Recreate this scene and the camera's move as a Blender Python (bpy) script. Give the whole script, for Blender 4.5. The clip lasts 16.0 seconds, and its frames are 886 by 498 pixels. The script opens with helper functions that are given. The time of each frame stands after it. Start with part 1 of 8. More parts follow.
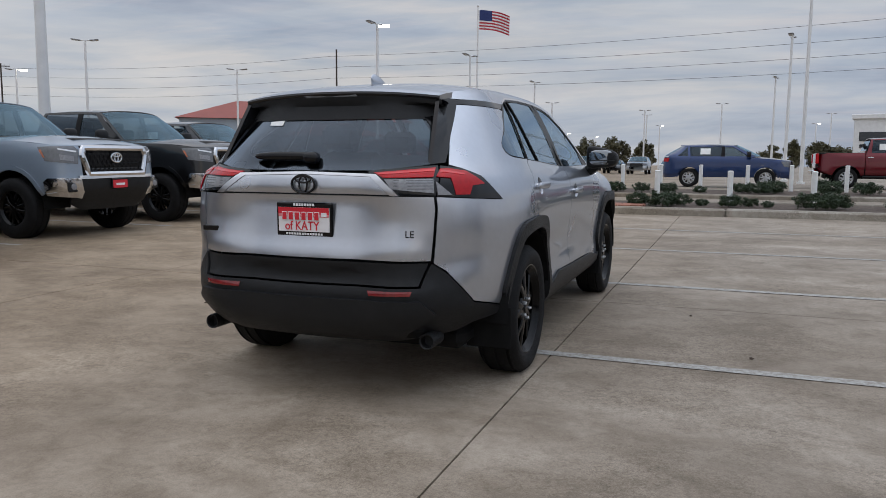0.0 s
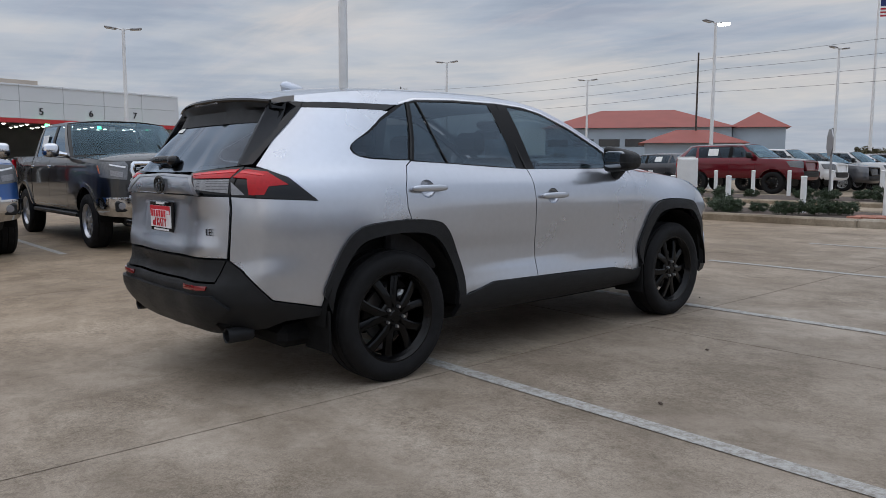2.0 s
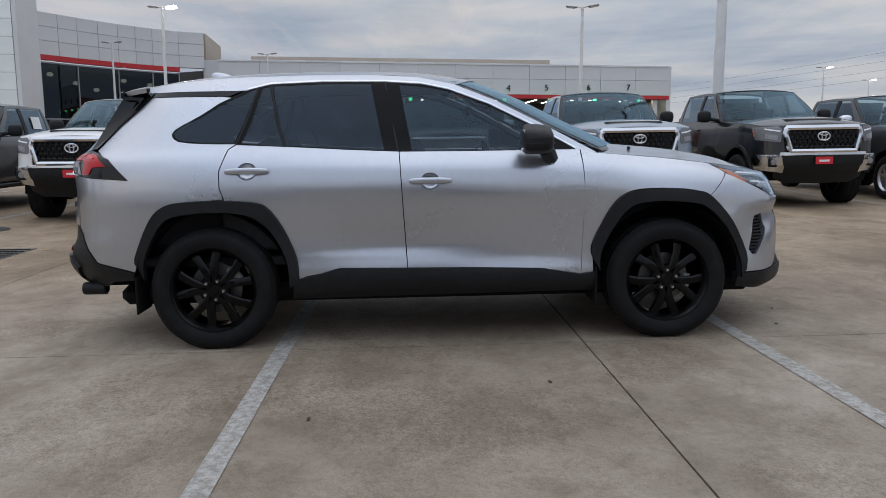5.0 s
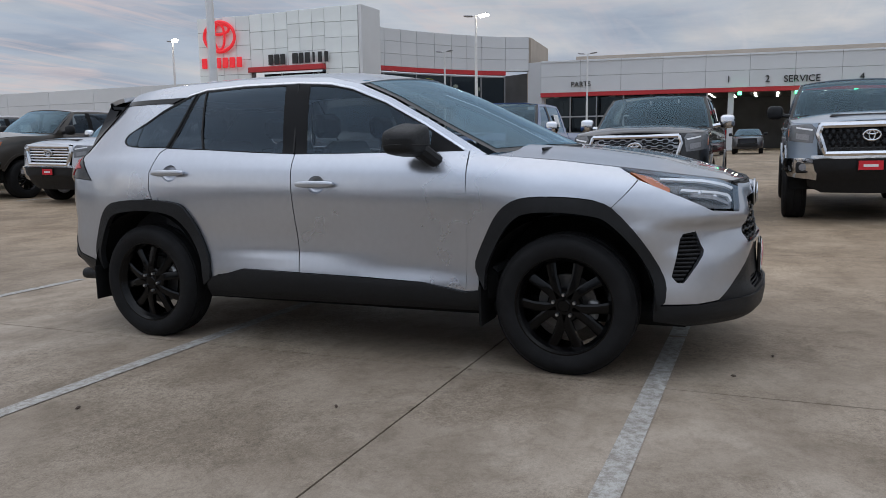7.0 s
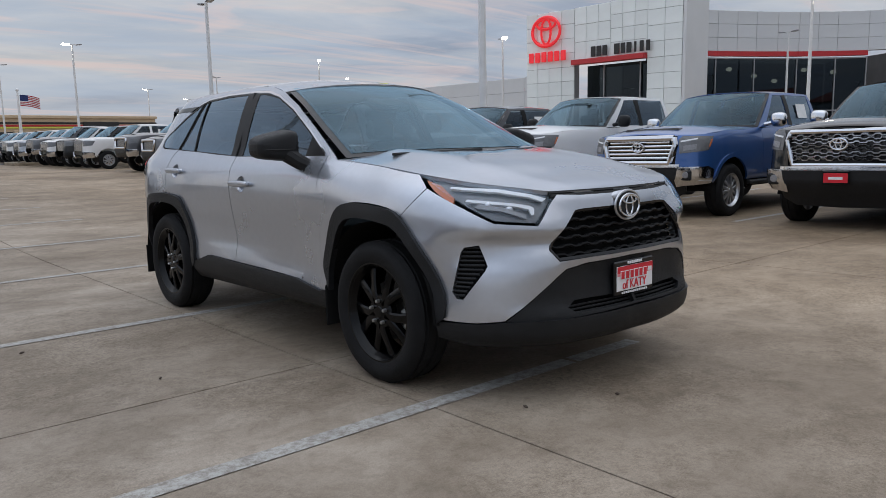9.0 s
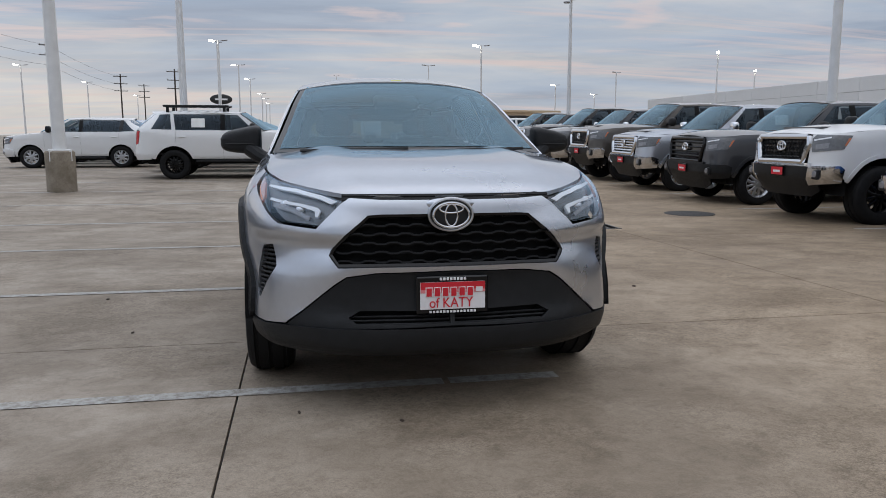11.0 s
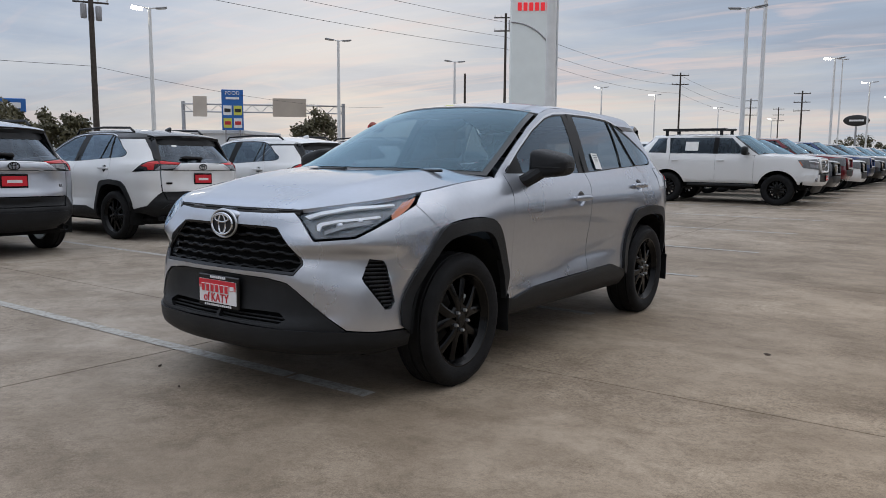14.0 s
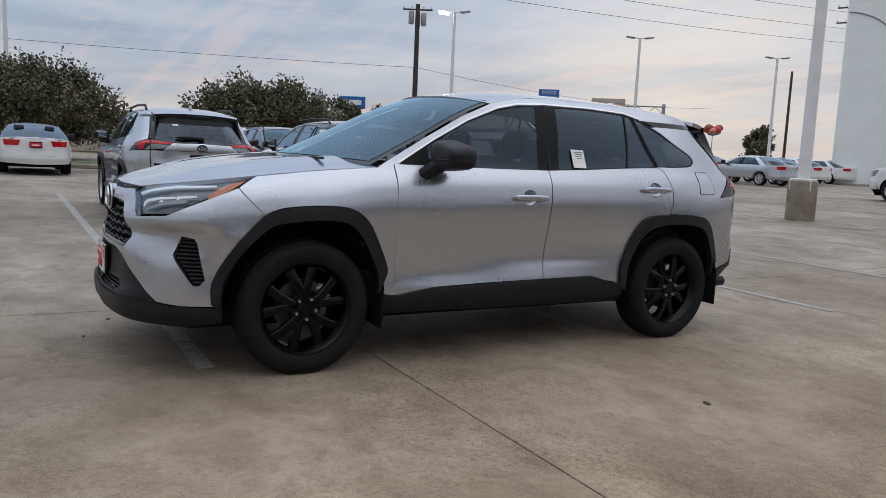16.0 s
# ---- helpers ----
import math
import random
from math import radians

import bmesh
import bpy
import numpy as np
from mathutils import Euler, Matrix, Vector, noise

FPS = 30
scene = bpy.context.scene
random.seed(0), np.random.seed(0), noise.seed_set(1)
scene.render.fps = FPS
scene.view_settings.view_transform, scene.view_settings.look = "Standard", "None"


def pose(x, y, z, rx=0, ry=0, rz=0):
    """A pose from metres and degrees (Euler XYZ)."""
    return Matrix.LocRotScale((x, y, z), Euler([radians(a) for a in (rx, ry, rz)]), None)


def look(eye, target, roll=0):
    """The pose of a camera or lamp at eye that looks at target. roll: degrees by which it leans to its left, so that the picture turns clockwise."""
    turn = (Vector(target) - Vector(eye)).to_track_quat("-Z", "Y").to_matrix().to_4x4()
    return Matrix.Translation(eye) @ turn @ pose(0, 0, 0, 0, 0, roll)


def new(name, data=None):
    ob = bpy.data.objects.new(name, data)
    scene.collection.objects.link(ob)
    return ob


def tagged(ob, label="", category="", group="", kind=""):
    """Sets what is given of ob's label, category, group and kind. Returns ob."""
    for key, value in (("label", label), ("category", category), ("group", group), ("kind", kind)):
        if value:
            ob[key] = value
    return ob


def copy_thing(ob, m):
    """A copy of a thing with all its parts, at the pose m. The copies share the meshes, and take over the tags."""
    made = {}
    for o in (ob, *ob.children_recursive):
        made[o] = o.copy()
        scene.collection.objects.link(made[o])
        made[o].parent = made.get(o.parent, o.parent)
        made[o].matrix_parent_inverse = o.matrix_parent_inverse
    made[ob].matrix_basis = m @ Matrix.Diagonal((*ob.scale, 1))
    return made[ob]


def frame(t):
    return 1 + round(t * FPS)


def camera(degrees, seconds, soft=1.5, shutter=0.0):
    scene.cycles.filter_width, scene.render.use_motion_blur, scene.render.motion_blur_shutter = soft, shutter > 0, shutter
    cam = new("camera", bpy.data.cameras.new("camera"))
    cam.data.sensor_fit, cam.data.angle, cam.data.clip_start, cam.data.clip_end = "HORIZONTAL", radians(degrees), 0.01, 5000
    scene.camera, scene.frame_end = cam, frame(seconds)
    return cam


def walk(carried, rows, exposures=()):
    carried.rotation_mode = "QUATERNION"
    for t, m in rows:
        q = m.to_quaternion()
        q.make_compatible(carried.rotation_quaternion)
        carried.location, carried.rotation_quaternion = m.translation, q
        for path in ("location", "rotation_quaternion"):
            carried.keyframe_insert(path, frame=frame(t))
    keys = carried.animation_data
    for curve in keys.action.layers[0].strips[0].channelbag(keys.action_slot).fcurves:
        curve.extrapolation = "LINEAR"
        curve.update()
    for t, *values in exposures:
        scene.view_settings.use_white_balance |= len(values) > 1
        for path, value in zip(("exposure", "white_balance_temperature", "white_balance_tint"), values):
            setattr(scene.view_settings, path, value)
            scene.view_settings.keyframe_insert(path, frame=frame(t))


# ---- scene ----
cam = camera(60.57, 16.0, soft=0.75)
PATH = [
    (0.0, 1.960, -5.489, 1.155, 83.55, -0.51, 21.04),
    (0.5, 2.579, -5.137, 1.150, 84.08, -0.67, 29.01),
    (1.0, 3.139, -4.756, 1.138, 84.13, -0.94, 36.17),
    (1.5, 3.647, -4.294, 1.128, 84.01, -0.63, 42.93),
    (2.0, 4.130, -3.820, 1.134, 84.04, -0.23, 49.10),
    (2.5, 4.515, -3.264, 1.149, 84.01, 0.08, 55.07),
    (3.0, 4.830, -2.679, 1.155, 83.61, 0.07, 61.31),
    (3.5, 5.024, -2.053, 1.155, 83.18, 0.26, 67.80),
    (4.0, 5.222, -1.442, 1.166, 82.86, 0.25, 74.26),
    (4.5, 5.313, -0.824, 1.190, 82.29, 0.18, 80.82),
    (5.0, 5.303, -0.203, 1.219, 81.67, 0.11, 87.42),
    (5.5, 5.200, 0.417, 1.241, 81.19, 0.07, 93.97),
    (6.0, 5.010, 1.030, 1.247, 81.06, 0.12, 100.39),
    (6.5, 4.792, 1.668, 1.220, 81.57, 0.26, 106.84),
    (7.0, 4.547, 2.249, 1.212, 81.80, 0.80, 112.99),
    (7.5, 4.264, 2.830, 1.239, 81.73, 1.15, 119.22),
    (8.0, 3.918, 3.388, 1.240, 81.56, 1.43, 125.60),
    (8.5, 3.542, 3.922, 1.244, 81.53, 1.38, 132.17),
    (9.0, 3.061, 4.379, 1.247, 81.52, 1.12, 139.14),
    (9.5, 2.502, 4.754, 1.249, 81.52, 0.77, 146.44),
    (10.0, 1.891, 5.040, 1.250, 81.52, 0.44, 154.01),
    (10.5, 1.255, 5.232, 1.252, 81.52, 0.26, 161.76),
    (11.0, 0.628, 5.384, 1.242, 81.43, 0.04, 169.43),
    (11.5, -0.023, 5.515, 1.262, 81.45, -0.22, 177.47),
    (12.0, -0.667, 5.494, 1.256, 81.66, -0.16, 185.58),
    (12.5, -1.330, 5.453, 1.274, 81.89, -0.49, 193.60),
    (13.0, -1.940, 5.242, 1.262, 82.13, -0.58, 201.12),
    (13.5, -2.566, 5.020, 1.256, 82.53, -0.47, 208.41),
    (14.0, -3.125, 4.667, 1.245, 83.04, -0.36, 215.45),
    (14.5, -3.656, 4.270, 1.278, 83.07, -0.89, 222.39),
    (15.0, -4.070, 3.801, 1.266, 82.73, -1.57, 228.75),
    (15.5, -4.441, 3.279, 1.250, 82.53, -2.11, 234.88),
    (16.0, -4.655, 2.703, 1.245, 82.46, -2.45, 240.17),
]
walk(cam, [(t, pose(*p)) for t, *p in PATH])

# ---- light: overcast dusk sky with cloud streaks, one wide soft sun low in the east ----
SUN_ELEV, SUN_AZ = 14.0, 137.0       # degrees; azimuth clockwise from +y
world = bpy.data.worlds.new("dusk_sky")
scene.world = world
world.use_nodes = True
wn, wl = world.node_tree.nodes, world.node_tree.links
wn.clear()


def wnode(kind, **values):
    n = wn.new(kind)
    for k, v in values.items():
        n.inputs[k].default_value = v
    return n


def wmath(op, a, b=None):
    n = wn.new("ShaderNodeMath")
    n.operation = op
    for i, v in enumerate((a, b)):
        if v is None:
            continue
        if isinstance(v, (int, float)):
            n.inputs[i].default_value = v
        else:
            wl.new(v, n.inputs[i])
    return n.outputs[0]


def wramp(src, stops):
    n = wn.new("ShaderNodeValToRGB")
    while len(n.color_ramp.elements) < len(stops):
        n.color_ramp.elements.new(0.5)
    for e, (p, c) in zip(n.color_ramp.elements, stops):
        e.position, e.color = p, (*c, 1)
    wl.new(src, n.inputs[0])
    return n.outputs[0]


def wmix(fac, a, b):
    n = wn.new("ShaderNodeMix")
    n.data_type = "RGBA"
    for sock, v in ((n.inputs[0], fac), (n.inputs[6], a), (n.inputs[7], b)):
        if isinstance(v, (int, float)):
            sock.default_value = v
        elif isinstance(v, tuple):
            sock.default_value = (*v, 1)
        else:
            wl.new(v, sock)
    return n.outputs[2]


wco = wn.new("ShaderNodeTexCoord")
wsep = wn.new("ShaderNodeSeparateXYZ")
wl.new(wco.outputs["Generated"], wsep.inputs[0])
dx, dy, dz = wsep.outputs
up = wmath("MAXIMUM", dz, 0.0)
den = wmath("ADD", up, 0.10)
wcomb = wn.new("ShaderNodeCombineXYZ")
wl.new(wmath("DIVIDE", dx, den), wcomb.inputs[0])
wl.new(wmath("DIVIDE", dy, den), wcomb.inputs[1])


def wnoise(scale, stretch, turn, detail=8.0, rough=0.55, distort=0.3, shift=0.0):
    m = wn.new("ShaderNodeMapping")
    m.inputs["Scale"].default_value = stretch
    m.inputs["Rotation"].default_value = (0, 0, radians(turn))
    m.inputs["Location"].default_value = (shift, shift * 0.7, shift * 0.3)
    wl.new(wcomb.outputs[0], m.inputs[0])
    n = wnode("ShaderNodeTexNoise", Scale=scale, Detail=detail, Roughness=rough, Distortion=distort)
    wl.new(m.outputs[0], n.inputs["Vector"])
    return n.outputs[0]


sky = wn.new("ShaderNodeTexSky")
sky.sky_type = "NISHITA"
sky.sun_disc = False
sky.sun_elevation, sky.sun_rotation = radians(SUN_ELEV), radians(SUN_AZ)
sky.air_density, sky.dust_density, sky.ozone_density = 1.0, 2.0, 1.5
skycol = wmix(1.0, (0.0, 0.0, 0.0), sky.outputs[0])
skyn = wn.new("ShaderNodeVectorMath")
skyn.operation = "SCALE"
wl.new(skycol, skyn.inputs[0])
skyn.inputs[3].default_value = 0.06

cover = wnoise(0.55, (1.0, 1.9, 1), 25, 9.0, 0.58, 0.5, 3.1)
thin = wnoise(1.5, (0.7, 2.6, 1), 20, 9.0, 0.62, 0.6, 7.7)
# height above the horizon shades the cloud deck from pale to blue grey
deck = wramp(wmath("ADD", up, 0.0), [(0.0, (0.50, 0.47, 0.46)), (0.07, (0.44, 0.46, 0.52)), (0.22, (0.42, 0.465, 0.54)), (0.5, (0.52, 0.56, 0.63)), (1.0, (0.63, 0.67, 0.75))])
dark = wramp(wmath("ADD", up, 0.0), [(0.0, (0.37, 0.36, 0.39)), (0.12, (0.26, 0.305, 0.38)), (0.4, (0.355, 0.395, 0.465)), (1.0, (0.52, 0.555, 0.62))])
clouds = wmix(wramp(cover, [(0.36, (0, 0, 0)), (0.62, (1, 1, 1))]), dark, deck)
clouds = wmix(wramp(thin, [(0.52, (0, 0, 0)), (0.72, (0.6, 0.6, 0.6))]), clouds, (0.59, 0.53, 0.53))
# level banks of cloud low over the horizon
wband = wn.new("ShaderNodeCombineXYZ")
for k, (src, f) in enumerate(((dx, 2.0), (dy, 2.0), (dz, 15.0))):
    wl.new(wmath("MULTIPLY", src, f), wband.inputs[k])


def wbank(scale, detail, rough, distort, shift):
    m = wn.new("ShaderNodeMapping")
    m.inputs["Location"].default_value = (shift, shift * 0.6, shift * 1.3)
    wl.new(wband.outputs[0], m.inputs[0])
    n = wnode("ShaderNodeTexNoise", Scale=scale, Detail=detail, Roughness=rough, Distortion=distort)
    wl.new(m.outputs[0], n.inputs["Vector"])
    return n.outputs[0]


nearby = wmath("SUBTRACT", 1.0, wmath("MINIMUM", wmath("MULTIPLY", up, 2.4), 1.0))
bank = wramp(wbank(1.15, 9.0, 0.56, 0.35, 4.4), [(0.36, (0.24, 0.29, 0.385)), (0.45, (0.35, 0.40, 0.48)), (0.54, (0.48, 0.50, 0.53)), (0.64, (0.64, 0.61, 0.58))])
clouds = wmix(wmath("MULTIPLY", nearby, 0.86), clouds, bank)
# bluer gaps and pink streaks on the far side of the lot
south = wmath("MAXIMUM", wmath("MAXIMUM", wmath("MULTIPLY", dy, -1.0), wmath("MULTIPLY", dx, 0.75)), 0.0)
gaps = wnoise(0.9, (0.45, 1.6, 1), 8, 7.0, 0.55, 0.7, 12.3)
clouds = wmix(wmath("MULTIPLY", wmath("MULTIPLY", wramp(gaps, [(0.42, (0, 0, 0)), (0.62, (1, 1, 1))]), south), 0.45), clouds, (0.36, 0.45, 0.58))
streak = wnoise(1.6, (0.22, 1.9, 1), 5, 9.0, 0.62, 0.8, 21.9)
clouds = wmix(wmath("MULTIPLY", wmath("MULTIPLY", wramp(streak, [(0.53, (0, 0, 0)), (0.66, (1, 1, 1))]), wmath("ADD", wmath("MULTIPLY", south, 0.7), 0.06)), 0.9), clouds, (0.60, 0.49, 0.48))
thread = wbank(3.2, 6.0, 0.5, 0.5, 17.3)
clouds = wmix(wmath("MULTIPLY", wmath("MULTIPLY", wramp(thread, [(0.57, (0, 0, 0)), (0.66, (1, 1, 1))]), wmath("ADD", wmath("MULTIPLY", south, 0.6), 0.10)), 0.62), clouds, (0.66, 0.53, 0.51))
# warm side of the sky towards the sun
toward = wmath("ADD", wmath("MULTIPLY", dx, math.sin(radians(SUN_AZ))), wmath("MULTIPLY", dy, math.cos(radians(SUN_AZ))))
low = wmath("SUBTRACT", 1.0, wmath("MINIMUM", wmath("MULTIPLY", up, 5.5), 1.0))
warm = wmath("MULTIPLY", wmath("MAXIMUM", toward, 0.0), wmath("MULTIPLY", wmath("MULTIPLY", low, low), 0.28))
clouds = wmix(warm, clouds, (0.61, 0.565, 0.49))
# clearer, bluer sky high on the road side
clear = wramp(up, [(0.05, (0, 0, 0)), (0.30, (1, 1, 1))])
clouds = wmix(wmath("MULTIPLY", wmath("MULTIPLY", wmath("MAXIMUM", dx, 0.0), clear), 0.70), clouds, (0.40, 0.51, 0.70))
# a thick cloud deck is brightest overhead
lift = wn.new("ShaderNodeVectorMath")
lift.operation = "SCALE"
wl.new(clouds, lift.inputs[0])
wl.new(wmath("ADD", wmath("MULTIPLY", wramp(up, [(0.40, (0, 0, 0)), (0.62, (0.5, 0.5, 0.5)), (0.88, (1, 1, 1))]), 0.90), 1.0), lift.inputs[3])
total = wmix(0.95, skyn.outputs[0], lift.outputs[0])
wbg = wnode("ShaderNodeBackground", Strength=1.14)
wl.new(total, wbg.inputs[0])
wout = wn.new("ShaderNodeOutputWorld")
wl.new(wbg.outputs[0], wout.inputs[0])

sun_data = bpy.data.lights.new("sun", "SUN")
sun_data.energy, sun_data.angle, sun_data.color = 0.4, radians(150), (1.0, 0.96, 0.92)
sun = new("sun", sun_data)
sun.matrix_world = look((0, 0, 0), (-math.sin(radians(SUN_AZ)), -math.cos(radians(SUN_AZ)), -math.tan(radians(52))))
scene.view_settings.exposure = 0.0

# ---- materials ----
def mat(name, col, rough=0.5, metal=0.0, var=0.12, scale=8.0, bump=0.0, bscale=60.0, coat=0.0, rvar=0.0, spec=0.5, fine=0.0, emit=None, rand=0.0):
    """A principled material: colour varied by noise at two scales, optional bump, clear coat and glow."""
    m = bpy.data.materials.new(name)
    m.use_nodes = True
    nt = m.node_tree
    b = nt.nodes["Principled BSDF"]
    b.inputs["Roughness"].default_value, b.inputs["Metallic"].default_value = rough, metal
    b.inputs["Specular IOR Level"].default_value = spec
    b.inputs["Coat Weight"].default_value, b.inputs["Coat Roughness"].default_value = coat, 0.03
    tc = nt.nodes.new("ShaderNodeTexCoord")
    n1 = nt.nodes.new("ShaderNodeTexNoise")
    n1.inputs["Scale"].default_value, n1.inputs["Detail"].default_value = scale, 6
    nt.links.new(tc.outputs["Object"], n1.inputs["Vector"])
    r = nt.nodes.new("ShaderNodeValToRGB")
    lo = tuple(max(0, c * (1 - var)) for c in col)
    hi = tuple(min(1, c * (1 + var)) for c in col)
    r.color_ramp.elements[0].position, r.color_ramp.elements[0].color = 0.3, (*lo, 1)
    r.color_ramp.elements[1].position, r.color_ramp.elements[1].color = 0.7, (*hi, 1)
    nt.links.new(n1.outputs[0], r.inputs[0])
    out = r.outputs[0]
    if fine or rand:
        n2 = nt.nodes.new("ShaderNodeTexNoise")
        n2.inputs["Scale"].default_value, n2.inputs["Detail"].default_value = scale * 14, 3
        nt.links.new(tc.outputs["Object"], n2.inputs["Vector"])
        hsv = nt.nodes.new("ShaderNodeHueSaturation")
        mr = nt.nodes.new("ShaderNodeMapRange")
        mr.inputs[3].default_value, mr.inputs[4].default_value = 1 - fine, 1 + fine
        nt.links.new(n2.outputs[0], mr.inputs[0])
        val = mr.outputs[0]
        if rand:
            oi = nt.nodes.new("ShaderNodeObjectInfo")
            m2 = nt.nodes.new("ShaderNodeMapRange")
            m2.inputs[3].default_value, m2.inputs[4].default_value = 1 - rand, 1 + rand
            nt.links.new(oi.outputs["Random"], m2.inputs[0])
            mm = nt.nodes.new("ShaderNodeMath")
            mm.operation = "MULTIPLY"
            nt.links.new(val, mm.inputs[0])
            nt.links.new(m2.outputs[0], mm.inputs[1])
            val = mm.outputs[0]
        nt.links.new(val, hsv.inputs["Value"])
        nt.links.new(out, hsv.inputs["Color"])
        out = hsv.outputs[0]
    nt.links.new(out, b.inputs["Base Color"])
    if rvar:
        mr = nt.nodes.new("ShaderNodeMapRange")
        mr.inputs[3].default_value, mr.inputs[4].default_value = max(0.02, rough - rvar), min(1, rough + rvar)
        nt.links.new(n1.outputs[0], mr.inputs[0])
        nt.links.new(mr.outputs[0], b.inputs["Roughness"])
    if bump:
        n3 = nt.nodes.new("ShaderNodeTexNoise")
        n3.inputs["Scale"].default_value, n3.inputs["Detail"].default_value = bscale, 5
        nt.links.new(tc.outputs["Object"], n3.inputs["Vector"])
        bp = nt.nodes.new("ShaderNodeBump")
        bp.inputs["Strength"].default_value, bp.inputs["Distance"].default_value = min(1, bump), 0.01
        nt.links.new(n3.outputs[0], bp.inputs["Height"])
        nt.links.new(bp.outputs[0], b.inputs["Normal"])
    if emit:
        b.inputs["Emission Color"].default_value = (*emit[:3], 1)
        b.inputs["Emission Strength"].default_value = emit[3]
    return m


def car_paint(name, col, metal=0.75, rough=0.26, flake=0.05, spec=0.5):
    m = mat(name, col, rough, metal, var=0.02, scale=2.0, coat=1.0, fine=flake, rvar=0.03, spec=spec)
    if metal > 0.6:      # flakes lose their brightness towards grazing angles
        m.node_tree.nodes["Principled BSDF"].inputs["Specular Tint"].default_value = (0.50, 0.56, 0.66, 1)
    return m


def glass(name, tint, rough=0.0, base=0.030, sheen=(0.66, 0.83, 1.0), power=3.4):
    """Thin glass: tinted see-through, mirror-like at grazing angles."""
    m = bpy.data.materials.new(name)
    m.use_nodes = True
    nt = m.node_tree
    nt.nodes.remove(nt.nodes["Principled BSDF"])
    tr = nt.nodes.new("ShaderNodeBsdfTransparent")
    tr.inputs[0].default_value = (*tint, 1)
    gl = nt.nodes.new("ShaderNodeBsdfGlossy")
    gl.inputs["Roughness"].default_value = rough
    gl.inputs["Color"].default_value = (*sheen, 1)
    # gloss grows towards grazing angles, alike from both sides of the thin pane
    lw = nt.nodes.new("ShaderNodeLayerWeight")
    lw.inputs[0].default_value = 0.5
    pw = nt.nodes.new("ShaderNodeMath")
    pw.operation = "POWER"
    pw.inputs[1].default_value = power
    nt.links.new(lw.outputs["Facing"], pw.inputs[0])
    fr = nt.nodes.new("ShaderNodeMapRange")
    fr.inputs[3].default_value, fr.inputs[4].default_value = base, 1.0
    nt.links.new(pw.outputs[0], fr.inputs[0])
    mx = nt.nodes.new("ShaderNodeMixShader")
    nt.links.new(fr.outputs[0], mx.inputs[0])
    nt.links.new(tr.outputs[0], mx.inputs[1])
    nt.links.new(gl.outputs[0], mx.inputs[2])
    nt.links.new(mx.outputs[0], nt.nodes["Material Output"].inputs[0])
    return m


SILVER = car_paint("silver_paint", (0.51, 0.53, 0.57), 0.85, 0.28)
WHITE = car_paint("white_paint", (0.70, 0.70, 0.695), 0.0, 0.35, 0.0)
BLACKP = car_paint("black_paint", (0.004, 0.004, 0.0045), 0.0, 0.35, 0.0, 0.15)
GREYBLUE = car_paint("cavalry_blue_paint", (0.22, 0.27, 0.33), 0.2, 0.3)
BLUEP = car_paint("blue_paint", (0.03, 0.10, 0.30), 0.5, 0.3)
DKGREY = car_paint("dark_grey_paint", (0.055, 0.056, 0.062), 0.5, 0.32, 0.05, 0.25)
BRONZE = car_paint("dark_brown_paint", (0.07, 0.06, 0.05), 0.5, 0.32)
REDP = car_paint("red_paint", (0.13, 0.003, 0.010), 0.6, 0.3, 0.05, 0.3)
NAVY = car_paint("navy_paint", (0.012, 0.035, 0.12), 0.6, 0.3, 0.05, 0.3)
PLASTIC = mat("black_plastic_cladding", (0.013, 0.0135, 0.0145), 0.46, spec=0.24, var=0.15, scale=20, bump=0.25, bscale=900, fine=0.1)
PILLARBLACK = mat("black_pillar_film", (0.004, 0.004, 0.0045), 0.32, var=0.05, spec=0.14)
GLOSSBLACK = mat("gloss_black_plastic", (0.006, 0.006, 0.007), 0.10, var=0.05, spec=0.35)
SEAM = mat("black_rubber_seal", (0.008, 0.008, 0.008), 0.7)
CHROME = mat("chrome", (0.66, 0.67, 0.69), 0.10, 1.0, var=0.02)
SATIN = mat("satin_metal", (0.55, 0.56, 0.58), 0.28, 1.0, var=0.04)
TYRE = mat("tyre_rubber", (0.0095, 0.0095, 0.010), 0.68, spec=0.18, var=0.25, scale=14, bump=0.3, bscale=250, fine=0.15)
RIMBLACK = mat("gloss_black_wheel", (0.0015, 0.0015, 0.0017), 0.20, var=0.05, spec=0.22)
RIMSILVER = mat("silver_wheel", (0.50, 0.51, 0.53), 0.3, 0.9, var=0.05)
DISC = mat("brake_disc_steel", (0.10, 0.097, 0.094), 0.42, 0.8, var=0.15, scale=30)
CALLIPER = mat("bare_metal_calliper", (0.42, 0.42, 0.41), 0.4, 0.7, var=0.2, scale=40)
UNDER = mat("underbody_black", (0.010, 0.010, 0.010), 0.9, spec=0.1, var=0.3, scale=10)
SEAT = mat("dark_seat_fabric", (0.030, 0.030, 0.033), 0.85, var=0.2, scale=30, bump=0.2, bscale=400)
TRIMGREY = mat("interior_headliner", (0.15, 0.15, 0.148), 0.9)
REDLENS = mat("red_lens", (0.42, 0.004, 0.008), 0.10, var=0.15, scale=40, coat=0.2, spec=0.25)
REDBRIGHT = mat("bright_red_light_bar", (0.62, 0.014, 0.020), 0.25, var=0.05, coat=0.4)
MIRROR = mat("mirror_glass", (0.32, 0.34, 0.36), 0.02, 1.0, var=0.01)
REDDARK = mat("dark_red_lens", (0.20, 0.01, 0.012), 0.15, var=0.2, scale=40, coat=1.0)
AMBER = mat("amber_lens", (0.50, 0.13, 0.04), 0.15, var=0.1, coat=1.0)
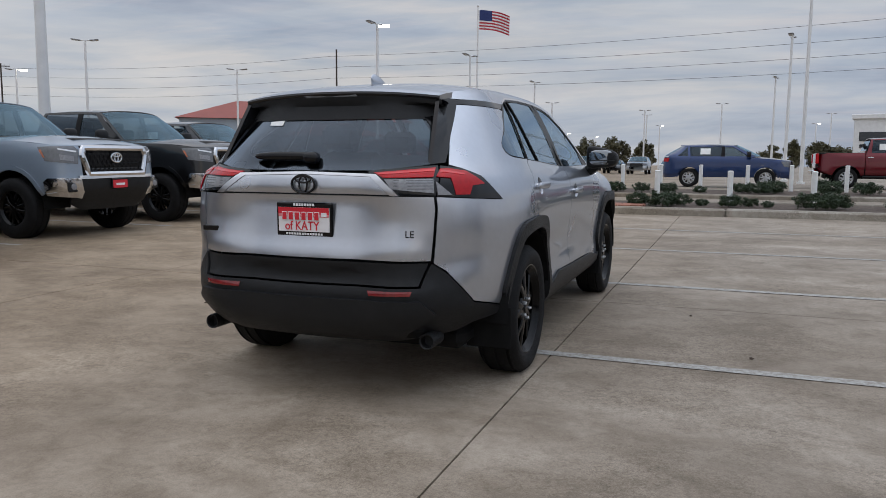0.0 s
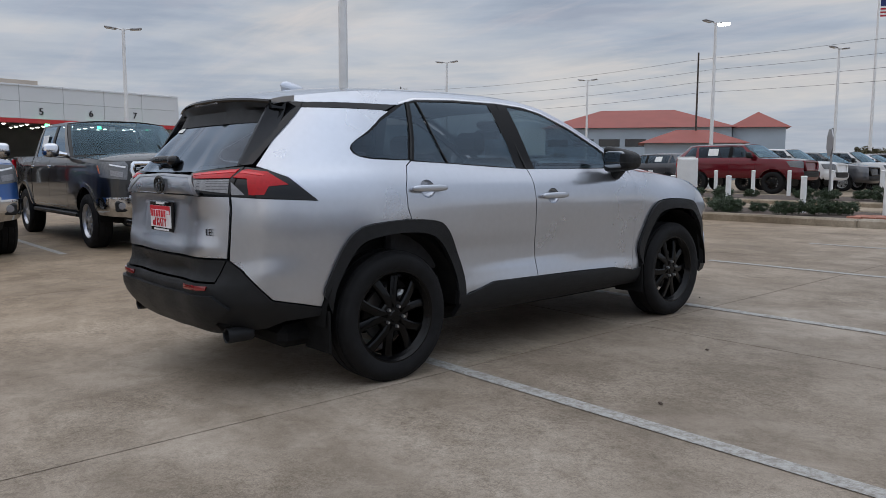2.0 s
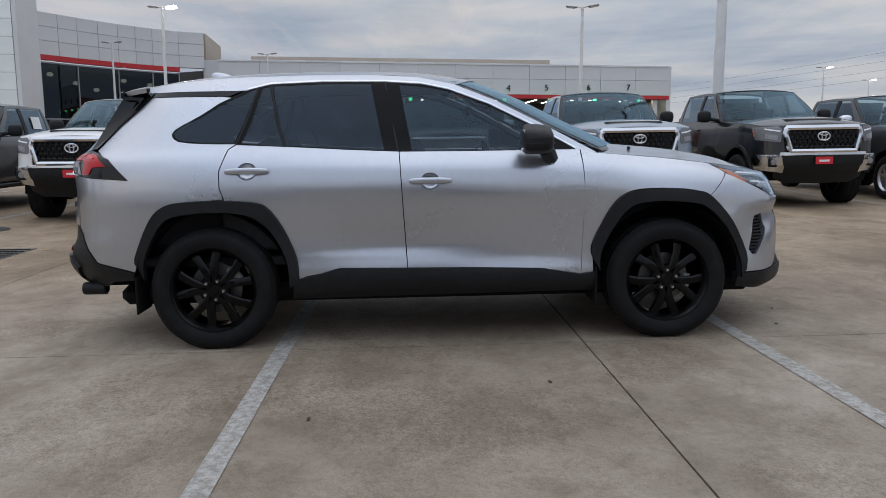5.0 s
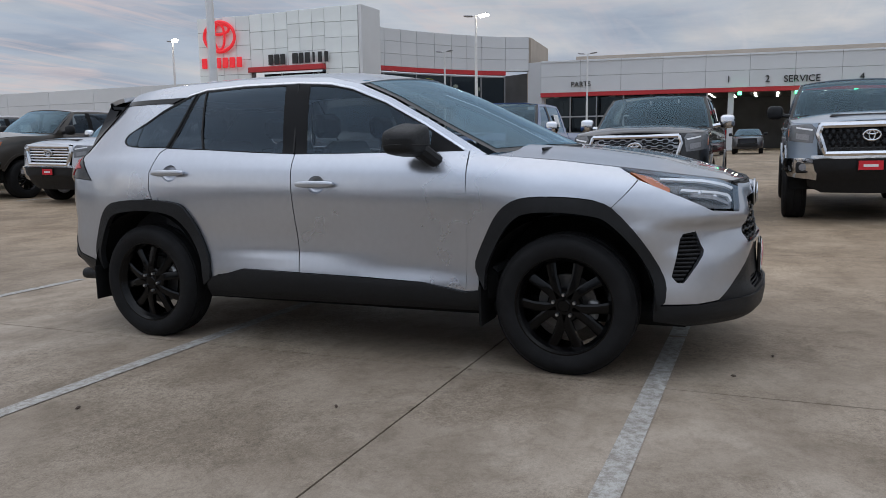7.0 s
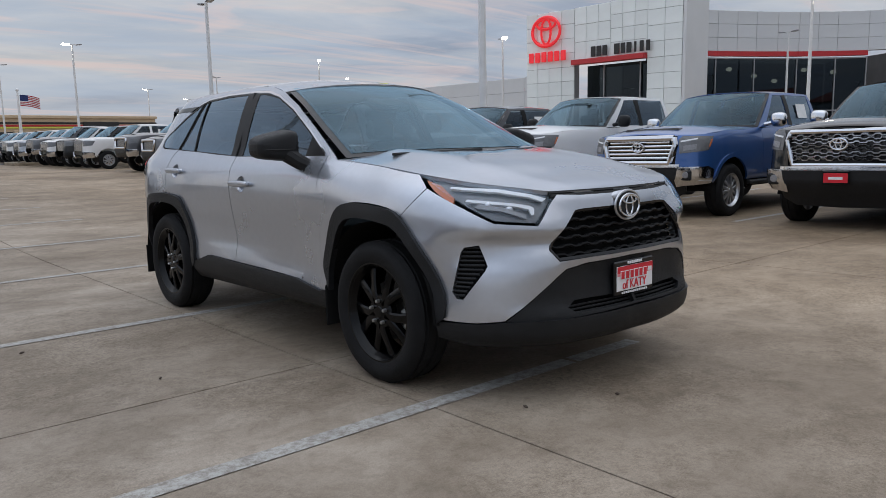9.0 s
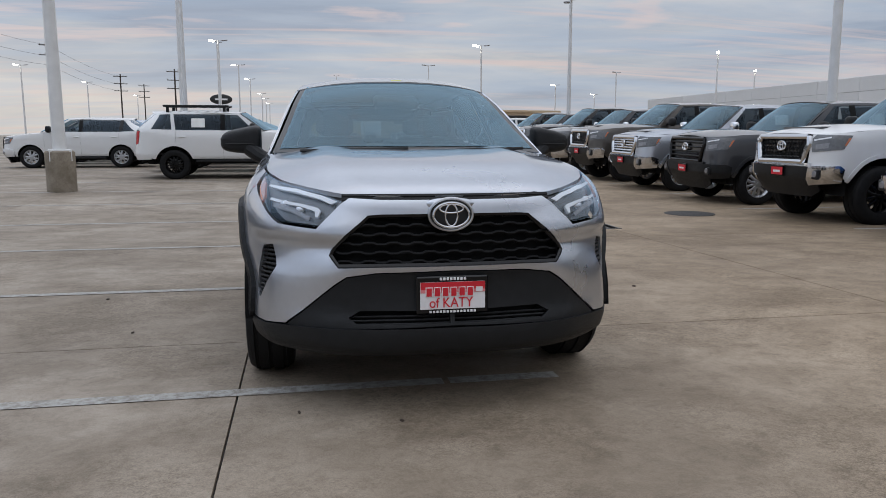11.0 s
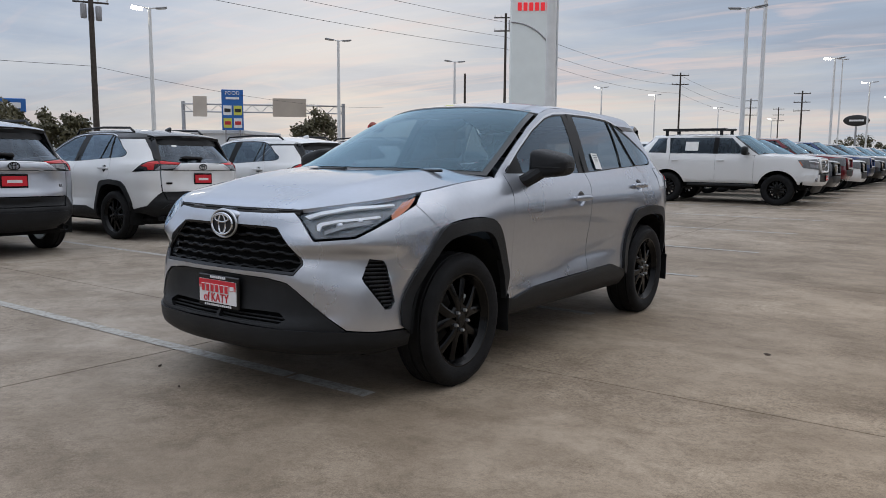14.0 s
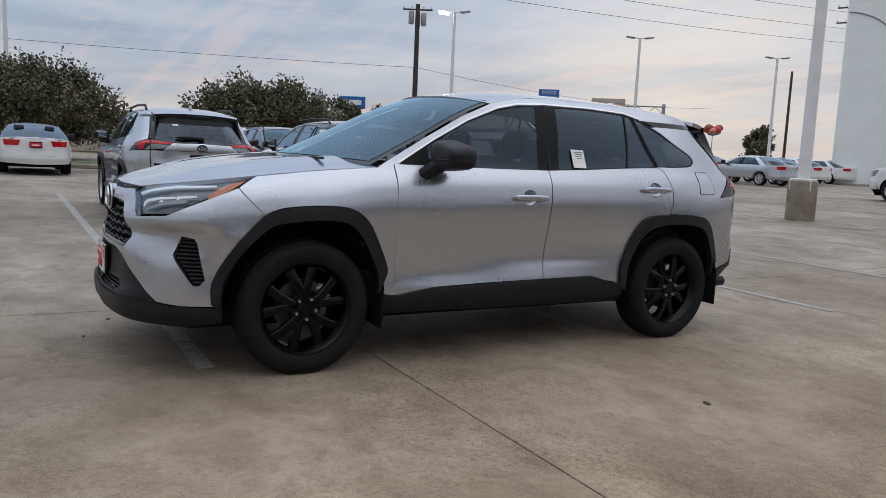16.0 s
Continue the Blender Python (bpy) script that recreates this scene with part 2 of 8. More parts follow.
LAMPCLEAR = mat("frosted_clear_lens", (0.20, 0.20, 0.21), 0.18, var=0.2, scale=60, coat=1.0)
LAMPDARK = mat("lamp_housing", (0.17, 0.173, 0.178), 0.25, 0.5, var=0.2, scale=30)
LEDWHITE = mat("white_light_guide", (0.82, 0.83, 0.85), 0.25, var=0.02, coat=1.0)
GLASS_T = glass("tinted_privacy_glass", (0.17, 0.185, 0.195), base=0.04, power=3.0)
GLASS_F = glass("lightly_tinted_glass", (0.33, 0.37, 0.38), base=0.04)
GLASS_R = glass("tinted_rear_glass", (0.24, 0.27, 0.28), base=0.045, power=3.0, sheen=(0.75, 0.86, 1.0))
GLASS_W = glass("windscreen_glass", (0.36, 0.47, 0.52), base=0.035, sheen=(0.56, 0.80, 0.96), power=3.7)
GLASS_C = glass("clear_lens_glass", (0.92, 0.93, 0.94), base=0.04)
PLATEWHITE = mat("plate_white", (0.80, 0.78, 0.78), 0.3, var=0.03)
PLATERED = mat("plate_red", (0.62, 0.02, 0.035), 0.3, var=0.05)
PLATEPINK = mat("plate_pink", (0.72, 0.24, 0.25), 0.3, var=0.05)
LETTERWHITE = mat("white_letters", (0.8, 0.8, 0.8), 0.4, var=0.02)
PAPER = mat("white_paper", (0.80, 0.80, 0.78), 0.7, var=0.05)
YELLOW = mat("yellow_sticker", (0.62, 0.62, 0.10), 0.5, var=0.04)

# ---- geometry helpers ----
from mathutils.geometry import tessellate_polygon


class Geo:
    """Collects vertices and faces, with optional vertex normals, for one mesh."""

    def __init__(self):
        self.v, self.f, self.n = [], [], []

    def add(self, verts, faces, normals=None):
        k = len(self.v)
        self.v += [tuple(p) for p in verts]
        self.f += [tuple(i + k for i in q) for q in faces]
        if normals is not None:
            self.n += [tuple(p) for p in normals]
        return self

    def join(self, other, m=None):
        return self.add([m @ Vector(p) for p in other.v] if m else other.v, other.f)

    def mirrored(self):
        g = Geo()
        g.v = [(-x, y, z) for x, y, z in self.v]
        g.f = [tuple(reversed(q)) for q in self.f]
        g.n = [(-x, y, z) for x, y, z in self.n]
        return g

    def mesh(self, name, material, angle=35.0):
        me = bpy.data.meshes.new(name)
        me.from_pydata(self.v, [], self.f)
        me.materials.append(material)
        me.polygons.foreach_set("use_smooth", [True] * len(me.polygons))
        if len(self.n) == len(self.v) and self.v:
            me.normals_split_custom_set_from_vertices(self.n)
        else:
            me.set_sharp_from_angle(angle=radians(angle))
        me.update()
        return me

    # solids
    def box(self, c, s, b=0.0, m=None):
        """A box with chamfered edges: centre c, full size s, chamfer b."""
        hx, hy, hz = (q / 2 for q in s)
        b = min(b, hx * 0.98, hy * 0.98, hz * 0.98)
        vs, idx = [], {}
        for sx in (-1, 1):
            for sy in (-1, 1):
                for sz in (-1, 1):
                    for ax, p in enumerate(((hx, hy - b, hz - b), (hx - b, hy, hz - b), (hx - b, hy - b, hz))):
                        idx[sx, sy, sz, ax] = len(vs)
                        vs.append(Vector((sx * p[0], sy * p[1], sz * p[2])))
        fs = []

        def q(keys):
            ids = [idx[k] for k in keys]
            a, d, e = (vs[i] for i in ids[:3])
            n = (d - a).cross(e - a)
            mid = sum((vs[i] for i in ids), Vector()) / len(ids)
            fs.append(ids if n.dot(mid) > 0 else ids[::-1])
        for ax in range(3):
            o = [i for i in range(3) if i != ax]
            for s1 in (-1, 1):
                ring = []
                for s2, s3 in ((-1, -1), (1, -1), (1, 1), (-1, 1)):
                    k = [0, 0, 0]
                    k[ax], k[o[0]], k[o[1]] = s1, s2, s3
                    ring.append((*k, ax))
                q(ring)
            if b > 0:
                for s2 in (-1, 1):
                    for s3 in (-1, 1):
                        ks = []
                        for s1 in (-1, 1):
                            k = [0, 0, 0]
                            k[ax], k[o[0]], k[o[1]] = s1, s2, s3
                            ks.append(k)
                        q([(*ks[0], o[0]), (*ks[1], o[0]), (*ks[1], o[1]), (*ks[0], o[1])])
        if b > 0:
            for sx in (-1, 1):
                for sy in (-1, 1):
                    for sz in (-1, 1):
                        q([(sx, sy, sz, a) for a in range(3)])
        c = Vector(c)
        return self.add([(m @ p if m else p) + c for p in vs], fs)

    def revolve(self, prof, axis="z", n=32, m=None, wob=None):
        """Revolves a profile of (radius, height) round an axis."""
        vs, fs = [], []
        for i in range(n):
            a = 2 * math.pi * i / n
            for j, (r, h) in enumerate(prof):
                if wob:
                    r = wob(i, j, r, h)
                c, s = r * math.cos(a), r * math.sin(a)
                vs.append(Vector((c, s, h) if axis == "z" else (h, c, s) if axis == "x" else (s, h, c)))
        k = len(prof)
        for i in range(n):
            for j in range(k - 1):
                a, b = i * k + j, ((i + 1) % n) * k + j
                fs.append((a, b, b + 1, a + 1))
        return self.add([m @ p for p in vs] if m else vs, fs)

    def tube(self, pts, r, n=8, caps=True):
        """A round bar along points; r is one radius or one for each point."""
        pts = [Vector(p) for p in pts]
        rs = r if isinstance(r, (list, tuple)) else [r] * len(pts)
        vs, fs = [], []
        side = None
        for i, p in enumerate(pts):
            t = (pts[min(i + 1, len(pts) - 1)] - pts[max(i - 1, 0)]).normalized()
            ref = side if side is not None else (Vector((0, 0, 1)) if abs(t.z) < 0.9 else Vector((1, 0, 0)))
            a = t.cross(ref).normalized() if side is None else (side - t * side.dot(t)).normalized()
            side = a
            b = t.cross(a)
            for k in range(n):
                w = 2 * math.pi * k / n
                vs.append(p + rs[i] * (math.cos(w) * a + math.sin(w) * b))
        for i in range(len(pts) - 1):
            for k in range(n):
                q = (k + 1) % n
                fs.append((i * n + k, i * n + q, (i + 1) * n + q, (i + 1) * n + k))
        if caps:
            fs += [tuple(range(n))[::-1], tuple((len(pts) - 1) * n + k for k in range(n))]
        return self.add(vs, fs)

    def blob(self, c, s, p=2.6, n=20, m=None):
        """A rounded solid (superellipsoid): centre, half sizes, squareness."""
        vs, fs = [], []
        e = 2.0 / p

        def w(x):
            return math.copysign(abs(x) ** e, x)
        rows = n // 2
        for i in range(rows + 1):
            t = -math.pi / 2 + math.pi * i / rows
            for j in range(n):
                a = 2 * math.pi * j / n
                q = Vector((s[0] * w(math.cos(t)) * w(math.cos(a)), s[1] * w(math.cos(t)) * w(math.sin(a)), s[2] * w(math.sin(t))))
                vs.append((m @ q if m else q) + Vector(c))
        for i in range(rows):
            for j in range(n):
                k = (j + 1) % n
                fs.append((i * n + j, i * n + k, (i + 1) * n + k, (i + 1) * n + j))
        return self.add(vs, fs)

    def prism(self, poly, depth, m):
        """A flat polygon (x, y) given thickness along z, placed by m."""
        tri = tessellate_polygon([[Vector((a, b, 0)) for a, b in poly]])
        n = len(poly)
        area = sum(poly[i][0] * poly[(i + 1) % n][1] - poly[(i + 1) % n][0] * poly[i][1] for i in range(n))
        if area < 0:
            poly = poly[::-1]
            tri = tessellate_polygon([[Vector((a, b, 0)) for a, b in poly]])
        vs = [m @ Vector((a, b, depth)) for a, b in poly] + [m @ Vector((a, b, 0)) for a, b in poly]
        fs = []
        for t in tri:
            a, b, c = (Vector((*poly[i], 0)) for i in t)
            t = tuple(t) if (b - a).cross(c - a).z > 0 else tuple(t)[::-1]
            fs += [t, tuple(i + n for i in t[::-1])]
        fs += [(i, i + n, (i + 1) % n + n, (i + 1) % n) for i in range(n)]
        return self.add(vs, fs)


def part(name, geo, material, parent=None, label="", angle=35.0):
    """Links a Geo (or a ready mesh) as one mesh object under a thing or part."""
    me = geo if isinstance(geo, bpy.types.Mesh) else geo.mesh(name, material, angle)
    ob = new(name, me)
    if parent is not None:
        ob.parent = parent
    if label:
        tagged(ob, label)
    return ob


def thing(name, m, label, category, group="", kind=""):
    ob = new(name)
    ob.empty_display_size = 0.2
    ob.matrix_basis = m
    return tagged(ob, label, category, group, kind)


def dress(ob, old, fresh):
    """Gives a copied thing another paint: swaps one material for another on its own objects."""
    for o in (ob, *ob.children_recursive):
        for s in o.material_slots:
            if s.material == old:
                s.link = "OBJECT"
                s.material = fresh


def smooth_line(pts, n=6, closed=False):
    """Catmull-Rom through the points, n steps to a span."""
    out, k = [], len(pts)
    spans = k if closed else k - 1
    for i in range(spans):
        p = [np.array(pts[(i + d) % k] if closed else pts[min(max(i + d, 0), k - 1)], float) for d in (-1, 0, 1, 2)]
        for j in range(n):
            t = j / n
            out.append(tuple(0.5 * (2 * p[1] + (p[2] - p[0]) * t + (2 * p[0] - 5 * p[1] + 4 * p[2] - p[3]) * t * t + (3 * p[1] - p[0] - 3 * p[2] + p[3]) * t ** 3)))
    if not closed:
        out.append(tuple(float(q) for q in pts[-1]))
    return out


def shrink(poly, g):
    """Moves the outline of a polygon inwards by g."""
    n = len(poly)
    area = sum(poly[i][0] * poly[(i + 1) % n][1] - poly[(i + 1) % n][0] * poly[i][1] for i in range(n))
    sg = 1 if area > 0 else -1
    out = []
    for i in range(n):
        a, b, c = (np.array(poly[(i + d) % n], float) for d in (-1, 0, 1))
        u, v = b - a, c - b
        lu, lv = max(np.hypot(*u), 1e-9), max(np.hypot(*v), 1e-9)
        n1, n2 = np.array([-u[1], u[0]]) / lu * sg, np.array([-v[1], v[0]]) / lv * sg
        d = n1 + n2
        k = max(np.dot(d, d) / 2, 0.35)
        out.append(tuple(b + d / k * g))
    return out


def pchip(x, y, q):
    """Monotone cubic through (x, y) at q, flat beyond the ends."""
    x, y, q = (np.asarray(a, float) for a in (x, y, q))
    h, d = np.diff(x), np.diff(y) / np.diff(x)
    m = np.zeros_like(y)
    for i in range(1, len(x) - 1):
        if d[i - 1] * d[i] > 0:
            w1, w2 = 2 * h[i] + h[i - 1], h[i] + 2 * h[i - 1]
            m[i] = (w1 + w2) / (w1 / d[i - 1] + w2 / d[i])
    m[0], m[-1] = d[0], d[-1]
    q = np.clip(q, x[0], x[-1])
    i = np.clip(np.searchsorted(x, q) - 1, 0, len(x) - 2)
    t = (q - x[i]) / h[i]
    return (2 * t ** 3 - 3 * t * t + 1) * y[i] + (t ** 3 - 2 * t * t + t) * h[i] * m[i] + (3 * t * t - 2 * t ** 3) * y[i + 1] + (t ** 3 - t * t) * h[i] * m[i + 1]


class Shell:
    """A vehicle's outer skin as seen from a line on its axis: reach r(s, z), with s = y along the sides and turning round the two ends.
    stations: (s, [(z, r), ...]); front and rear centres of turning at y = cf and y = cr."""

    def __init__(self, stations, cf, cr, z0, z1):
        self.cf, self.cr, self.z0, self.z1 = cf, cr, z0, z1
        self.zs, self.ss = np.linspace(z0, z1, 181), np.linspace(cr - math.pi / 2, cf + math.pi / 2, 361)
        st = sorted(stations)
        prof = np.array([pchip([p[0] for p in pr], [p[1] for p in pr], self.zs) for _, pr in st])
        keys = [s for s, _ in st]
        self.r = np.stack([pchip(keys, prof[:, j], self.ss) for j in range(len(self.zs))], 1)
        for _ in range(3):      # soften along s
            self.r[1:-1] = 0.25 * self.r[:-2] + 0.5 * self.r[1:-1] + 0.25 * self.r[2:]
        for _ in range(2):      # and along z
            self.r[:, 1:-1] = 0.25 * self.r[:, :-2] + 0.5 * self.r[:, 1:-1] + 0.25 * self.r[:, 2:]

    def reach(self, s, z):
        a = np.clip((np.abs(s) * np.sign(s) - self.ss[0]) / (self.ss[1] - self.ss[0]), 0, len(self.ss) - 1.001)
        b = np.clip((z - self.z0) / (self.zs[1] - self.zs[0]), 0, len(self.zs) - 1.001)
        i, j = a.astype(int), b.astype(int)
        u, v = a - i, b - j
        r = self.r
        return (r[i, j] * (1 - u) + r[i + 1, j] * u) * (1 - v) + (r[i, j + 1] * (1 - u) + r[i + 1, j + 1] * u) * v

    def at(self, s, z, off=0.0):
        s, z = np.asarray(s, float), np.asarray(z, float)
        r = self.reach(s, z) + off
        f = np.where(s > self.cf, s - self.cf, np.where(s < self.cr, s - self.cr, 0.0))
        y0 = np.clip(s, self.cr, self.cf)
        return np.stack([r * np.cos(f), y0 + r * np.sin(f), z], -1)

    def __call__(self, s, z):
        return self.at(s, z)

    def side(self, y, z):
        c = np.linspace(self.ss[0], self.ss[-1], 721)
        return float(np.interp(y, self.at(c, np.full_like(c, z))[:, 1], c))

    def front(self, x, z):
        c = np.linspace(self.cf + 0.15, self.ss[-1], 500)
        return float(np.interp(-x, -self.at(c, np.full_like(c, z))[:, 0], c))

    def rear(self, x, z):
        c = np.linspace(self.ss[0], self.cr - 0.15, 500)
        return float(np.interp(x, self.at(c, np.full_like(c, z))[:, 0], c))

    def poly(self, *pts):
        """Outline points ("s", y, z), ("f", x, z) or ("r", x, z) as (s, z)."""
        way = {"s": self.side, "f": self.front, "r": self.rear}
        return [(way[k](a, z), z) for k, a, z in pts]

    def normal(self, s, z):
        s, z, e = np.asarray(s, float), np.asarray(z, float), 0.012
        du = self.at(s + e, z) - self.at(s - e, z)
        dv = self.at(s, z + e) - self.at(s, z - e)
        n = np.cross(dv, -du)
        out = self.at(s, z) - np.stack([0 * s, np.clip(s, self.cr, self.cf), z], -1)
        n *= np.sign((n * out).sum(-1, keepdims=True) + 1e-12)
        return n / np.maximum(np.linalg.norm(n, axis=-1, keepdims=True), 1e-9)


def sheet(surf, poly, step=0.05, thick=0.012, off=0.0, gap=0.0, holes=(), geo=None):
    """A panel: the part of a surface inside an outline, with returned edges of the given depth. surf has at(a, b, off) and normal(a, b)."""
    if gap:
        poly = shrink(poly, gap)
        if hasattr(surf, "ss"):      # halves meet at the middle with no gap
            ends = (surf.ss[0], surf.ss[-1])
            poly = [(min(ends, key=lambda e: abs(e - a)) if min(abs(a - e) for e in ends) < gap * 1.7 else a, b) for a, b in poly]
    loops = [[Vector((a, b, 0)) for a, b in lp] for lp in (poly, *holes)]
    flat = [p for lp in loops for p in lp]
    bm = bmesh.new()
    vs = [bm.verts.new(p) for p in flat]
    for t in tessellate_polygon(loops):
        try:
            bm.faces.new([vs[i] for i in t])
        except ValueError:
            pass
    lo = [min(p[k] for p in flat) for k in (0, 1)]
    hi = [max(p[k] for p in flat) for k in (0, 1)]
    for k in (0, 1):
        c = math.ceil(lo[k] / step) * step
        while c < hi[k]:
            if c > lo[k] + 1e-4:
                co, no = [0, 0, 0], [0, 0, 0]
                co[k], no[k] = c, 1
                bmesh.ops.bisect_plane(bm, geom=bm.verts[:] + bm.edges[:] + bm.faces[:], plane_co=co, plane_no=no, dist=1e-5)
            c += step
    bm.normal_update()
    bm.verts.index_update()
    ab = np.array([v.co[:2] for v in bm.verts])
    p, nn = surf.at(ab[:, 0], ab[:, 1], off), surf.normal(ab[:, 0], ab[:, 1])
    fs = []
    for f in bm.faces:
        ids = [v.index for v in f.verts]
        a, b, c = p[ids[0]], p[ids[1]], p[ids[2]]
        fs.append(ids if np.dot(np.cross(b - a, c - a), nn[ids[0]]) >= 0 else ids[::-1])
    verts, norms = list(p), list(nn)
    if thick:
        for e in bm.edges:
            if len(e.link_faces) == 1:
                i, j = (v.index for v in e.verts)
                mid = np.array(e.link_faces[0].calc_center_median()[:2])
                pm = surf.at(mid[:1], mid[1:], off)[0]
                a, b = p[i], p[j]
                c, d = b - nn[j] * thick, a - nn[i] * thick
                n = np.cross(b - a, c - a)
                ids = [0, 1, 2, 3]
                if np.dot(n, (a + b) / 2 - pm) < 0:
                    ids, n = [3, 2, 1, 0], -n
                n = n / max(np.linalg.norm(n), 1e-12)
                k = len(verts)
                quad = [a, b, c, d]
                verts += quad
                norms += [n] * 4
                fs.append([k + q for q in ids])
    bm.free()
    return (geo or Geo()).add(verts, fs, norms)


class Top:
    """A surface stretched between a right edge curve and its mirror image: at(t, v), t along the curve, v from -1 to 1 across."""

    def __init__(self, pts, by, bz, ridge=None):
        p = np.array(smooth_line(pts, 8))
        self.t = np.linspace(0, 1, len(p))
        self.p = p
        k = np.linspace(0, 1, len(by))
        self.by, self.bz = pchip(k, by, self.t), pchip(np.linspace(0, 1, len(bz)), bz, self.t)
        self.ridge = ridge

    def at(self, t, v, off=0.0):
        t, v = np.asarray(t, float), np.asarray(v, float)
        e = [np.interp(t, self.t, self.p[:, k]) for k in range(3)]
        w = 1 - v * v
        z = e[2] + np.interp(t, self.t, self.bz) * (1 - np.abs(v) ** 2.6)
        if self.ridge:
            z = z + self.ridge(t, v)
        out = np.stack([e[0] * v, e[1] + np.interp(t, self.t, self.by) * w, z], -1)
        return out + self.normal(t, v) * off if off else out

    def normal(self, t, v):
        t, v, e = np.asarray(t, float), np.asarray(v, float), 0.015
        a = self.at(np.minimum(t + e, 1), v) - self.at(np.maximum(t - e, 0), v)
        b = self.at(t, np.minimum(v + e, 1)) - self.at(t, np.maximum(v - e, -1))
        n = np.cross(a, b)
        n *= np.sign(n[..., 2:3] + 1e-12)
        return n / np.maximum(np.linalg.norm(n, axis=-1, keepdims=True), 1e-9)


def text_mesh(body, size, depth=0.006):
    """Letters in Blender's own font as a mesh, centred, upright in x and z, facing -y."""
    c = bpy.data.curves.new("letters", "FONT")
    c.body, c.size, c.extrude, c.align_x, c.align_y = body, size, depth, "CENTER", "CENTER"
    ob = bpy.data.objects.new("letters", c)
    scene.collection.objects.link(ob)
    me = bpy.data.meshes.new_from_object(ob.evaluated_get(bpy.context.evaluated_depsgraph_get()))
    bpy.data.objects.remove(ob)
    me.transform(pose(0, 0, 0, 90))
    return me

# ---- wheels ----
WHEELS = {}


def wheel_meshes(style, R, width, rim_r, rimmat):
    key = (style, R, width, rimmat.name)
    if key in WHEELS:
        return WHEELS[key]
    w = width / 2
    k = R - rim_r
    prof = [(rim_r - 0.012, -w + 0.022), (rim_r + 0.006, -w + 0.010), (rim_r + 0.25 * k, -w + 0.001), (rim_r + 0.5 * k, -w - 0.004), (rim_r + 0.75 * k, -w + 0.003),
            (R - 0.016, -w + 0.018), (R - 0.004, -w + 0.036)]
    for c in (-0.30, 0.0, 0.30):
        x = c * width
        prof += [(R, x - 0.010), (R - 0.009, x - 0.007), (R - 0.009, x + 0.007), (R, x + 0.010)]
    prof += [(r, -x) for r, x in prof[6::-1]]

    def lugs(i, j, r, h):
        return r - (0.0022 if (i % 2 and r > R - 0.03 and abs(h) > 0.24 * width) else 0)
    tyre = Geo().revolve([(r, x) for r, x in prof[::-1]], "x", 120, wob=lugs)
    lip = Geo()
    lip.revolve([(rim_r - 0.016, w - 0.028), (rim_r - 0.004, w - 0.012), (rim_r + 0.004, w - 0.012), (rim_r + 0.004, w - 0.03), (rim_r - 0.012, -w + 0.02), (rim_r - 0.025, -w + 0.02), (rim_r - 0.03, w - 0.05), (rim_r - 0.016, w - 0.028)][::-1], "x", 56)
    face = w - 0.030
    for i in range(5 if style != "six" else 6):
        base = 2 * math.pi * i / (5 if style != "six" else 6) + 0.3
        for side in (-1, 1):
            a0, a1 = base + side * 0.20, base + side * (0.30 if style != "wide" else 0.36)
            if style == "five":
                pa = [(0.045, base + side * .10, 0.026), (0.098, base + side * .165, 0.025), (0.16, base + side * .245, 0.0235), (rim_r - 0.005, base + side * .315, 0.029)]
            else:
                pa = [(0.045, a0, 0.024), (0.10, a0, 0.021), (0.16, (a0 + a1) / 2, 0.022), (rim_r - 0.008, a1, 0.030)]
            xs = [face - 0.002, face - 0.002, face - 0.010, face - 0.020]
            vs, fs = [], []
            for (r, a, h), x in zip(pa, xs):
                ca, sa = math.cos(a), math.sin(a)
                for dw, ddx in ((-1, -0.032), (-1, -0.006), (-0.6, 0), (0.6, 0), (1, -0.006), (1, -0.032)):
                    vs.append((x + ddx, r * ca - dw * h * sa, r * sa + dw * h * ca))
            for q in range(3):
                for u in range(5):
                    fs.append((q * 6 + u, q * 6 + u + 1, q * 6 + u + 7, q * 6 + u + 6))
            lip.add(vs, fs)
    lip.revolve([(0.0, face + 0.004), (0.028, face + 0.004), (0.033, face - 0.002), (0.082, face - 0.006), (0.090, face - 0.016), (0.090, face - 0.05), (0.0, face - 0.05)][::-1], "x", 30)
    nut = Geo().revolve([(0.0, 0.02), (0.007, 0.02), (0.010, 0.014), (0.010, 0.0), (0.0, 0.0)][::-1], "x", 6)
    hub = Geo().revolve([(0.0, face - 0.05), (0.07, face - 0.05), (0.07, face - 0.075), (0.15, face - 0.075), (0.15, face - 0.095), (0.0, face - 0.095)][::-1], "x", 36)
    calliper = Geo().box((face - 0.072, 0.125, 0.055), (0.05, 0.06, 0.10), 0.012, pose(0, 0, 0, 24))
    WHEELS[key] = dict(tyre=tyre.mesh("tyre", TYRE, 40), rim=lip.mesh("rim", rimmat, 30), nut=nut.mesh("lug_nut", SATIN), hub=hub.mesh("wheel", DISC), calliper=calliper.mesh("brake_calliper", CALLIPER), face=face)
    return WHEELS[key]


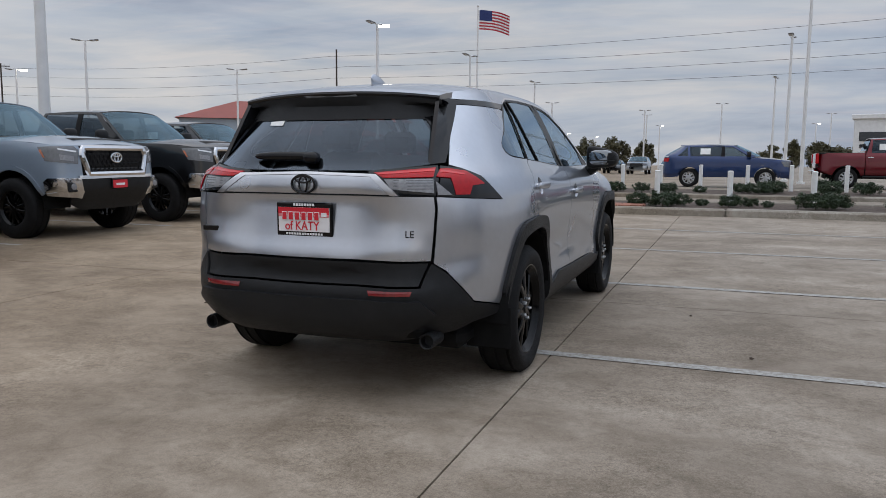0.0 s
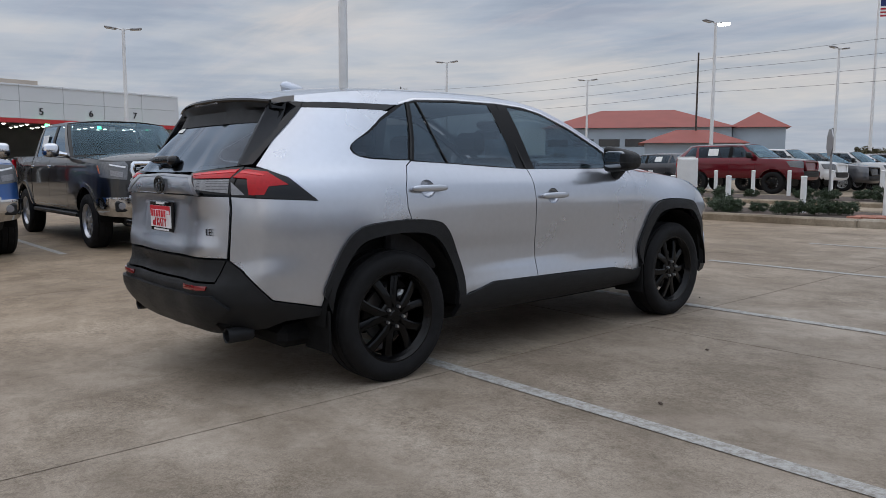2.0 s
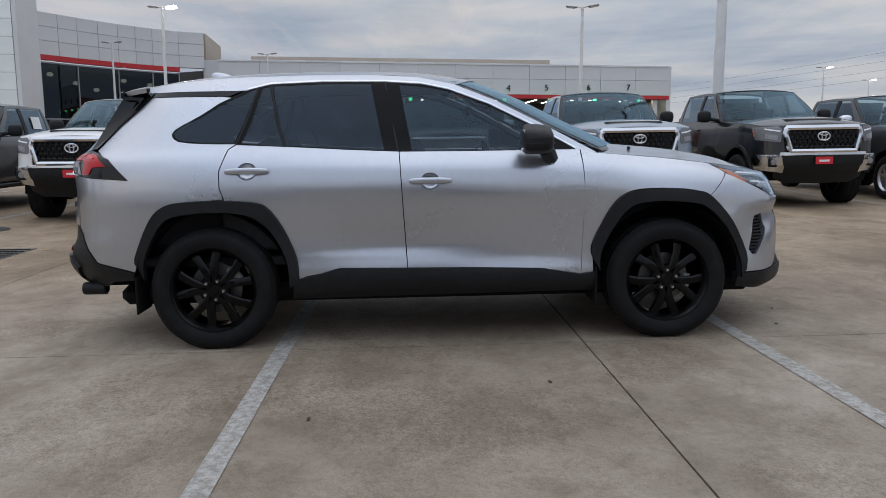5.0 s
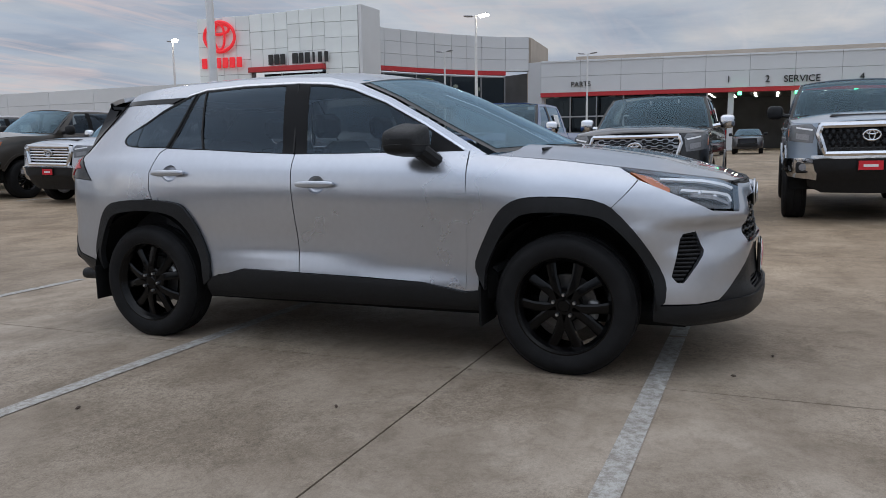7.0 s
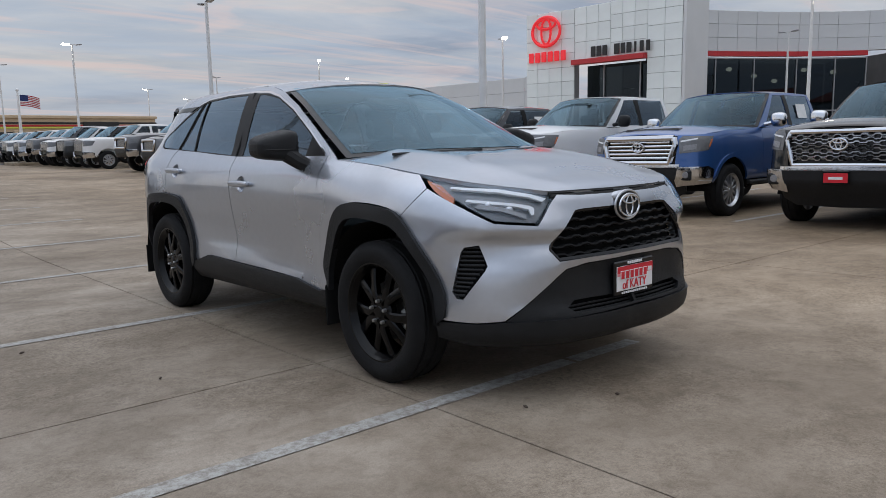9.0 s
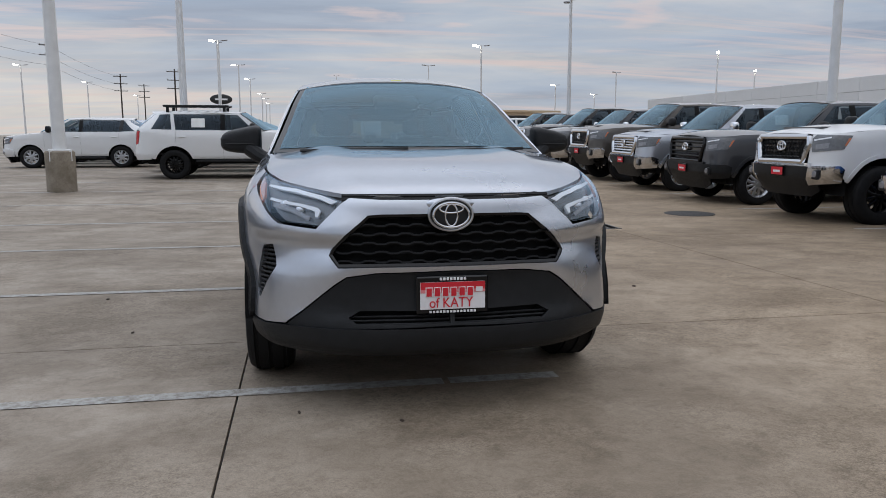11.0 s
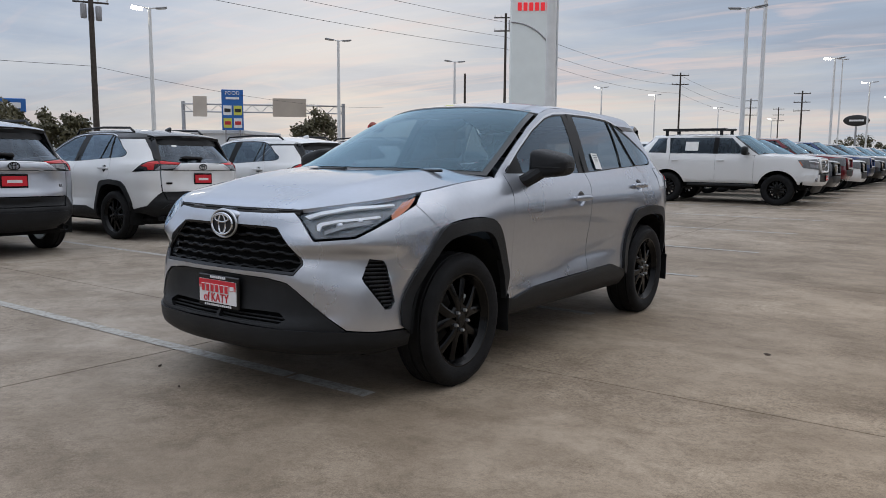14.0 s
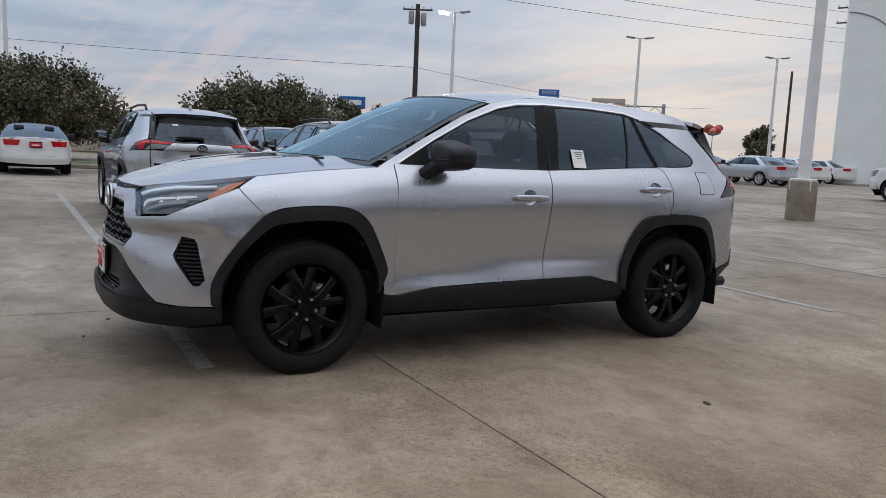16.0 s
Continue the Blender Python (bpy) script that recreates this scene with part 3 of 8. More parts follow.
def add_wheel(parent, x, y, z, style, R, width, rim_r, rimmat, turn=0.0, nuts=True):
    """One wheel under a vehicle; the outer face looks away from the vehicle's middle."""
    ms = wheel_meshes(style, R, width, rim_r, rimmat)
    side = 1 if x > 0 else -1
    m = pose(x, y, z, turn, 0, 0 if side > 0 else 180)
    w = part("wheel", ms["hub"], None, parent)
    w.matrix_basis = m
    part("tyre", ms["tyre"], None, w)
    part("rim", ms["rim"], None, w)
    if nuts:
        part("brake_calliper", ms["calliper"], None, w)
    if nuts:
        for i in range(5):
            a = 2 * math.pi * i / 5 + 0.3 + (math.pi / 5 if style == "five" else 0)
            n = part("lug_nut", ms["nut"], None, w)
            n.location = (ms["face"] - 0.004, 0.057 * math.cos(a), 0.057 * math.sin(a))
    return w


def emblem(r=0.085, bold=1.0):
    """An oval emblem of three crossing rings, in the x-z plane facing +y."""
    g = Geo()
    for a, b, cx, cz in ((r, r * 0.68, 0, 0), (r * 0.34, r * 0.60, 0, 0), (r * 0.66, r * 0.24, 0, r * 0.36)):
        g.tube([(cx + a * math.cos(t), 0, cz + b * math.sin(t)) for t in np.linspace(0, 2 * math.pi, 41)], r * bold * (0.125 if a == r else 0.10), 8, False)
    return g


def plate_parts(parent, m, front=True, rich=True, red=False):
    """A dealer plate in a black frame, with bars in place of its lettering; faces +y of m."""
    fr = part("plate_frame", Geo().box((0, 0.0, 0), (0.315, 0.018, 0.165), 0.006), GLOSSBLACK, parent)
    fr.matrix_basis = m
    pl = part("plate", Geo().box((0, 0.0105, -0.001), (0.285, 0.006, 0.118), 0.001), PLATERED if red else PLATEWHITE, fr, "red and white dealer plate")
    if red and not rich:
        part("text_bar", Geo().box((0, 0.0145, -.005), (.17, .003, .034), .0005), PLATEWHITE, pl)
    if rich:
        if not red:
            part("red_band", Geo().box((0, 0.0145, 0.042), (0.283, 0.003, 0.032), 0.0005), PLATERED, pl)
            part("pink_band", Geo().box((0, 0.0142, 0.019), (0.283, 0.003, 0.014), 0.0005), PLATEPINK, pl)
        inks = PLATEWHITE if red else PLATERED
        for k in range(6):
            part("letter_bar", Geo().box((-0.075 + 0.036 * k, 0.0165, 0.016), (0.030, 0.003, 0.042), 0.0005), PLATEWHITE, pl)
            part("letter_bar", Geo().box((-0.075 + 0.036 * k, 0.0185, 0.016), (0.023, 0.003, 0.036), 0.0005), inks, pl)
        me = text_mesh("of KATY", .062, .0015)
        me.materials.append(inks)
        part("letters", me, None, pl).matrix_basis = pose(0.008, 0.016, -0.033, 0, 0, 180) @ Matrix.Diagonal((.86, 1, 1, 1))
        part("letter_bar", Geo().box((-0.115, 0.017, 0.025), (0.03, 0.002, 0.02), 0.0005), PLATEWHITE, pl)
        for k in range(8):
            part("letter_bar", Geo().box((-.053 + .015 * k, 0.0105, 0.0715), (0.010, 0.004, 0.012), 0.0005), LETTERWHITE, fr)
        for k in range(14):
            part("letter_bar", Geo().box((-.0975 + .015 * k, 0.0105, -0.0715), (0.010, 0.004, 0.010), 0.0005), LETTERWHITE, fr)
    return fr


# ---- compact SUV: skin, panels and fittings ----
FA, RA = 1.345, -1.345        # axles
CF, CR = 1.30, -1.30          # where the skin begins to turn round the ends
H90 = math.pi / 2
SUV = Shell([
    (CR - H90 + 0.045, [(0.16, .74), (.28, .82), (.35, .93), (.45, .985), (.56, 1.0), (.60, .985), (.64, .955), (.70, .982), (.74, .980), (.82, .957), (.92, .942), (1.0, .934), (1.06, .944), (1.13, .93), (1.165, .89), (1.30, .775), (1.42, .665), (1.52, .58), (1.62, .50)]),
    (CR - 1.30, [(0.16, .76), (.28, .86), (.35, .96), (.45, 1.02), (.56, 1.03), (.61, 1.01), (.65, .982), (.70, 1.008), (.74, 1.006), (.82, .985), (.92, .971), (1.0, .964), (1.06, .973), (1.13, .955), (1.165, .915), (1.30, .80), (1.42, .685), (1.52, .60), (1.62, .52)]),
    (CR - 1.05, [(0.16, .80), (.30, .95), (.40, 1.07), (.50, 1.12), (.58, 1.125), (.64, 1.10), (.70, 1.092), (.76, 1.094), (.84, 1.083), (.92, 1.076), (1.03, 1.080), (1.11, 1.065), (1.165, 1.0), (1.30, .87), (1.42, .745), (1.52, .655), (1.62, .57)]),
    (CR - 0.80, [(0.16, .80), (.30, .94), (.42, 1.05), (.52, 1.10), (.62, 1.10), (.74, 1.09), (.88, 1.095), (1.02, 1.085), (1.11, 1.06), (1.18, .985), (1.32, .865), (1.44, .755), (1.53, .675), (1.62, .59)]),
    (CR - 0.55, [(0.16, .80), (.30, .90), (.42, .985), (.55, 1.01), (.70, 1.015), (.86, 1.02), (1.00, 1.01), (1.10, .985), (1.18, .925), (1.32, .835), (1.45, .75), (1.54, .675), (1.62, .59)]),
    (CR - 0.28, [(0.16, .80), (.30, .86), (.42, .93), (.55, .95), (.70, .955), (.86, .96), (1.00, .95), (1.10, .925), (1.18, .875), (1.32, .80), (1.46, .72), (1.55, .655), (1.62, .57)]),
    (CR, [(0.16, .78), (.30, .84), (.42, .905), (.60, .915), (.75, .922), (.88, .925), (.99, .918), (1.09, .895), (1.18, .848), (1.32, .775), (1.47, .695), (1.555, .635), (1.60, .585), (1.64, .50)]),
    (-0.9, [(0.16, .74), (.27, .82), (.35, .885), (.44, .897), (.52, .891), (.66, .888), (.80, .903), (.93, .908), (1.05, .893), (1.13, .86), (1.18, .830), (1.32, .765), (1.47, .690), (1.555, .635), (1.60, .585), (1.64, .50)]),
    (-0.2, [(0.16, .74), (.27, .82), (.35, .885), (.44, .902), (.53, .888), (.59, .876), (.65, .877), (.78, .893), (.93, .905), (1.04, .890), (1.11, .855), (1.145, .828), (1.32, .752), (1.47, .680), (1.555, .630), (1.60, .580), (1.64, .50)]),
    (0.5, [(0.16, .74), (.27, .82), (.35, .885), (.42, .897), (.485, .885), (.53, .879), (.74, .891), (.90, .905), (1.02, .892), (1.10, .855), (1.14, .822), (1.30, .748), (1.45, .680), (1.53, .640), (1.64, .50)]),
    (0.9, [(0.16, .74), (.27, .82), (.35, .885), (.42, .894), (.50, .888), (.60, .889), (.76, .900), (.90, .908), (1.00, .896), (1.07, .862), (1.11, .825), (1.25, .75), (1.64, .50)]),
    (CF, [(0.16, .74), (.27, .82), (.38, .895), (.55, .910), (.72, .920), (.85, .922), (.94, .905), (1.00, .880), (1.05, .840), (1.10, .78), (1.64, .50)]),
    (CF + 0.25, [(0.16, .76), (.24, .85), (.38, .935), (.55, .945), (.72, .950), (.85, .948), (.93, .935), (1.00, .900), (1.04, .860), (1.08, .80), (1.64, .50)]),
    (CF + 0.50, [(0.16, .78), (.24, .90), (.32, .985), (.42, .995), (.55, .985), (.72, .995), (.84, .990), (.92, .970), (.985, .93), (1.03, .87), (1.08, .80), (1.64, .50)]),
    (CF + 0.75, [(0.16, .80), (.24, .95), (.31, 1.04), (.40, 1.05), (.50, 1.045), (.60, 1.035), (.68, 1.012), (.745, 1.008), (.79, 1.042), (.84, 1.035), (.91, 1.00), (.965, .96), (1.01, .90), (1.08, .80), (1.64, .50)]),
    (CF + 1.0, [(0.16, .80), (.24, .95), (.31, 1.04), (.40, 1.05), (.47, 1.03), (.60, 1.030), (.67, 1.020), (.735, .998), (.79, 1.022), (.83, 1.012), (.88, .985), (.94, .955), (.97, .925), (1.05, .80), (1.64, .50)]),
    (CF + 1.28, [(0.16, 0.790), (.23, 0.900), (.30, 0.985), (.39, 0.995), (.45, 0.960), (.58, 0.948), (.66, 0.960), (.76, 0.945), (.86, 0.923), (.92, 0.910), (.955, 0.885), (1.03, 0.780), (1.64, 0.530)]),
    (CF + H90 - 0.045, [(0.16, 0.775), (.23, 0.875), (.30, 0.955), (.39, 0.965), (.45, 0.935), (.58, 0.923), (.66, 0.935), (.76, 0.920), (.86, 0.900), (.92, 0.888), (.955, 0.865), (1.03, 0.765), (1.64, 0.535)]),
], CF, CR, 0.16, 1.64)


R_OUT = [(-0.845, .40), (-0.855, .54), (-0.93, .72), (-1.01, .835), (-1.10, .868), (-1.30, .882), (-1.50, .872), (-1.60, .845), (-1.68, .76), (-1.775, .555), (-1.765, .50)]
R_IN = [(-0.90, .36), (-0.905, .50), (-0.955, .63), (-1.03, .735), (-1.13, .795), (-1.32, .815), (-1.50, .80), (-1.59, .765), (-1.66, .67), (-1.72, .54), (-1.73, .42)]
F_OUT = [(1.825, .40), (1.822, .515), (1.72, .70), (1.585, .852), (1.49, .890), (1.30, .905), (1.12, .893), (1.02, .830), (0.95, .715), (0.885, .57), (0.895, .50)]
F_IN = [(1.775, .36), (1.772, .50), (1.69, .655), (1.565, .785), (1.47, .818), (1.30, .832), (1.15, .818), (1.07, .765), (1.00, .66), (0.94, .53), (0.935, .42)]
BELT = [(0.80, 1.141), (0.2, 1.140), (-0.27, 1.145), (-0.86, 1.180), (-1.29, 1.203)]
WTOP = [(0.80, 1.141), (0.55, 1.285), (0.295, 1.415), (0.06, 1.505), (-0.10, 1.540), (-0.325, 1.556), (-0.70, 1.560), (-1.00, 1.548), (-1.13, 1.515), (-1.24, 1.462), (-1.40, 1.363), (-1.505, 1.306), (-1.540, 1.283), (-1.553, 1.262), (-1.545, 1.240), (-1.515, 1.222), (-1.46, 1.212), (-1.40, 1.208), (-1.29, 1.203)]
RAIL = [(0.93, 1.118), (0.60, 1.300), (0.33, 1.440), (0.10, 1.535), (-0.12, 1.585), (-0.40, 1.603), (-0.80, 1.606), (-1.20, 1.596), (-1.50, 1.572), (-1.76, 1.540)]


def belt_z(y):
    return float(np.interp(-y, [-p[0] for p in BELT], [p[1] for p in BELT]))


def wtop_z(y):
    return float(np.interp(-y, [-p[0] for p in WTOP[:12]], [p[1] for p in WTOP[:12]]))


def both(name, geo, material, parent, label=""):
    """A part on the right side and its mirror image on the left."""
    return part(name, geo, material, parent, label), part(name, geo.mirrored(), material, parent, label)


def build_suv(paint, roofpaint, rimmat, style="five"):
    car = thing("suv", Matrix(), "compact SUV", "car")
    S, P = SUV, SUV.poly

    def s_(*pts):
        return P(*[("s", y, z) for y, z in pts])

    def sl(pts, n=4):
        return P(*[("s", y, z) for y, z in smooth_line(pts, n)])
    g = 0.0028

    def dish_edge(y, z, k=1.0):
        return [(y + k * .056 * math.cos(a), z + k * .050 * math.sin(a)) for a in np.linspace(0, 2 * math.pi, 25)[:-1]]
    # sides
    fender = sheet(S, sl(F_OUT[3:][::-1], 3) + s_((1.70, .985), (1.66, 1.012), (1.60, 1.046), (1.35, 1.078), (1.12, 1.100), (0.93, 1.118), (0.83, 1.145), (0.840, .87), (0.822, .405), (0.90, .412)), gap=g)
    both("front_wing", fender, paint, car)
    fd = sheet(S, s_((0.825, .402), (0.845, .87), (0.828, 1.141), *[(y, belt_z(y)) for y in (0.5, 0.1)], (-0.242, 1.144), (-0.225, .80), (-0.207, .463)) + s_((0.2, .455), (0.584, .442)), step=.025, gap=g, holes=[dish_edge(-.065, .970)])
    rd = sheet(S, s_((-0.207, .463), (-0.225, .80), (-0.242, 1.144), (-0.55, 1.160), (-0.86, 1.180), (-1.18, 1.197), (-1.225, 1.17), (-1.272, 1.05), (-1.272, .95), (-1.25, .884)) + sl(R_OUT[0:6][::-1], 3) + s_((-0.80, .425), (-0.72, .438), (-0.603, .470)), step=.025, gap=g, holes=[dish_edge(-1.115, 1.043)])
    doors = [(*both("front_door", fd, paint, car), -0.065, .970), (*both("rear_door", rd, paint, car), -1.115, 1.043)]
    quarter = sheet(S, sl(R_OUT[5:10], 3) + P(("s", -1.778, .50), ("s", -1.79, .462), ("s", -2.03, .517), ("r", .70, .672), ("r", .648, .712), ("r", .655, .82), ("r", .662, .97), ("r", .655, 1.028), ("s", -1.80, 1.002), ("s", -1.925, 1.118), ("s", -2.0, 1.156), ("r", .668, 1.174), ("r", .662, 1.190), ("s", -1.90, 1.32), ("s", -1.72, 1.482), ("s", -1.28, 1.480))
                    + s_((-1.22, 1.472), *WTOP[9:]) + s_((-1.18, 1.200), (-1.225, 1.17), (-1.272, 1.05), (-1.272, .95), (-1.25, .884)), gap=g)
    qp = both("quarter_panel", quarter, paint, car)
    # fuel flap on the left
    c = S.side(-1.62, 1.10)
    flap = sheet(S, smooth_line([(c - .075, 1.03), (c + .075, 1.03), (c + .085, 1.05), (c + .08, 1.16), (c + .06, 1.175), (c - .06, 1.175), (c - .08, 1.155), (c - .085, 1.05)], 3, True), off=0.0018, thick=0.004)
    flo = part("fuel_flap", flap.mirrored(), paint, qp[1])
    rim_ = smooth_line([(c - .078, 1.027), (c + .078, 1.027), (c + .088, 1.05), (c + .083, 1.162), (c + .062, 1.179), (c - .062, 1.179), (c - .083, 1.157), (c - .088, 1.05)], 3, True)
    rim_.append(rim_[0])
    part("flap_gap", Geo().tube([(-float(p[0]), float(p[1]), float(p[2])) for p in (S.at(a, z, .0) for a, z in rim_)], .0022, 5), SEAM, flo)
    # roof side rails in paint above the glass
    rail = sheet(S, s_(*[(y, z) for y, z in WTOP[:9]], (-1.20, 1.513), (-1.66, 1.510), (-1.76, 1.515)) + s_(*RAIL[::-1]), step=0.06, thick=0.01)
    both("roof_rail_panel", rail, paint, car)
    chrome = sheet(S, s_(*[(y, z + 0.004) for y, z in WTOP[:9]]) + s_(*[(y, z + 0.0145) for y, z in WTOP[:9]][::-1]), thick=0.006, off=0.004, step=0.06)
    both("window_trim", chrome, CHROME, car, "bright metal strip over the side glass")
    blackband = sheet(S, s_((-1.16, 1.513), (-1.66, 1.511), (-1.73, 1.500), (-1.73, 1.483), (-1.24, 1.480)), off=0.003)
    both("roof_pillar_garnish", blackband, GLOSSBLACK, car)
    # side glass
    panes = [("front_side_glass", GLASS_F, [(0.60, belt_z(.60)), (-0.165, 1.142), (-0.235, wtop_z(-.235) - .010), (-0.16, wtop_z(-.16) - .010), *[(y, wtop_z(y) - .010) for y in (-0.05, .06, .18, .295, .42, .55)], (0.60, wtop_z(.60) - .012)]),
             ("rear_side_glass", GLASS_T, [(-0.33, 1.151), (-0.895, 1.185), (-0.935, 1.30), (-0.985, wtop_z(-.985) - .010), (-0.7, wtop_z(-.7) - .010), (-0.405, wtop_z(-.405) - .010)]),
             ("rear_fixed_glass", GLASS_T, [(-0.915, 1.186), (-1.155, 1.197), (-1.10, 1.33), (-1.045, wtop_z(-1.045) - .012), (-1.003, wtop_z(-1.003) - .010), (-0.952, 1.30)]),
             ("quarter_glass", GLASS_T, [(-1.195, 1.204), *[(y + .008, z + .004) for y, z in WTOP[11:]][::-1][1:], (-1.40, 1.352), (-1.24, 1.447), (-1.12, 1.508), (-1.075, 1.530), (-1.14, 1.33)])]
    for name, gl, pts in panes:
        both(name, sheet(S, s_(*pts), thick=0.004, off=-0.004), gl, car)
    # black seals and pillars between the panes: the window band with the panes cut out
    band = s_(*[(y, z + 0.004) for y, z in WTOP]) + s_(*[(y, z - 0.004) for y, z in BELT[:4]][::-1])
    seal = sheet(S, band, thick=0.0, off=-0.001, holes=[s_(*pts) for _, _, pts in panes])
    both("window_seal", seal, PILLARBLACK, car)
    for pts in ([(-.250, 1.146), (-.320, 1.556)], [(-.905, 1.186), (-.943, 1.30), (-.994, 1.540)], [(-1.179, 1.202), (-1.126, 1.33), (-1.069, 1.532)]):
        divide = Geo().tube([tuple(S.at(S.side(y, z), z, .001)) for y, z in (smooth_line(pts, 4) if len(pts) > 2 else pts)], .006, 6)
        both("window_divider", divide, SEAM, car)
    # cladding
    rf = sheet(S, sl(R_OUT, 3) + sl(R_IN, 3)[::-1], off=0.022, thick=0.035, step=0.04)
    ff = sheet(S, sl(F_OUT, 3) + sl(F_IN, 3)[::-1], off=0.022, thick=0.035, step=0.04)
    both("rear_arch_flare", rf, PLASTIC, car, "black plastic wheel arch flare")
    both("front_arch_flare", ff, PLASTIC, car, "black plastic wheel arch flare")
    rocker = sheet(S, s_((0.905, .30), (0.91, .42), (0.825, .402), (0.584, .446), (0.2, .455), (-0.207, .463), (-0.603, .472), (-0.72, .440), (-0.87, .405), (-0.89, .285)), off=0.016, thick=0.03)
    both("sill_cladding", rocker, PLASTIC, car, "black plastic sill cladding")
    # tailgate
    tg = P(("r", 0, .722), ("r", .3, .724), ("r", .640, .722), ("r", .648, .82), ("r", .655, .97), ("r", .648, 1.028), ("r", .455, 1.030), ("r", 0, 1.030))
    gate = sheet(S, tg, step=.03, gap=g)
    gate.join(gate.mirrored())
    gate.n += [(-x, y, z) for x, y, z in gate.n]
    gateob = part("tailgate", gate, paint, car)
    garn = sheet(S, P(("r", 0, 1.036), ("r", .452, 1.036), ("r", .345, 1.118), ("r", .30, 1.128), ("r", 0, 1.128)), off=0.012, thick=0.03)
    both("tailgate_garnish", garn, paint, gateob)
    strip = sheet(S, P(("r", .458, 1.032), ("r", .50, 1.032), ("r", .375, 1.132), ("r", 0, 1.142), ("r", 0, 1.130), ("r", .345, 1.120)), off=0.016, thick=0.03)
    both("chrome_strip", strip, SATIN, gateob)
    lowband = sheet(S, P(("r", 0, .600), ("r", .600, .606), ("r", .634, .716), ("r", 0, .716)), gap=g, off=-0.004)
    both("lower_gate_cladding", lowband, PLASTIC, gateob)
    em = part("emblem", emblem(0.064, .75), GLOSSBLACK, gateob, "black oval emblem")
    em.matrix_basis = pose(0, float(S.at(S.ss[0], 1.08)[1]) - .022, 1.080, 0, 0, 180)
    for x0, w in ((-0.54, .16),):
        b = part("badge_bar", Geo().box((x0, float(S.at(S.rear(abs(x0), .845), .845)[1]) - .003, .845), (w, .008, .026), 0.003), GLOSSBLACK, gateob)
    le = text_mesh("LE", .046, .002)
    le.materials.append(GLOSSBLACK)
    leo = part("badge_letters", le, None, gateob)
    leo.matrix_basis = pose(.552, float(S.at(S.rear(.552, .845), .845)[1]) - .006, .850, 0, 0, 12)
    m = pose(0, float(S.at(S.ss[0], .91)[1]) - .010, .908, 0, 0, 180)
    plate_parts(gateob, m)
    # tail lamps
    housing = sheet(S, P(("r", .657, 1.030), ("r", .70, 1.028), ("s", -1.80, 1.004), ("s", -1.93, 1.122), ("s", -2.00, 1.159), ("r", .634, 1.172)), off=0.006, thick=0.03, step=0.04)
    red = sheet(S, P(("r", .642, 1.122), ("r", .640, 1.157), ("r", .66, 1.161), ("s", -2.0, 1.148), ("s", -1.93, 1.085), ("s", -2.02, 1.078), ("s", -2.045, 1.036), ("s", -2.10, 1.036), ("r", .70, 1.116)), off=0.0105, thick=0.006, step=0.03)
    bar_ = sheet(S, P(("r", .646, 1.142), ("r", .646, 1.152), ("r", .66, 1.153), ("s", -2.02, 1.137), ("s", -2.03, 1.129), ("r", .66, 1.143)), off=0.013, thick=0.003, step=0.03)
    clear = sheet(S, P(("r", .660, 1.036), ("r", .646, 1.100), ("r", .715, 1.036)), off=0.0105, thick=0.004, step=0.04)
    inner = sheet(S, P(("r", .652, 1.033), ("r", .626, 1.174), ("r", .37, 1.152), ("r", .325, 1.142), ("r", .44, 1.055), ("r", .50, 1.045)), off=0.006, thick=0.03, step=0.04)
    innerc = sheet(S, P(("r", .645, 1.044), ("r", .634, 1.112), ("r", .425, 1.108), ("r", .465, 1.062)), off=0.010, thick=0.004, step=0.04)
    innerb = sheet(S, P(("r", .632, 1.120), ("r", .622, 1.164), ("r", .36, 1.140), ("r", .415, 1.116)), off=0.010, thick=0.004, step=0.04)
    innerl = sheet(S, P(("r", .624, 1.148), ("r", .622, 1.158), ("r", .375, 1.138), ("r", .39, 1.131)), off=0.0125, thick=0.003, step=0.04)
    ribs = Geo()
    for z in (1.062, 1.076, 1.090, 1.102):
        ribs.join(sheet(S, P(("r", .640, z), ("r", .640, z + .004), ("r", .47, z + .004), ("r", .475, z)), off=0.01055, thick=0.002, step=0.06))
    for sgn in (0, 1):
        def put(nm, ge, mt, pr):
            return part(nm, ge.mirrored() if sgn else ge, mt, pr)
        t = put("tail_lamp", housing, GLOSSBLACK, car)
        put("red_lens", red, REDLENS, t)
        put("light_bar", bar_, REDBRIGHT, t)
        put("reversing_lens", clear, LAMPCLEAR, t)
        t = put("gate_lamp", inner, GLOSSBLACK, gateob)
        put("reversing_lens", innerc, LAMPCLEAR, t)
        put("lens_rib", ribs, LAMPDARK, t)
        put("red_lens", innerb, REDLENS, t)
        put("light_bar", innerl, REDBRIGHT, t)
    # rear bumper
    bump = sheet(S, P(("r", 0, .30), ("r", .45, .315), ("r", .70, .36), ("s", -1.95, .40), ("s", -1.76, .42), ("s", -1.765, .45), ("s", -1.79, .456), ("s", -2.03, .511), ("r", .70, .666), ("r", .648, .707), ("r", .640, .712), ("r", .606, .600), ("r", 0, .594)), off=0.004, thick=0.04)
    bb = both("rear_bumper", bump, PLASTIC, car, "black plastic rear bumper")
    lip = sheet(S, P(("r", 0, .335), ("r", .48, .345), ("r", .66, .47), ("r", .60, .540), ("r", 0, .535)), off=0.026, thick=0.03)
    refl = sheet(S, P(("r", .362, .560), ("r", .565, .566), ("r", .572, .588), ("r", .355, .584)), off=0.010, thick=0.015)
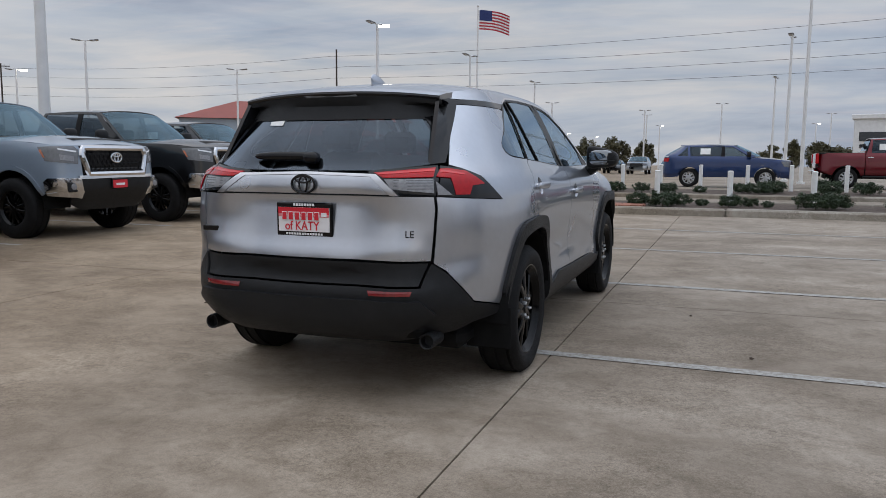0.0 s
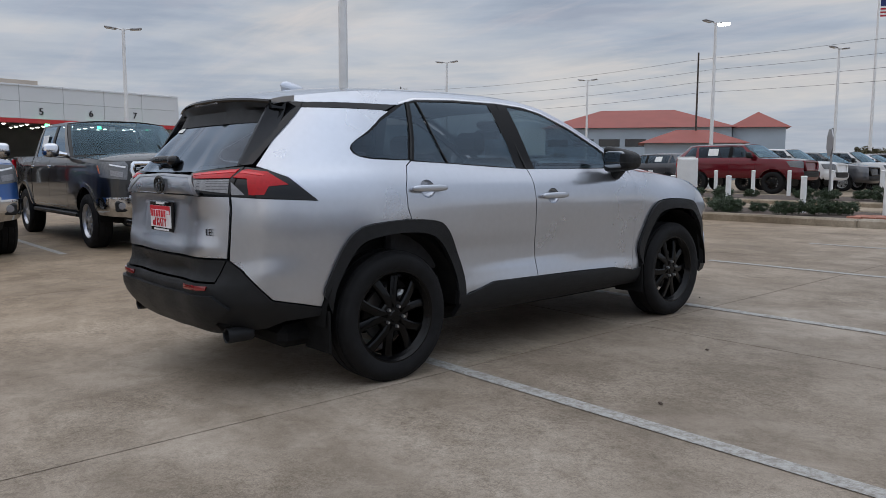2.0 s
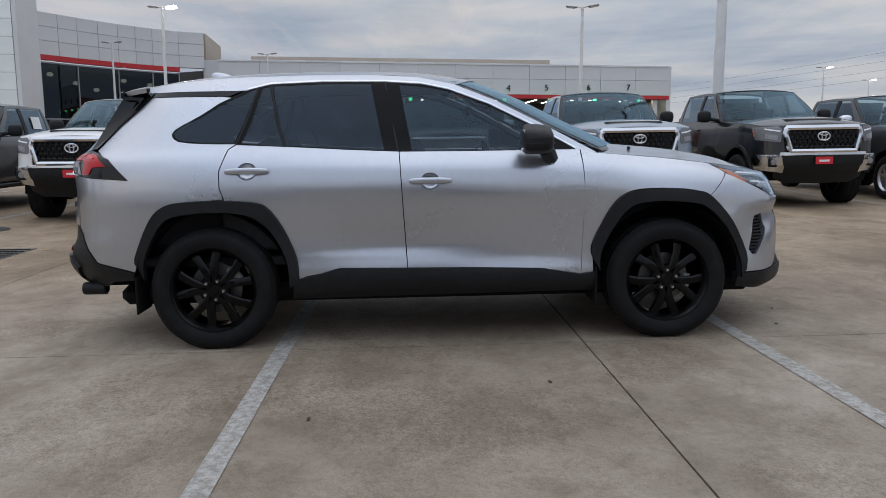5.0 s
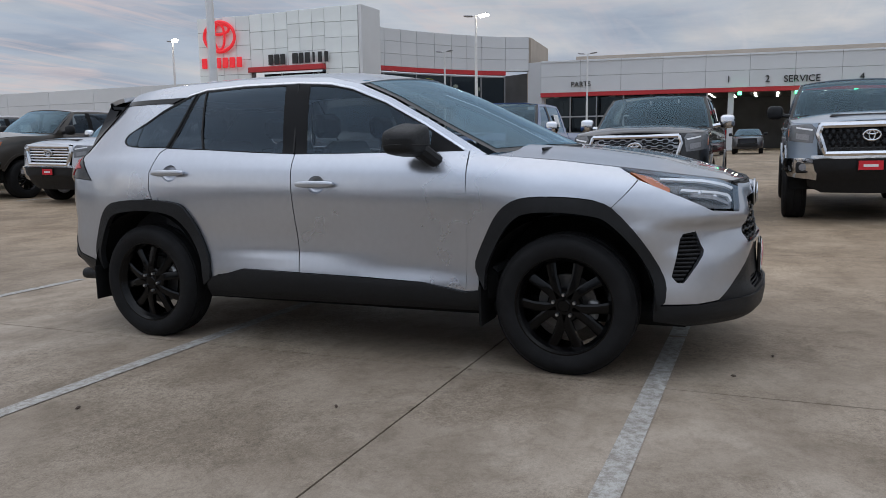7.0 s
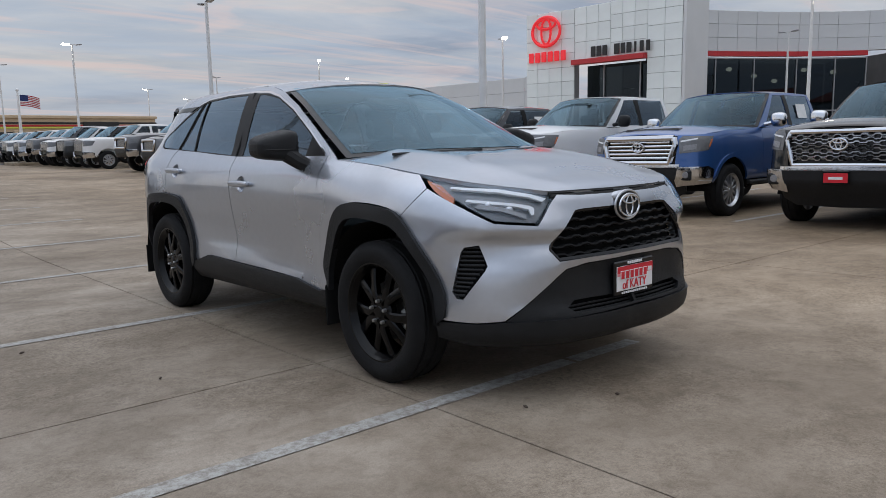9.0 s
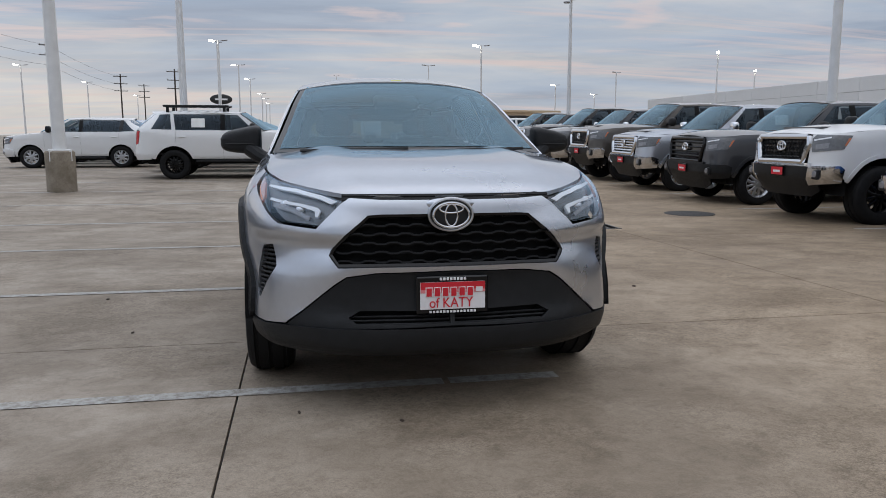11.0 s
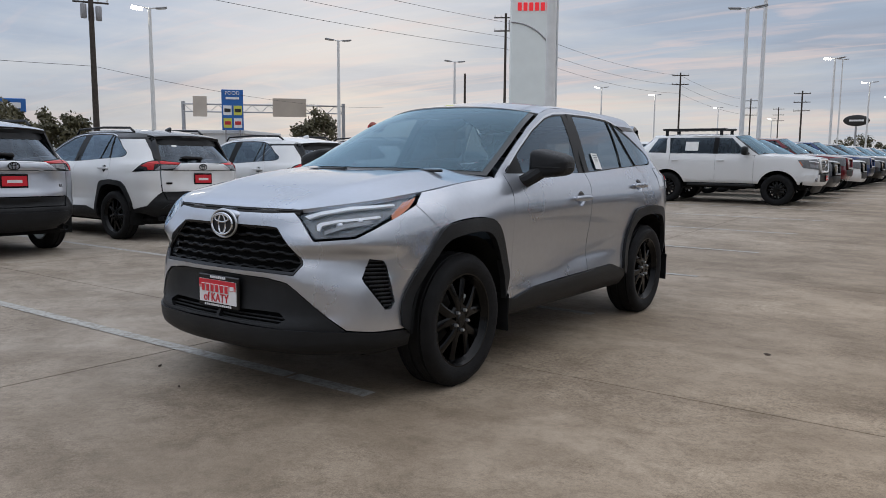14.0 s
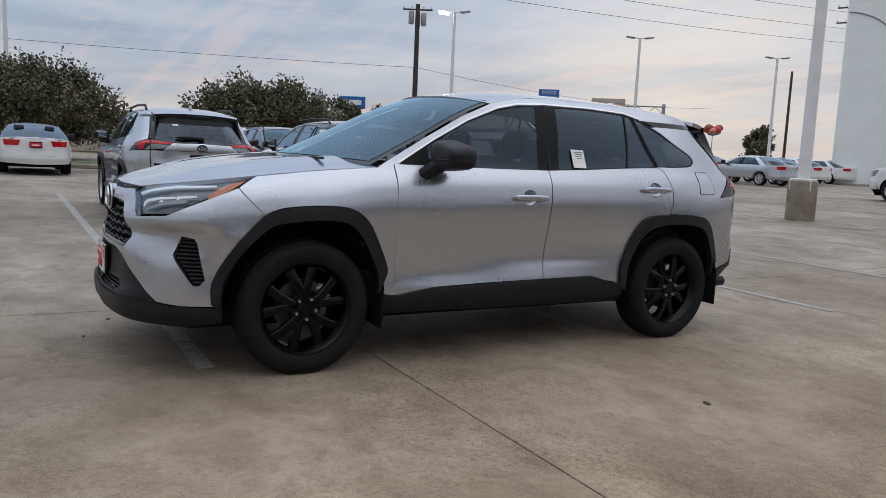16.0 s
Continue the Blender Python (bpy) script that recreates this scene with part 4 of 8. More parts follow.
    for sgn in (0, 1):
        part("bumper_lip", lip.mirrored() if sgn else lip, PLASTIC, bb[sgn])
        part("reflector", refl.mirrored() if sgn else refl, REDDARK, bb[sgn])
    # front end
    fas = P(("f", 0, .936), ("f", .30, .937), ("f", .43, .945), ("f", .475, .915), ("f", .575, .815), ("s", 2.03, .832), ("s", 1.90, .898), ("s", 1.70, .985), ("s", 1.585, .855), ("s", 1.72, .702), ("s", 1.822, .517), ("s", 1.815, .42), ("s", 1.80, .385), ("f", .80, .384), ("f", .715, .394), ("f", .64, .457), ("f", .50, .578), ("f", .45, .610), ("f", .33, .624), ("f", 0, .630),
            ("f", 0, .652), ("f", .30, .652), ("f", .485, .650), ("f", .520, .70), ("f", .50, .735), ("f", .355, .868), ("f", .30, .872), ("f", 0, .874))
    ventp = P(("s", 1.960, .732), ("s", 1.905, .722), ("s", 1.893, .700), ("s", 1.860, .520), ("s", 1.885, .490), ("s", 1.915, .488), ("s", 1.995, .620), ("s", 1.998, .640))
    fascia = sheet(S, fas, holes=[ventp], thick=0.03, step=0.04, gap=0.002)
    part_r, part_l = both("front_bumper", fascia, paint, car)
    lowf = sheet(S, P(("f", 0, .395), ("f", .68, .385), ("f", .712, .390), ("f", .64, .453), ("f", .50, .574), ("f", .45, .606), ("f", .33, .620), ("f", 0, .626)), off=-0.006, thick=0.03, holes=[P(("f", .01, .455), ("f", .40, .462), ("f", .45, .435), ("f", .41, .395 + .012), ("f", .01, .400 + .006))])
    both("lower_bumper", lowf, PLASTIC, car, "black plastic lower bumper")
    chin = sheet(S, P(("f", 0, .262), ("f", .55, .262), ("s", 1.93, .268), ("s", 1.775, .30), ("s", 1.778, .378), ("s", 1.85, .378), ("f", .80, .379), ("f", .735, .386), ("f", .55, .390), ("f", .30, .388), ("f", 0, .388)), off=0.006, thick=0.05)
    both("chin_spoiler", chin, PLASTIC, car, "black plastic chin spoiler")
    # grille and lower intake set back, with bars
    back = sheet(S, P(("f", 0, .60), ("f", .55, .60), ("f", .56, .9), ("f", 0, .9)), off=-0.07, thick=0)
    back.join(sheet(S, P(("f", 0, .38), ("f", .55, .38), ("f", .55, .48), ("f", 0, .48)), off=-0.07, thick=0))
    back.n = []
    both("grille_backing", back, UNDER, car)
    rows = Geo()

    def half_w(z):
        return float(np.interp(z, [.655, .70, .735, .868], [.487, .52, .50, .357]))
    for k in range(6):
        zc = .670 + k * .0385
        hw = half_w(zc) - 0.004
        cell = 0.104
        x = -hw
        pts = []
        while x <= hw + 1e-6:
            ph = ((x + (cell / 2 if k % 2 else 0)) / cell) % 1.0
            wav = float(np.interp(ph, [0, .06, .20, .56, .70, 1], [-1, -1, 1, 1, -1, -1]))
            yy = float(S.at(S.front(abs(x), zc), zc)[1]) - 0.026
            pts.append((x, yy, zc + .0038 * wav))
            x += cell / 14
        rows.tube(pts, 0.0072, 6)
        rows.tube([(x, y - .022, z - .004) for x, y, z in pts], 0.0065, 6)
    part("grille_mesh", rows, PILLARBLACK, car, "black honeycomb grille")
    bar = Geo()
    for z in (.403, .418, .433):
        bar.tube([(x, float(S.at(S.front(abs(x), z), z)[1]) - 0.03, z) for x in np.linspace(-.45, .45, 21)], 0.005, 6)
    part("intake_bar", bar, PLASTIC, car)
    surround = Geo()
    for sg in (-1, 1):
        surround.tube([(sg * x, float(S.at(S.front(x, z), z)[1]) - 0.012, z) for x, z in ((0, .655), (.30, .655), (.482, .654), (.516, .70), (.498, .734), (.354, .866), (.30, .870), (0, .872))], 0.012, 6)
    part("grille_surround", surround, GLOSSBLACK, car)
    ey = float(S.at(S.ss[-1], .87)[1])
    fb = part("emblem_backing", Geo().blob((0, ey - .004, .872), (.096, .020, .068), 2.4, 28), SEAM, car)
    part("emblem_bezel", Geo().tube([(.096 * math.cos(a), ey + .004, .872 + .069 * math.sin(a)) for a in np.linspace(0, 2 * math.pi, 41)], .0065, 8, False), SATIN, fb)
    e2 = part("emblem", emblem(0.078, .62), CHROME, fb, "chrome oval emblem")
    e2.matrix_basis = pose(0, ey + .017, .870)
    part("emblem_cap", Geo().blob((0, ey - .022, .915), (.11, .03, .028), 2.4, 20), paint, car)
    plate_parts(car, pose(0, float(S.at(S.ss[-1], .53)[1]) + .012, .527))
    slot = Geo()
    for z in (.936, .950):
        slot.tube([(x, float(S.at(S.front(abs(x), z), z)[1]) - 0.012, z) for x in np.linspace(-.46, .46, 25)], 0.010, 6)
    part("hood_seal", slot, SEAM, car)
    # fog vents with slats
    vent = sheet(S, shrink(ventp, -0.004), off=-0.035, thick=0)
    vents = both("fog_vent", vent, UNDER, car)
    sl_ = Geo()
    zz = .505
    while zz < .722:
        y0, y1 = float(np.interp(zz, [.488, .63, .732], [1.915, 1.996, 1.960])), float(np.interp(zz, [.49, .52, .70, .722], [1.885, 1.860, 1.893, 1.905]))
        pts = [tuple(S.at(S.side(y, zz), zz) * np.array([.985, .995, 1])) for y in np.linspace(y0 - .004, y1 + .004, 4)]
        sl_.tube(pts, 0.0062, 6)
        zz += 0.0195
    for sgn in (0, 1):
        part("vent_slats", sl_.mirrored() if sgn else sl_, PLASTIC, vents[sgn])
    # headlamps: dark housing, white light guide, amber end, clear cover
    hl = P(("f", .455, .928), ("f", .575, .822), ("s", 2.03, .838), ("s", 1.90, .905), ("s", 1.665, 1.022), ("s", 1.62, 1.040), ("s", 1.75, 1.022), ("f", .70, 1.0), ("f", .56, .972))
    house = sheet(S, hl, off=-0.045, thick=0, step=0.04)
    guide = sheet(S, P(("f", .488, .928), ("f", .55, .951), ("f", .66, .977), ("s", 1.80, .989), ("s", 1.80, .981), ("f", .665, .962), ("f", .56, .936), ("f", .515, .915)), off=-0.014, thick=0.012, step=0.04)
    guide3 = sheet(S, P(("f", .560, .888), ("f", .572, .900), ("f", .64, .915), ("s", 1.90, .935), ("s", 1.895, .925), ("f", .645, .903), ("f", .585, .885), ("f", .585, .862), ("f", .572, .862)), off=-0.014, thick=0.012, step=0.04)
    guide2 = sheet(S, P(("f", .612, .846), ("f", .606, .862), ("f", .68, .897), ("s", 1.95, .915), ("s", 1.94, .898), ("f", .69, .880)), off=-0.016, thick=0.012, step=0.04)
    amb = sheet(S, P(("s", 1.850, .912), ("s", 1.845, .940), ("s", 1.755, .994), ("s", 1.66, 1.019), ("s", 1.745, .968)), off=-0.010, thick=0.012, step=0.04)
    cover = sheet(S, hl, off=0.001, thick=0.02, step=0.04, gap=0.002)
    for sgn in (0, 1):
        def put2(nm, ge, mt, pr):
            return part(nm, ge.mirrored() if sgn else ge, mt, pr)
        h = put2("headlamp", house, LAMPDARK, car)
        put2("light_guide", guide, LEDWHITE, h)
        put2("light_guide", guide3, LEDWHITE, h)
        put2("light_guide", guide2, LAMPCLEAR, h)
        put2("amber_lens", amb, AMBER, h)
        put2("clear_cover", cover, GLASS_C, h)
        for x, z in ((.655, .885), (.72, .905)):
            pc = S.at(S.front(x, z), z) - np.array([.02, .035, 0])
            put2("projector", Geo().blob(tuple(pc), (.026, .02, .022), 2.2, 14), CHROME, h)
    # bonnet, windscreen, roof
    edge = [tuple(S.at(S.side(y, z), z)) for y, z in ((0.93, 1.118), (1.12, 1.100), (1.35, 1.078), (1.60, 1.046), (1.75, 1.024))] + [tuple(S.at(S.front(x, z), z)) for x, z in ((.70, 1.004), (.56, .976), (.43, .957), (.22, .951), (.02, .950))]

    def ridge(t, v):
        a = np.abs(v)
        return 0.016 * np.exp(-((a - 0.62) / 0.13) ** 2) * np.clip(1.0 - t * 1.25, 0, 1) - 0.010 * np.exp(-(a / 0.34) ** 2) * np.clip(1 - t * 1.2, 0, 1)
    hood = Top(edge, (0.20, 0.13, 0.06, 0.03, 0.0, 0), (0.045, 0.055, 0.050, 0.022, 0.004, 0.0), ridge)
    part("bonnet", sheet(hood, [(0.004, -.992), (.25, -.994), (.5, -.994), (.75, -.994), (.97, -.98), (.995, 0), (.97, .98), (.75, .994), (.5, .994), (.25, .994), (0.004, .992), (0.0, .5), (0, 0), (0, -.5)], step=0.04, thick=0.02), paint, car)
    pil = [tuple(S.at(S.side(y, z), z) * np.array([0.965, 1, 1]) + np.array([0, .012, .004])) for y, z in RAIL[:5]]
    ws = Top([(pil[0][0], pil[0][1] + .03, pil[0][2] + .006)] + pil[1:4] + [tuple(np.array(pil[4]) * 0.3 + np.array(pil[3]) * 0.7)], (0.25, 0.22, 0.18, 0.15), (0.02, 0.028, 0.035, 0.040))
    part("windscreen", sheet(ws, [(0.04, -.955), (.5, -.95), (.94, -.94), (.965, -.5), (.97, 0), (.965, .5), (.94, .94), (.5, .95), (.04, .955), (.035, .5), (.03, 0), (.035, -.5)], step=0.08, thick=0.006), GLASS_W, car)
    frame_ = sheet(ws, [(0.0, -1), (.5, -1), (1, -1), (1, -.5), (1, 0), (1, .5), (1, 1), (.5, 1), (0, 1), (0, .5), (0, 0), (0, -.5)], step=0.1, thick=0.0, off=-0.003, holes=[[(0.055, -.935), (.5, -.93), (.91, -.92), (.93, 0), (.91, .92), (.5, .93), (.055, .935), (.05, 0)]])
    part("windscreen_frame", frame_, GLOSSBLACK, car)
    cowl = Geo()
    for x0 in (-.62, .05):
        cowl.tube([(x0 + q * .58, 1.145 + .10 * (1 - ((x0 + q * .58) / .75) ** 2), 1.150 - .012 * q) for q in np.linspace(0, 1, 8)], 0.009, 6)
    part("wiper", cowl, SEAM, car)
    redge = [tuple(S.at(S.side(y, z), z)) for y, z in RAIL[3:]]
    roof = Top(redge, (0.17, 0.06, 0.0, 0.0, -0.04, -0.10), (0.052, 0.052, 0.052, 0.05, 0.045, 0.035))
    roofob = part("roof", sheet(roof, [(0, -1), (.25, -1), (.5, -1), (.75, -1), (1, -1), (1, -.5), (1, 0), (1, .5), (1, 1), (.75, 1), (.5, 1), (.25, 1), (0, 1), (0, .5), (0, 0), (0, -.5)], step=0.08, thick=0.02), roofpaint, car)
    fin = Geo().blob((0, -1.42, 1.636), (.020, .085, .045), 1.7, 18)
    fin.v = [(x * (1.25 - max(0.0, z - 1.64) * 12), y - 1.1 * max(0.0, z - 1.64), z) for x, y, z in fin.v]
    part("antenna_fin", fin, roofpaint, roofob)
    # spoiler over the rear glass
    sp_t = [(.585, -1.755, 1.541), (.575, -1.83, 1.530), (.560, -1.885, 1.516)]
    spoil = Top(sp_t, (-0.10, -0.10, -0.10), (0.035, 0.030, 0.026))
    spob = part("rear_spoiler", sheet(spoil, [(0, -1), (1, -1), (1, -.5), (1, 0), (1, .5), (1, 1), (0, 1), (0, .5), (0, 0), (0, -.5)], step=0.1, thick=0.028), roofpaint, car)
    under, nu = Geo(), 25
    for x in np.linspace(-.575, .575, nu):
        u = 1 - (x / .575) ** 2
        yl, zl = -1.885 - .098 * u, 1.497 + .026 * (1 - abs(x / .575) ** 2.6)
        low = [S.at(S.rear(min(abs(x), .56), z), z, .010) for z in (1.47, 1.43, 1.40)]
        under.v += [(x, yl + .12, zl + .004), (x, yl, zl), (x, yl + .004, zl - .026)] + [(x, float(q[1]) - d, float(q[2])) for q, d in zip(low, (.030, .012, .0))]
    under.f = [(i * 6 + j, i * 6 + j + 1, i * 6 + j + 7, i * 6 + j + 6) for i in range(nu - 1) for j in range(5)]
    part("spoiler_underside", under, PLASTIC, spob)
    edge_ = Geo().tube([(x, -1.885 - .095 * (1 - (x / .565) ** 2), 1.505 + .026 * (1 - abs(x / .565) ** 2.6)) for x in np.linspace(-.565, .565, 21)], 0.011, 6)
    part("spoiler_lip", edge_, GLOSSBLACK, spob)
    part("brake_light", Geo().box((0, -1.975, 1.522), (.30, .014, .020), .004), LAMPDARK, spob)
    wing = sheet(S, P(("s", -1.70, 1.510), ("s", -1.78, 1.520), ("s", -1.86, 1.49), ("s", -1.93, 1.36), ("r", .592, 1.178), ("r", .650, 1.186), ("s", -1.892, 1.325), ("s", -1.72, 1.484)), off=0.010, thick=0.03)
    # the blade that stands off the glass edge, from the spoiler's corner down to the lamp
    top_, low_ = np.array([.566, -1.888, 1.497]), S.at(S.rear(.605, 1.184), 1.184) + np.array([0, -.016, 0])
    inn = [S.at(S.side(y, z), z, .008) for y, z in smooth_line([(-1.76, 1.512), (-1.81, 1.43), (-1.885, 1.33)], 4)] + [S.at(S.rear(.640, 1.192), 1.192, .008)]
    blade, nb = Geo(), len(inn)
    for k, q in enumerate(inn):
        o_ = top_ + (low_ - top_) * k / (nb - 1)
        blade.v += [tuple(q), tuple(o_), tuple(o_ - np.array([.022, 0, 0])), tuple(q - np.array([.05, .02, 0]))]
    blade.f = [(4 * i + j, 4 * i + (j + 1) % 4, 4 * i + 4 + (j + 1) % 4, 4 * i + 4 + j) for i in range(nb - 1) for j in range(4)] + [(3, 2, 1, 0), (4 * nb - 4, 4 * nb - 3, 4 * nb - 2, 4 * nb - 1)]
    for sgn in (1, -1):
        gp = part("gate_pillar_garnish", wing if sgn > 0 else wing.mirrored(), GLOSSBLACK, car)
        part("pillar_blade", blade if sgn > 0 else blade.mirrored(), GLOSSBLACK, gp)
    rg = sheet(S, P(("r", 0, 1.146), ("r", .36, 1.148), ("r", .60, 1.178), ("r", .635, 1.20), ("r", .54, 1.38), ("r", .50, 1.44), ("r", 0, 1.45)), thick=0.004, off=0.004)
    rgo = both("rear_glass", rg, GLASS_R, gateob)
    wip = Geo().blob((-.15, -2.176, 1.214), (.185, .020, .024), 2.4, 20).blob((0, -2.18, 1.207), (.045, .030, .030), 2.6, 14)
    part("rear_wiper", wip, GLOSSBLACK, gateob)
    part("paper_sticker", sheet(S, P(("r", .265, 1.372), ("r", .345, 1.374), ("r", .350, 1.394), ("r", .268, 1.398)), off=0.010, thick=.001, step=.05).mirrored(), PAPER, gateob)
    ys, zs_ = -.50, 1.225
    c = S.at(S.side(ys, zs_), zs_)
    tiltx = math.degrees(math.atan2(float(S.at(ys, 1.30)[0] - S.at(ys, 1.16)[0]), .14))
    lab = part("paper_label", Geo().box((0, 0, 0), (.002, .105, .125), .0005), PAPER, car)
    lab.matrix_basis = Matrix.Translation((-float(c[0]) - .006, ys, zs_)) @ pose(0, 0, 0, 0, -tiltx, 0)
    for k in range(4):
        part("text_bar", Geo().box((-.002, -.005, .045 - .014 * k), (.0015, .075 - .012 * k, .004), .0003), TRIMGREY, lab)
    yel = part("yellow_sticker", sheet(ws, [(.80, -.075), (.80, .035), (.86, .035), (.86, -.075)], step=0.03, thick=0.001, off=.012), YELLOW, car)
    part("sensor_housing", Geo().box((0, .305, 1.452), (.30, .16, .05), .02, pose(0, 0, 0, -24)), SEAM, car)
    part("rear_view_mirror", Geo().box((0, .22, 1.395), (.25, .04, .07), .015), SEAM, car)
    # mirrors
    mir = Geo().blob((0.985, .555, 1.196), (.122, .090, .076), 4.4, 32)
    mir.v = [(x, y - .10 * max(0.0, x - .90), z - .22 * (x - .985) * (1 if z > 1.198 else -.5) + (0.10 * (.555 - y) if z > 1.198 else 0)) for x, y, z in mir.v]
    mir.tube([(.835, .655, 1.085), (.875, .635, 1.105), (.935, .60, 1.150)], [.040, .044, .046], 10)
    groove = Geo().tube([(.985 + .121 * math.copysign(abs(math.cos(a)) ** .67, math.cos(a)), .551 + .099 * math.copysign(abs(math.sin(a)) ** .67, math.sin(a)) - .10 * max(0.0, .085 + .12 * math.cos(a)), 1.178) for a in np.linspace(0, 2 * math.pi, 37)], .0035, 5)
    mg = Geo().blob((0.985, .462, 1.200), (.092, .010, .058), 3.4, 20)
    for sgn in (0, 1):
        mo = part("wing_mirror", mir.mirrored() if sgn else mir, PLASTIC, car, "black plastic door mirror")
        part("mirror_glass", mg.mirrored() if sgn else mg, MIRROR, mo)
        part("mirror_seam", groove.mirrored() if sgn else groove, SEAM, mo)
    # door handles with dished recesses
    for right, left, y, z in doors:
        for ob, sgn in ((right, 1), (left, -1)):
            px = float(S.at(y, z)[0])
            dish, nr = Geo(), 24
            rings = [S.at(*np.array(dish_edge(y, z, k)).T, -d) for k, d in ((1.0, 0), (.97, .010), (.80, .022), (.45, .030), (.02, .032))]
            dish.add([(sgn * q[0], q[1], q[2]) for r_ in rings for q in r_], [((i * nr + j), (i * nr + (j + 1) % nr), ((i + 1) * nr + (j + 1) % nr), ((i + 1) * nr + j)) for i in range(4) for j in range(nr)])
            part("handle_recess", dish, paint, ob)
            hh = Geo().blob((sgn * (px + .022), y, z + .004), (.016, .126, .0195), 3.2, 24)
            hh.box((sgn * (px + .004), y + .098, z + .003), (.04, .036, .028), .009).box((sgn * (px + .004), y - .098, z + .003), (.04, .036, .028), .009)
            part("door_handle", hh, paint, ob)
    # underside, wheel wells, exhausts, flaps
    und = Geo().box((0, 0, .30), (1.44, 3.9, .12), .04).box((0, .1, .42), (1.62, 1.72, .20), .04).box((0, -2.0, .42), (1.2, .42, .16), .04).box((0, 1.88, .46), (1.15, .45, .36), .04)
    part("underbody", und, UNDER, car)
    for y in (FA, RA):
        for sgn in (1, -1):
            well = Geo()
            vs, fs = [], []
            for i in range(15):
                a = math.pi * i / 14
                for x in (.52, .905):
                    vs.append((sgn * x, y + .455 * math.cos(a) * 1.0, .36 + .455 * math.sin(a)))
            for i in range(14):
                fs.append((2 * i, 2 * i + 1, 2 * i + 3, 2 * i + 2))
            well.add(vs, fs).box((sgn * .51, y, .56), (.03, .92, .52), .01)
            part("wheel_well", well, UNDER, car)
            fl = Geo().box((sgn * .80, y - .435, .335), (.24, .012, .22), .004)
            part("mud_flap", fl, UNDER, car)
    for x in (.62, -.62):
        ex = Geo().revolve([(.0, .05), (.030, .045), (.031, 0), (.037, -.004), (.039, .008), (.039, .13), (.025, .14)], "y", 20, m=pose(x, -2.195, .335))
        part("exhaust_tip", ex, PLASTIC, car)
    # cabin
    cab = Geo()
    for x in (-.37, .37):
        for y, zz in ((.10, 0), (-.80, .02)):
            cab.box((x, y, .66 + zz), (.50, .52, .18), .06).box((x, y - .30, .96 + zz), (.46, .14, .52), .055, pose(0, 0, 0, -14))
            part("headrest", Geo().box((x, y - .40, 1.31 + zz), (.25, .09, .15), .035), SEAT, car)
    part("seats", cab, SEAT, car)
    dash = Geo().box((0, .72, .98), (1.40, .42, .22), .08).box((0, .45, .75), (.26, .5, .3), .05).box((0, .62, 1.13), (.24, .03, .14), .01)
    part("dashboard", dash, SEAT, car)
    sw = Geo().tube([(-.37 + .18 * math.cos(a), .42 - .05 * math.sin(a), 1.02 + .17 * math.sin(a)) for a in np.linspace(0, 2 * math.pi, 25)], .015, 6)
    sw.box((-.37, .43, 1.02), (.30, .03, .04), .01)
    part("steering_wheel", sw, SEAT, car)
    part("headliner", Geo().box((0, -.75, 1.555), (1.05, 1.75, .02), .005), TRIMGREY, car)
    part("cabin_floor", Geo().box((0, -.5, .50), (1.5, 2.9, .05), .01).box((0, -1.55, .80), (1.3, .9, .5), .05), SEAT, car)
    for x in (-.74, .74):
        part("door_trim", Geo().box((x, -.25, .83), (.06, 2.1, .52), .02), SEAT, car)
    # wheels
    for x in (.80, -.80):
        for y in (FA, RA):
            add_wheel(car, x, y, .356, style, .362, .225, .250, rimmat, turn={(True, True): -35.2, (False, True): 6.8, (True, False): 12.0, (False, False): 40.0}[x > 0, y > 0])
    return car

TILT = pose(0, 0, 0, 0.8, -0.15, 0)      # the lot falls gently towards a drain


def ground_z(x, y):
    """Height of the lot: a shallow valley with its drain line at y = -5.5."""
    side = 0.0026 * max(-8.0, min(x, 8.0))
    if y > -5.5:
        return 0.01396 * min(y, 22.0) + side
    return -0.0768 + side + 0.015 * min(-5.5 - y, 13.0)


def stand(x, y, turn, wb=2.7):
    """The pose of a vehicle at (x, y), its four wheels on the lot; turn 0 faces +y."""
    a = radians(turn)
    fx, fy = -math.sin(a), math.cos(a)
    h = wb / 2
    zf, zr = ground_z(x + fx * h, y + fy * h), ground_z(x - fx * h, y - fy * h)
    zl, zq = ground_z(x - fy * 0.8, y + fx * 0.8), ground_z(x + fy * 0.8, y - fx * 0.8)
    pitch, roll = math.degrees(math.atan2(zf - zr, wb)), math.degrees(math.atan2(zl - zq, 1.6))
    return Matrix.Translation((x, y, (zf + zr) / 2)) @ pose(0, 0, 0, 0, 0, turn) @ pose(0, 0, 0, pitch, roll, 0)


hero = build_suv(SILVER, SILVER, RIMBLACK)
hero.matrix_basis = TILT
tagged(hero, "silver compact SUV with black cladding and black wheels", "car")

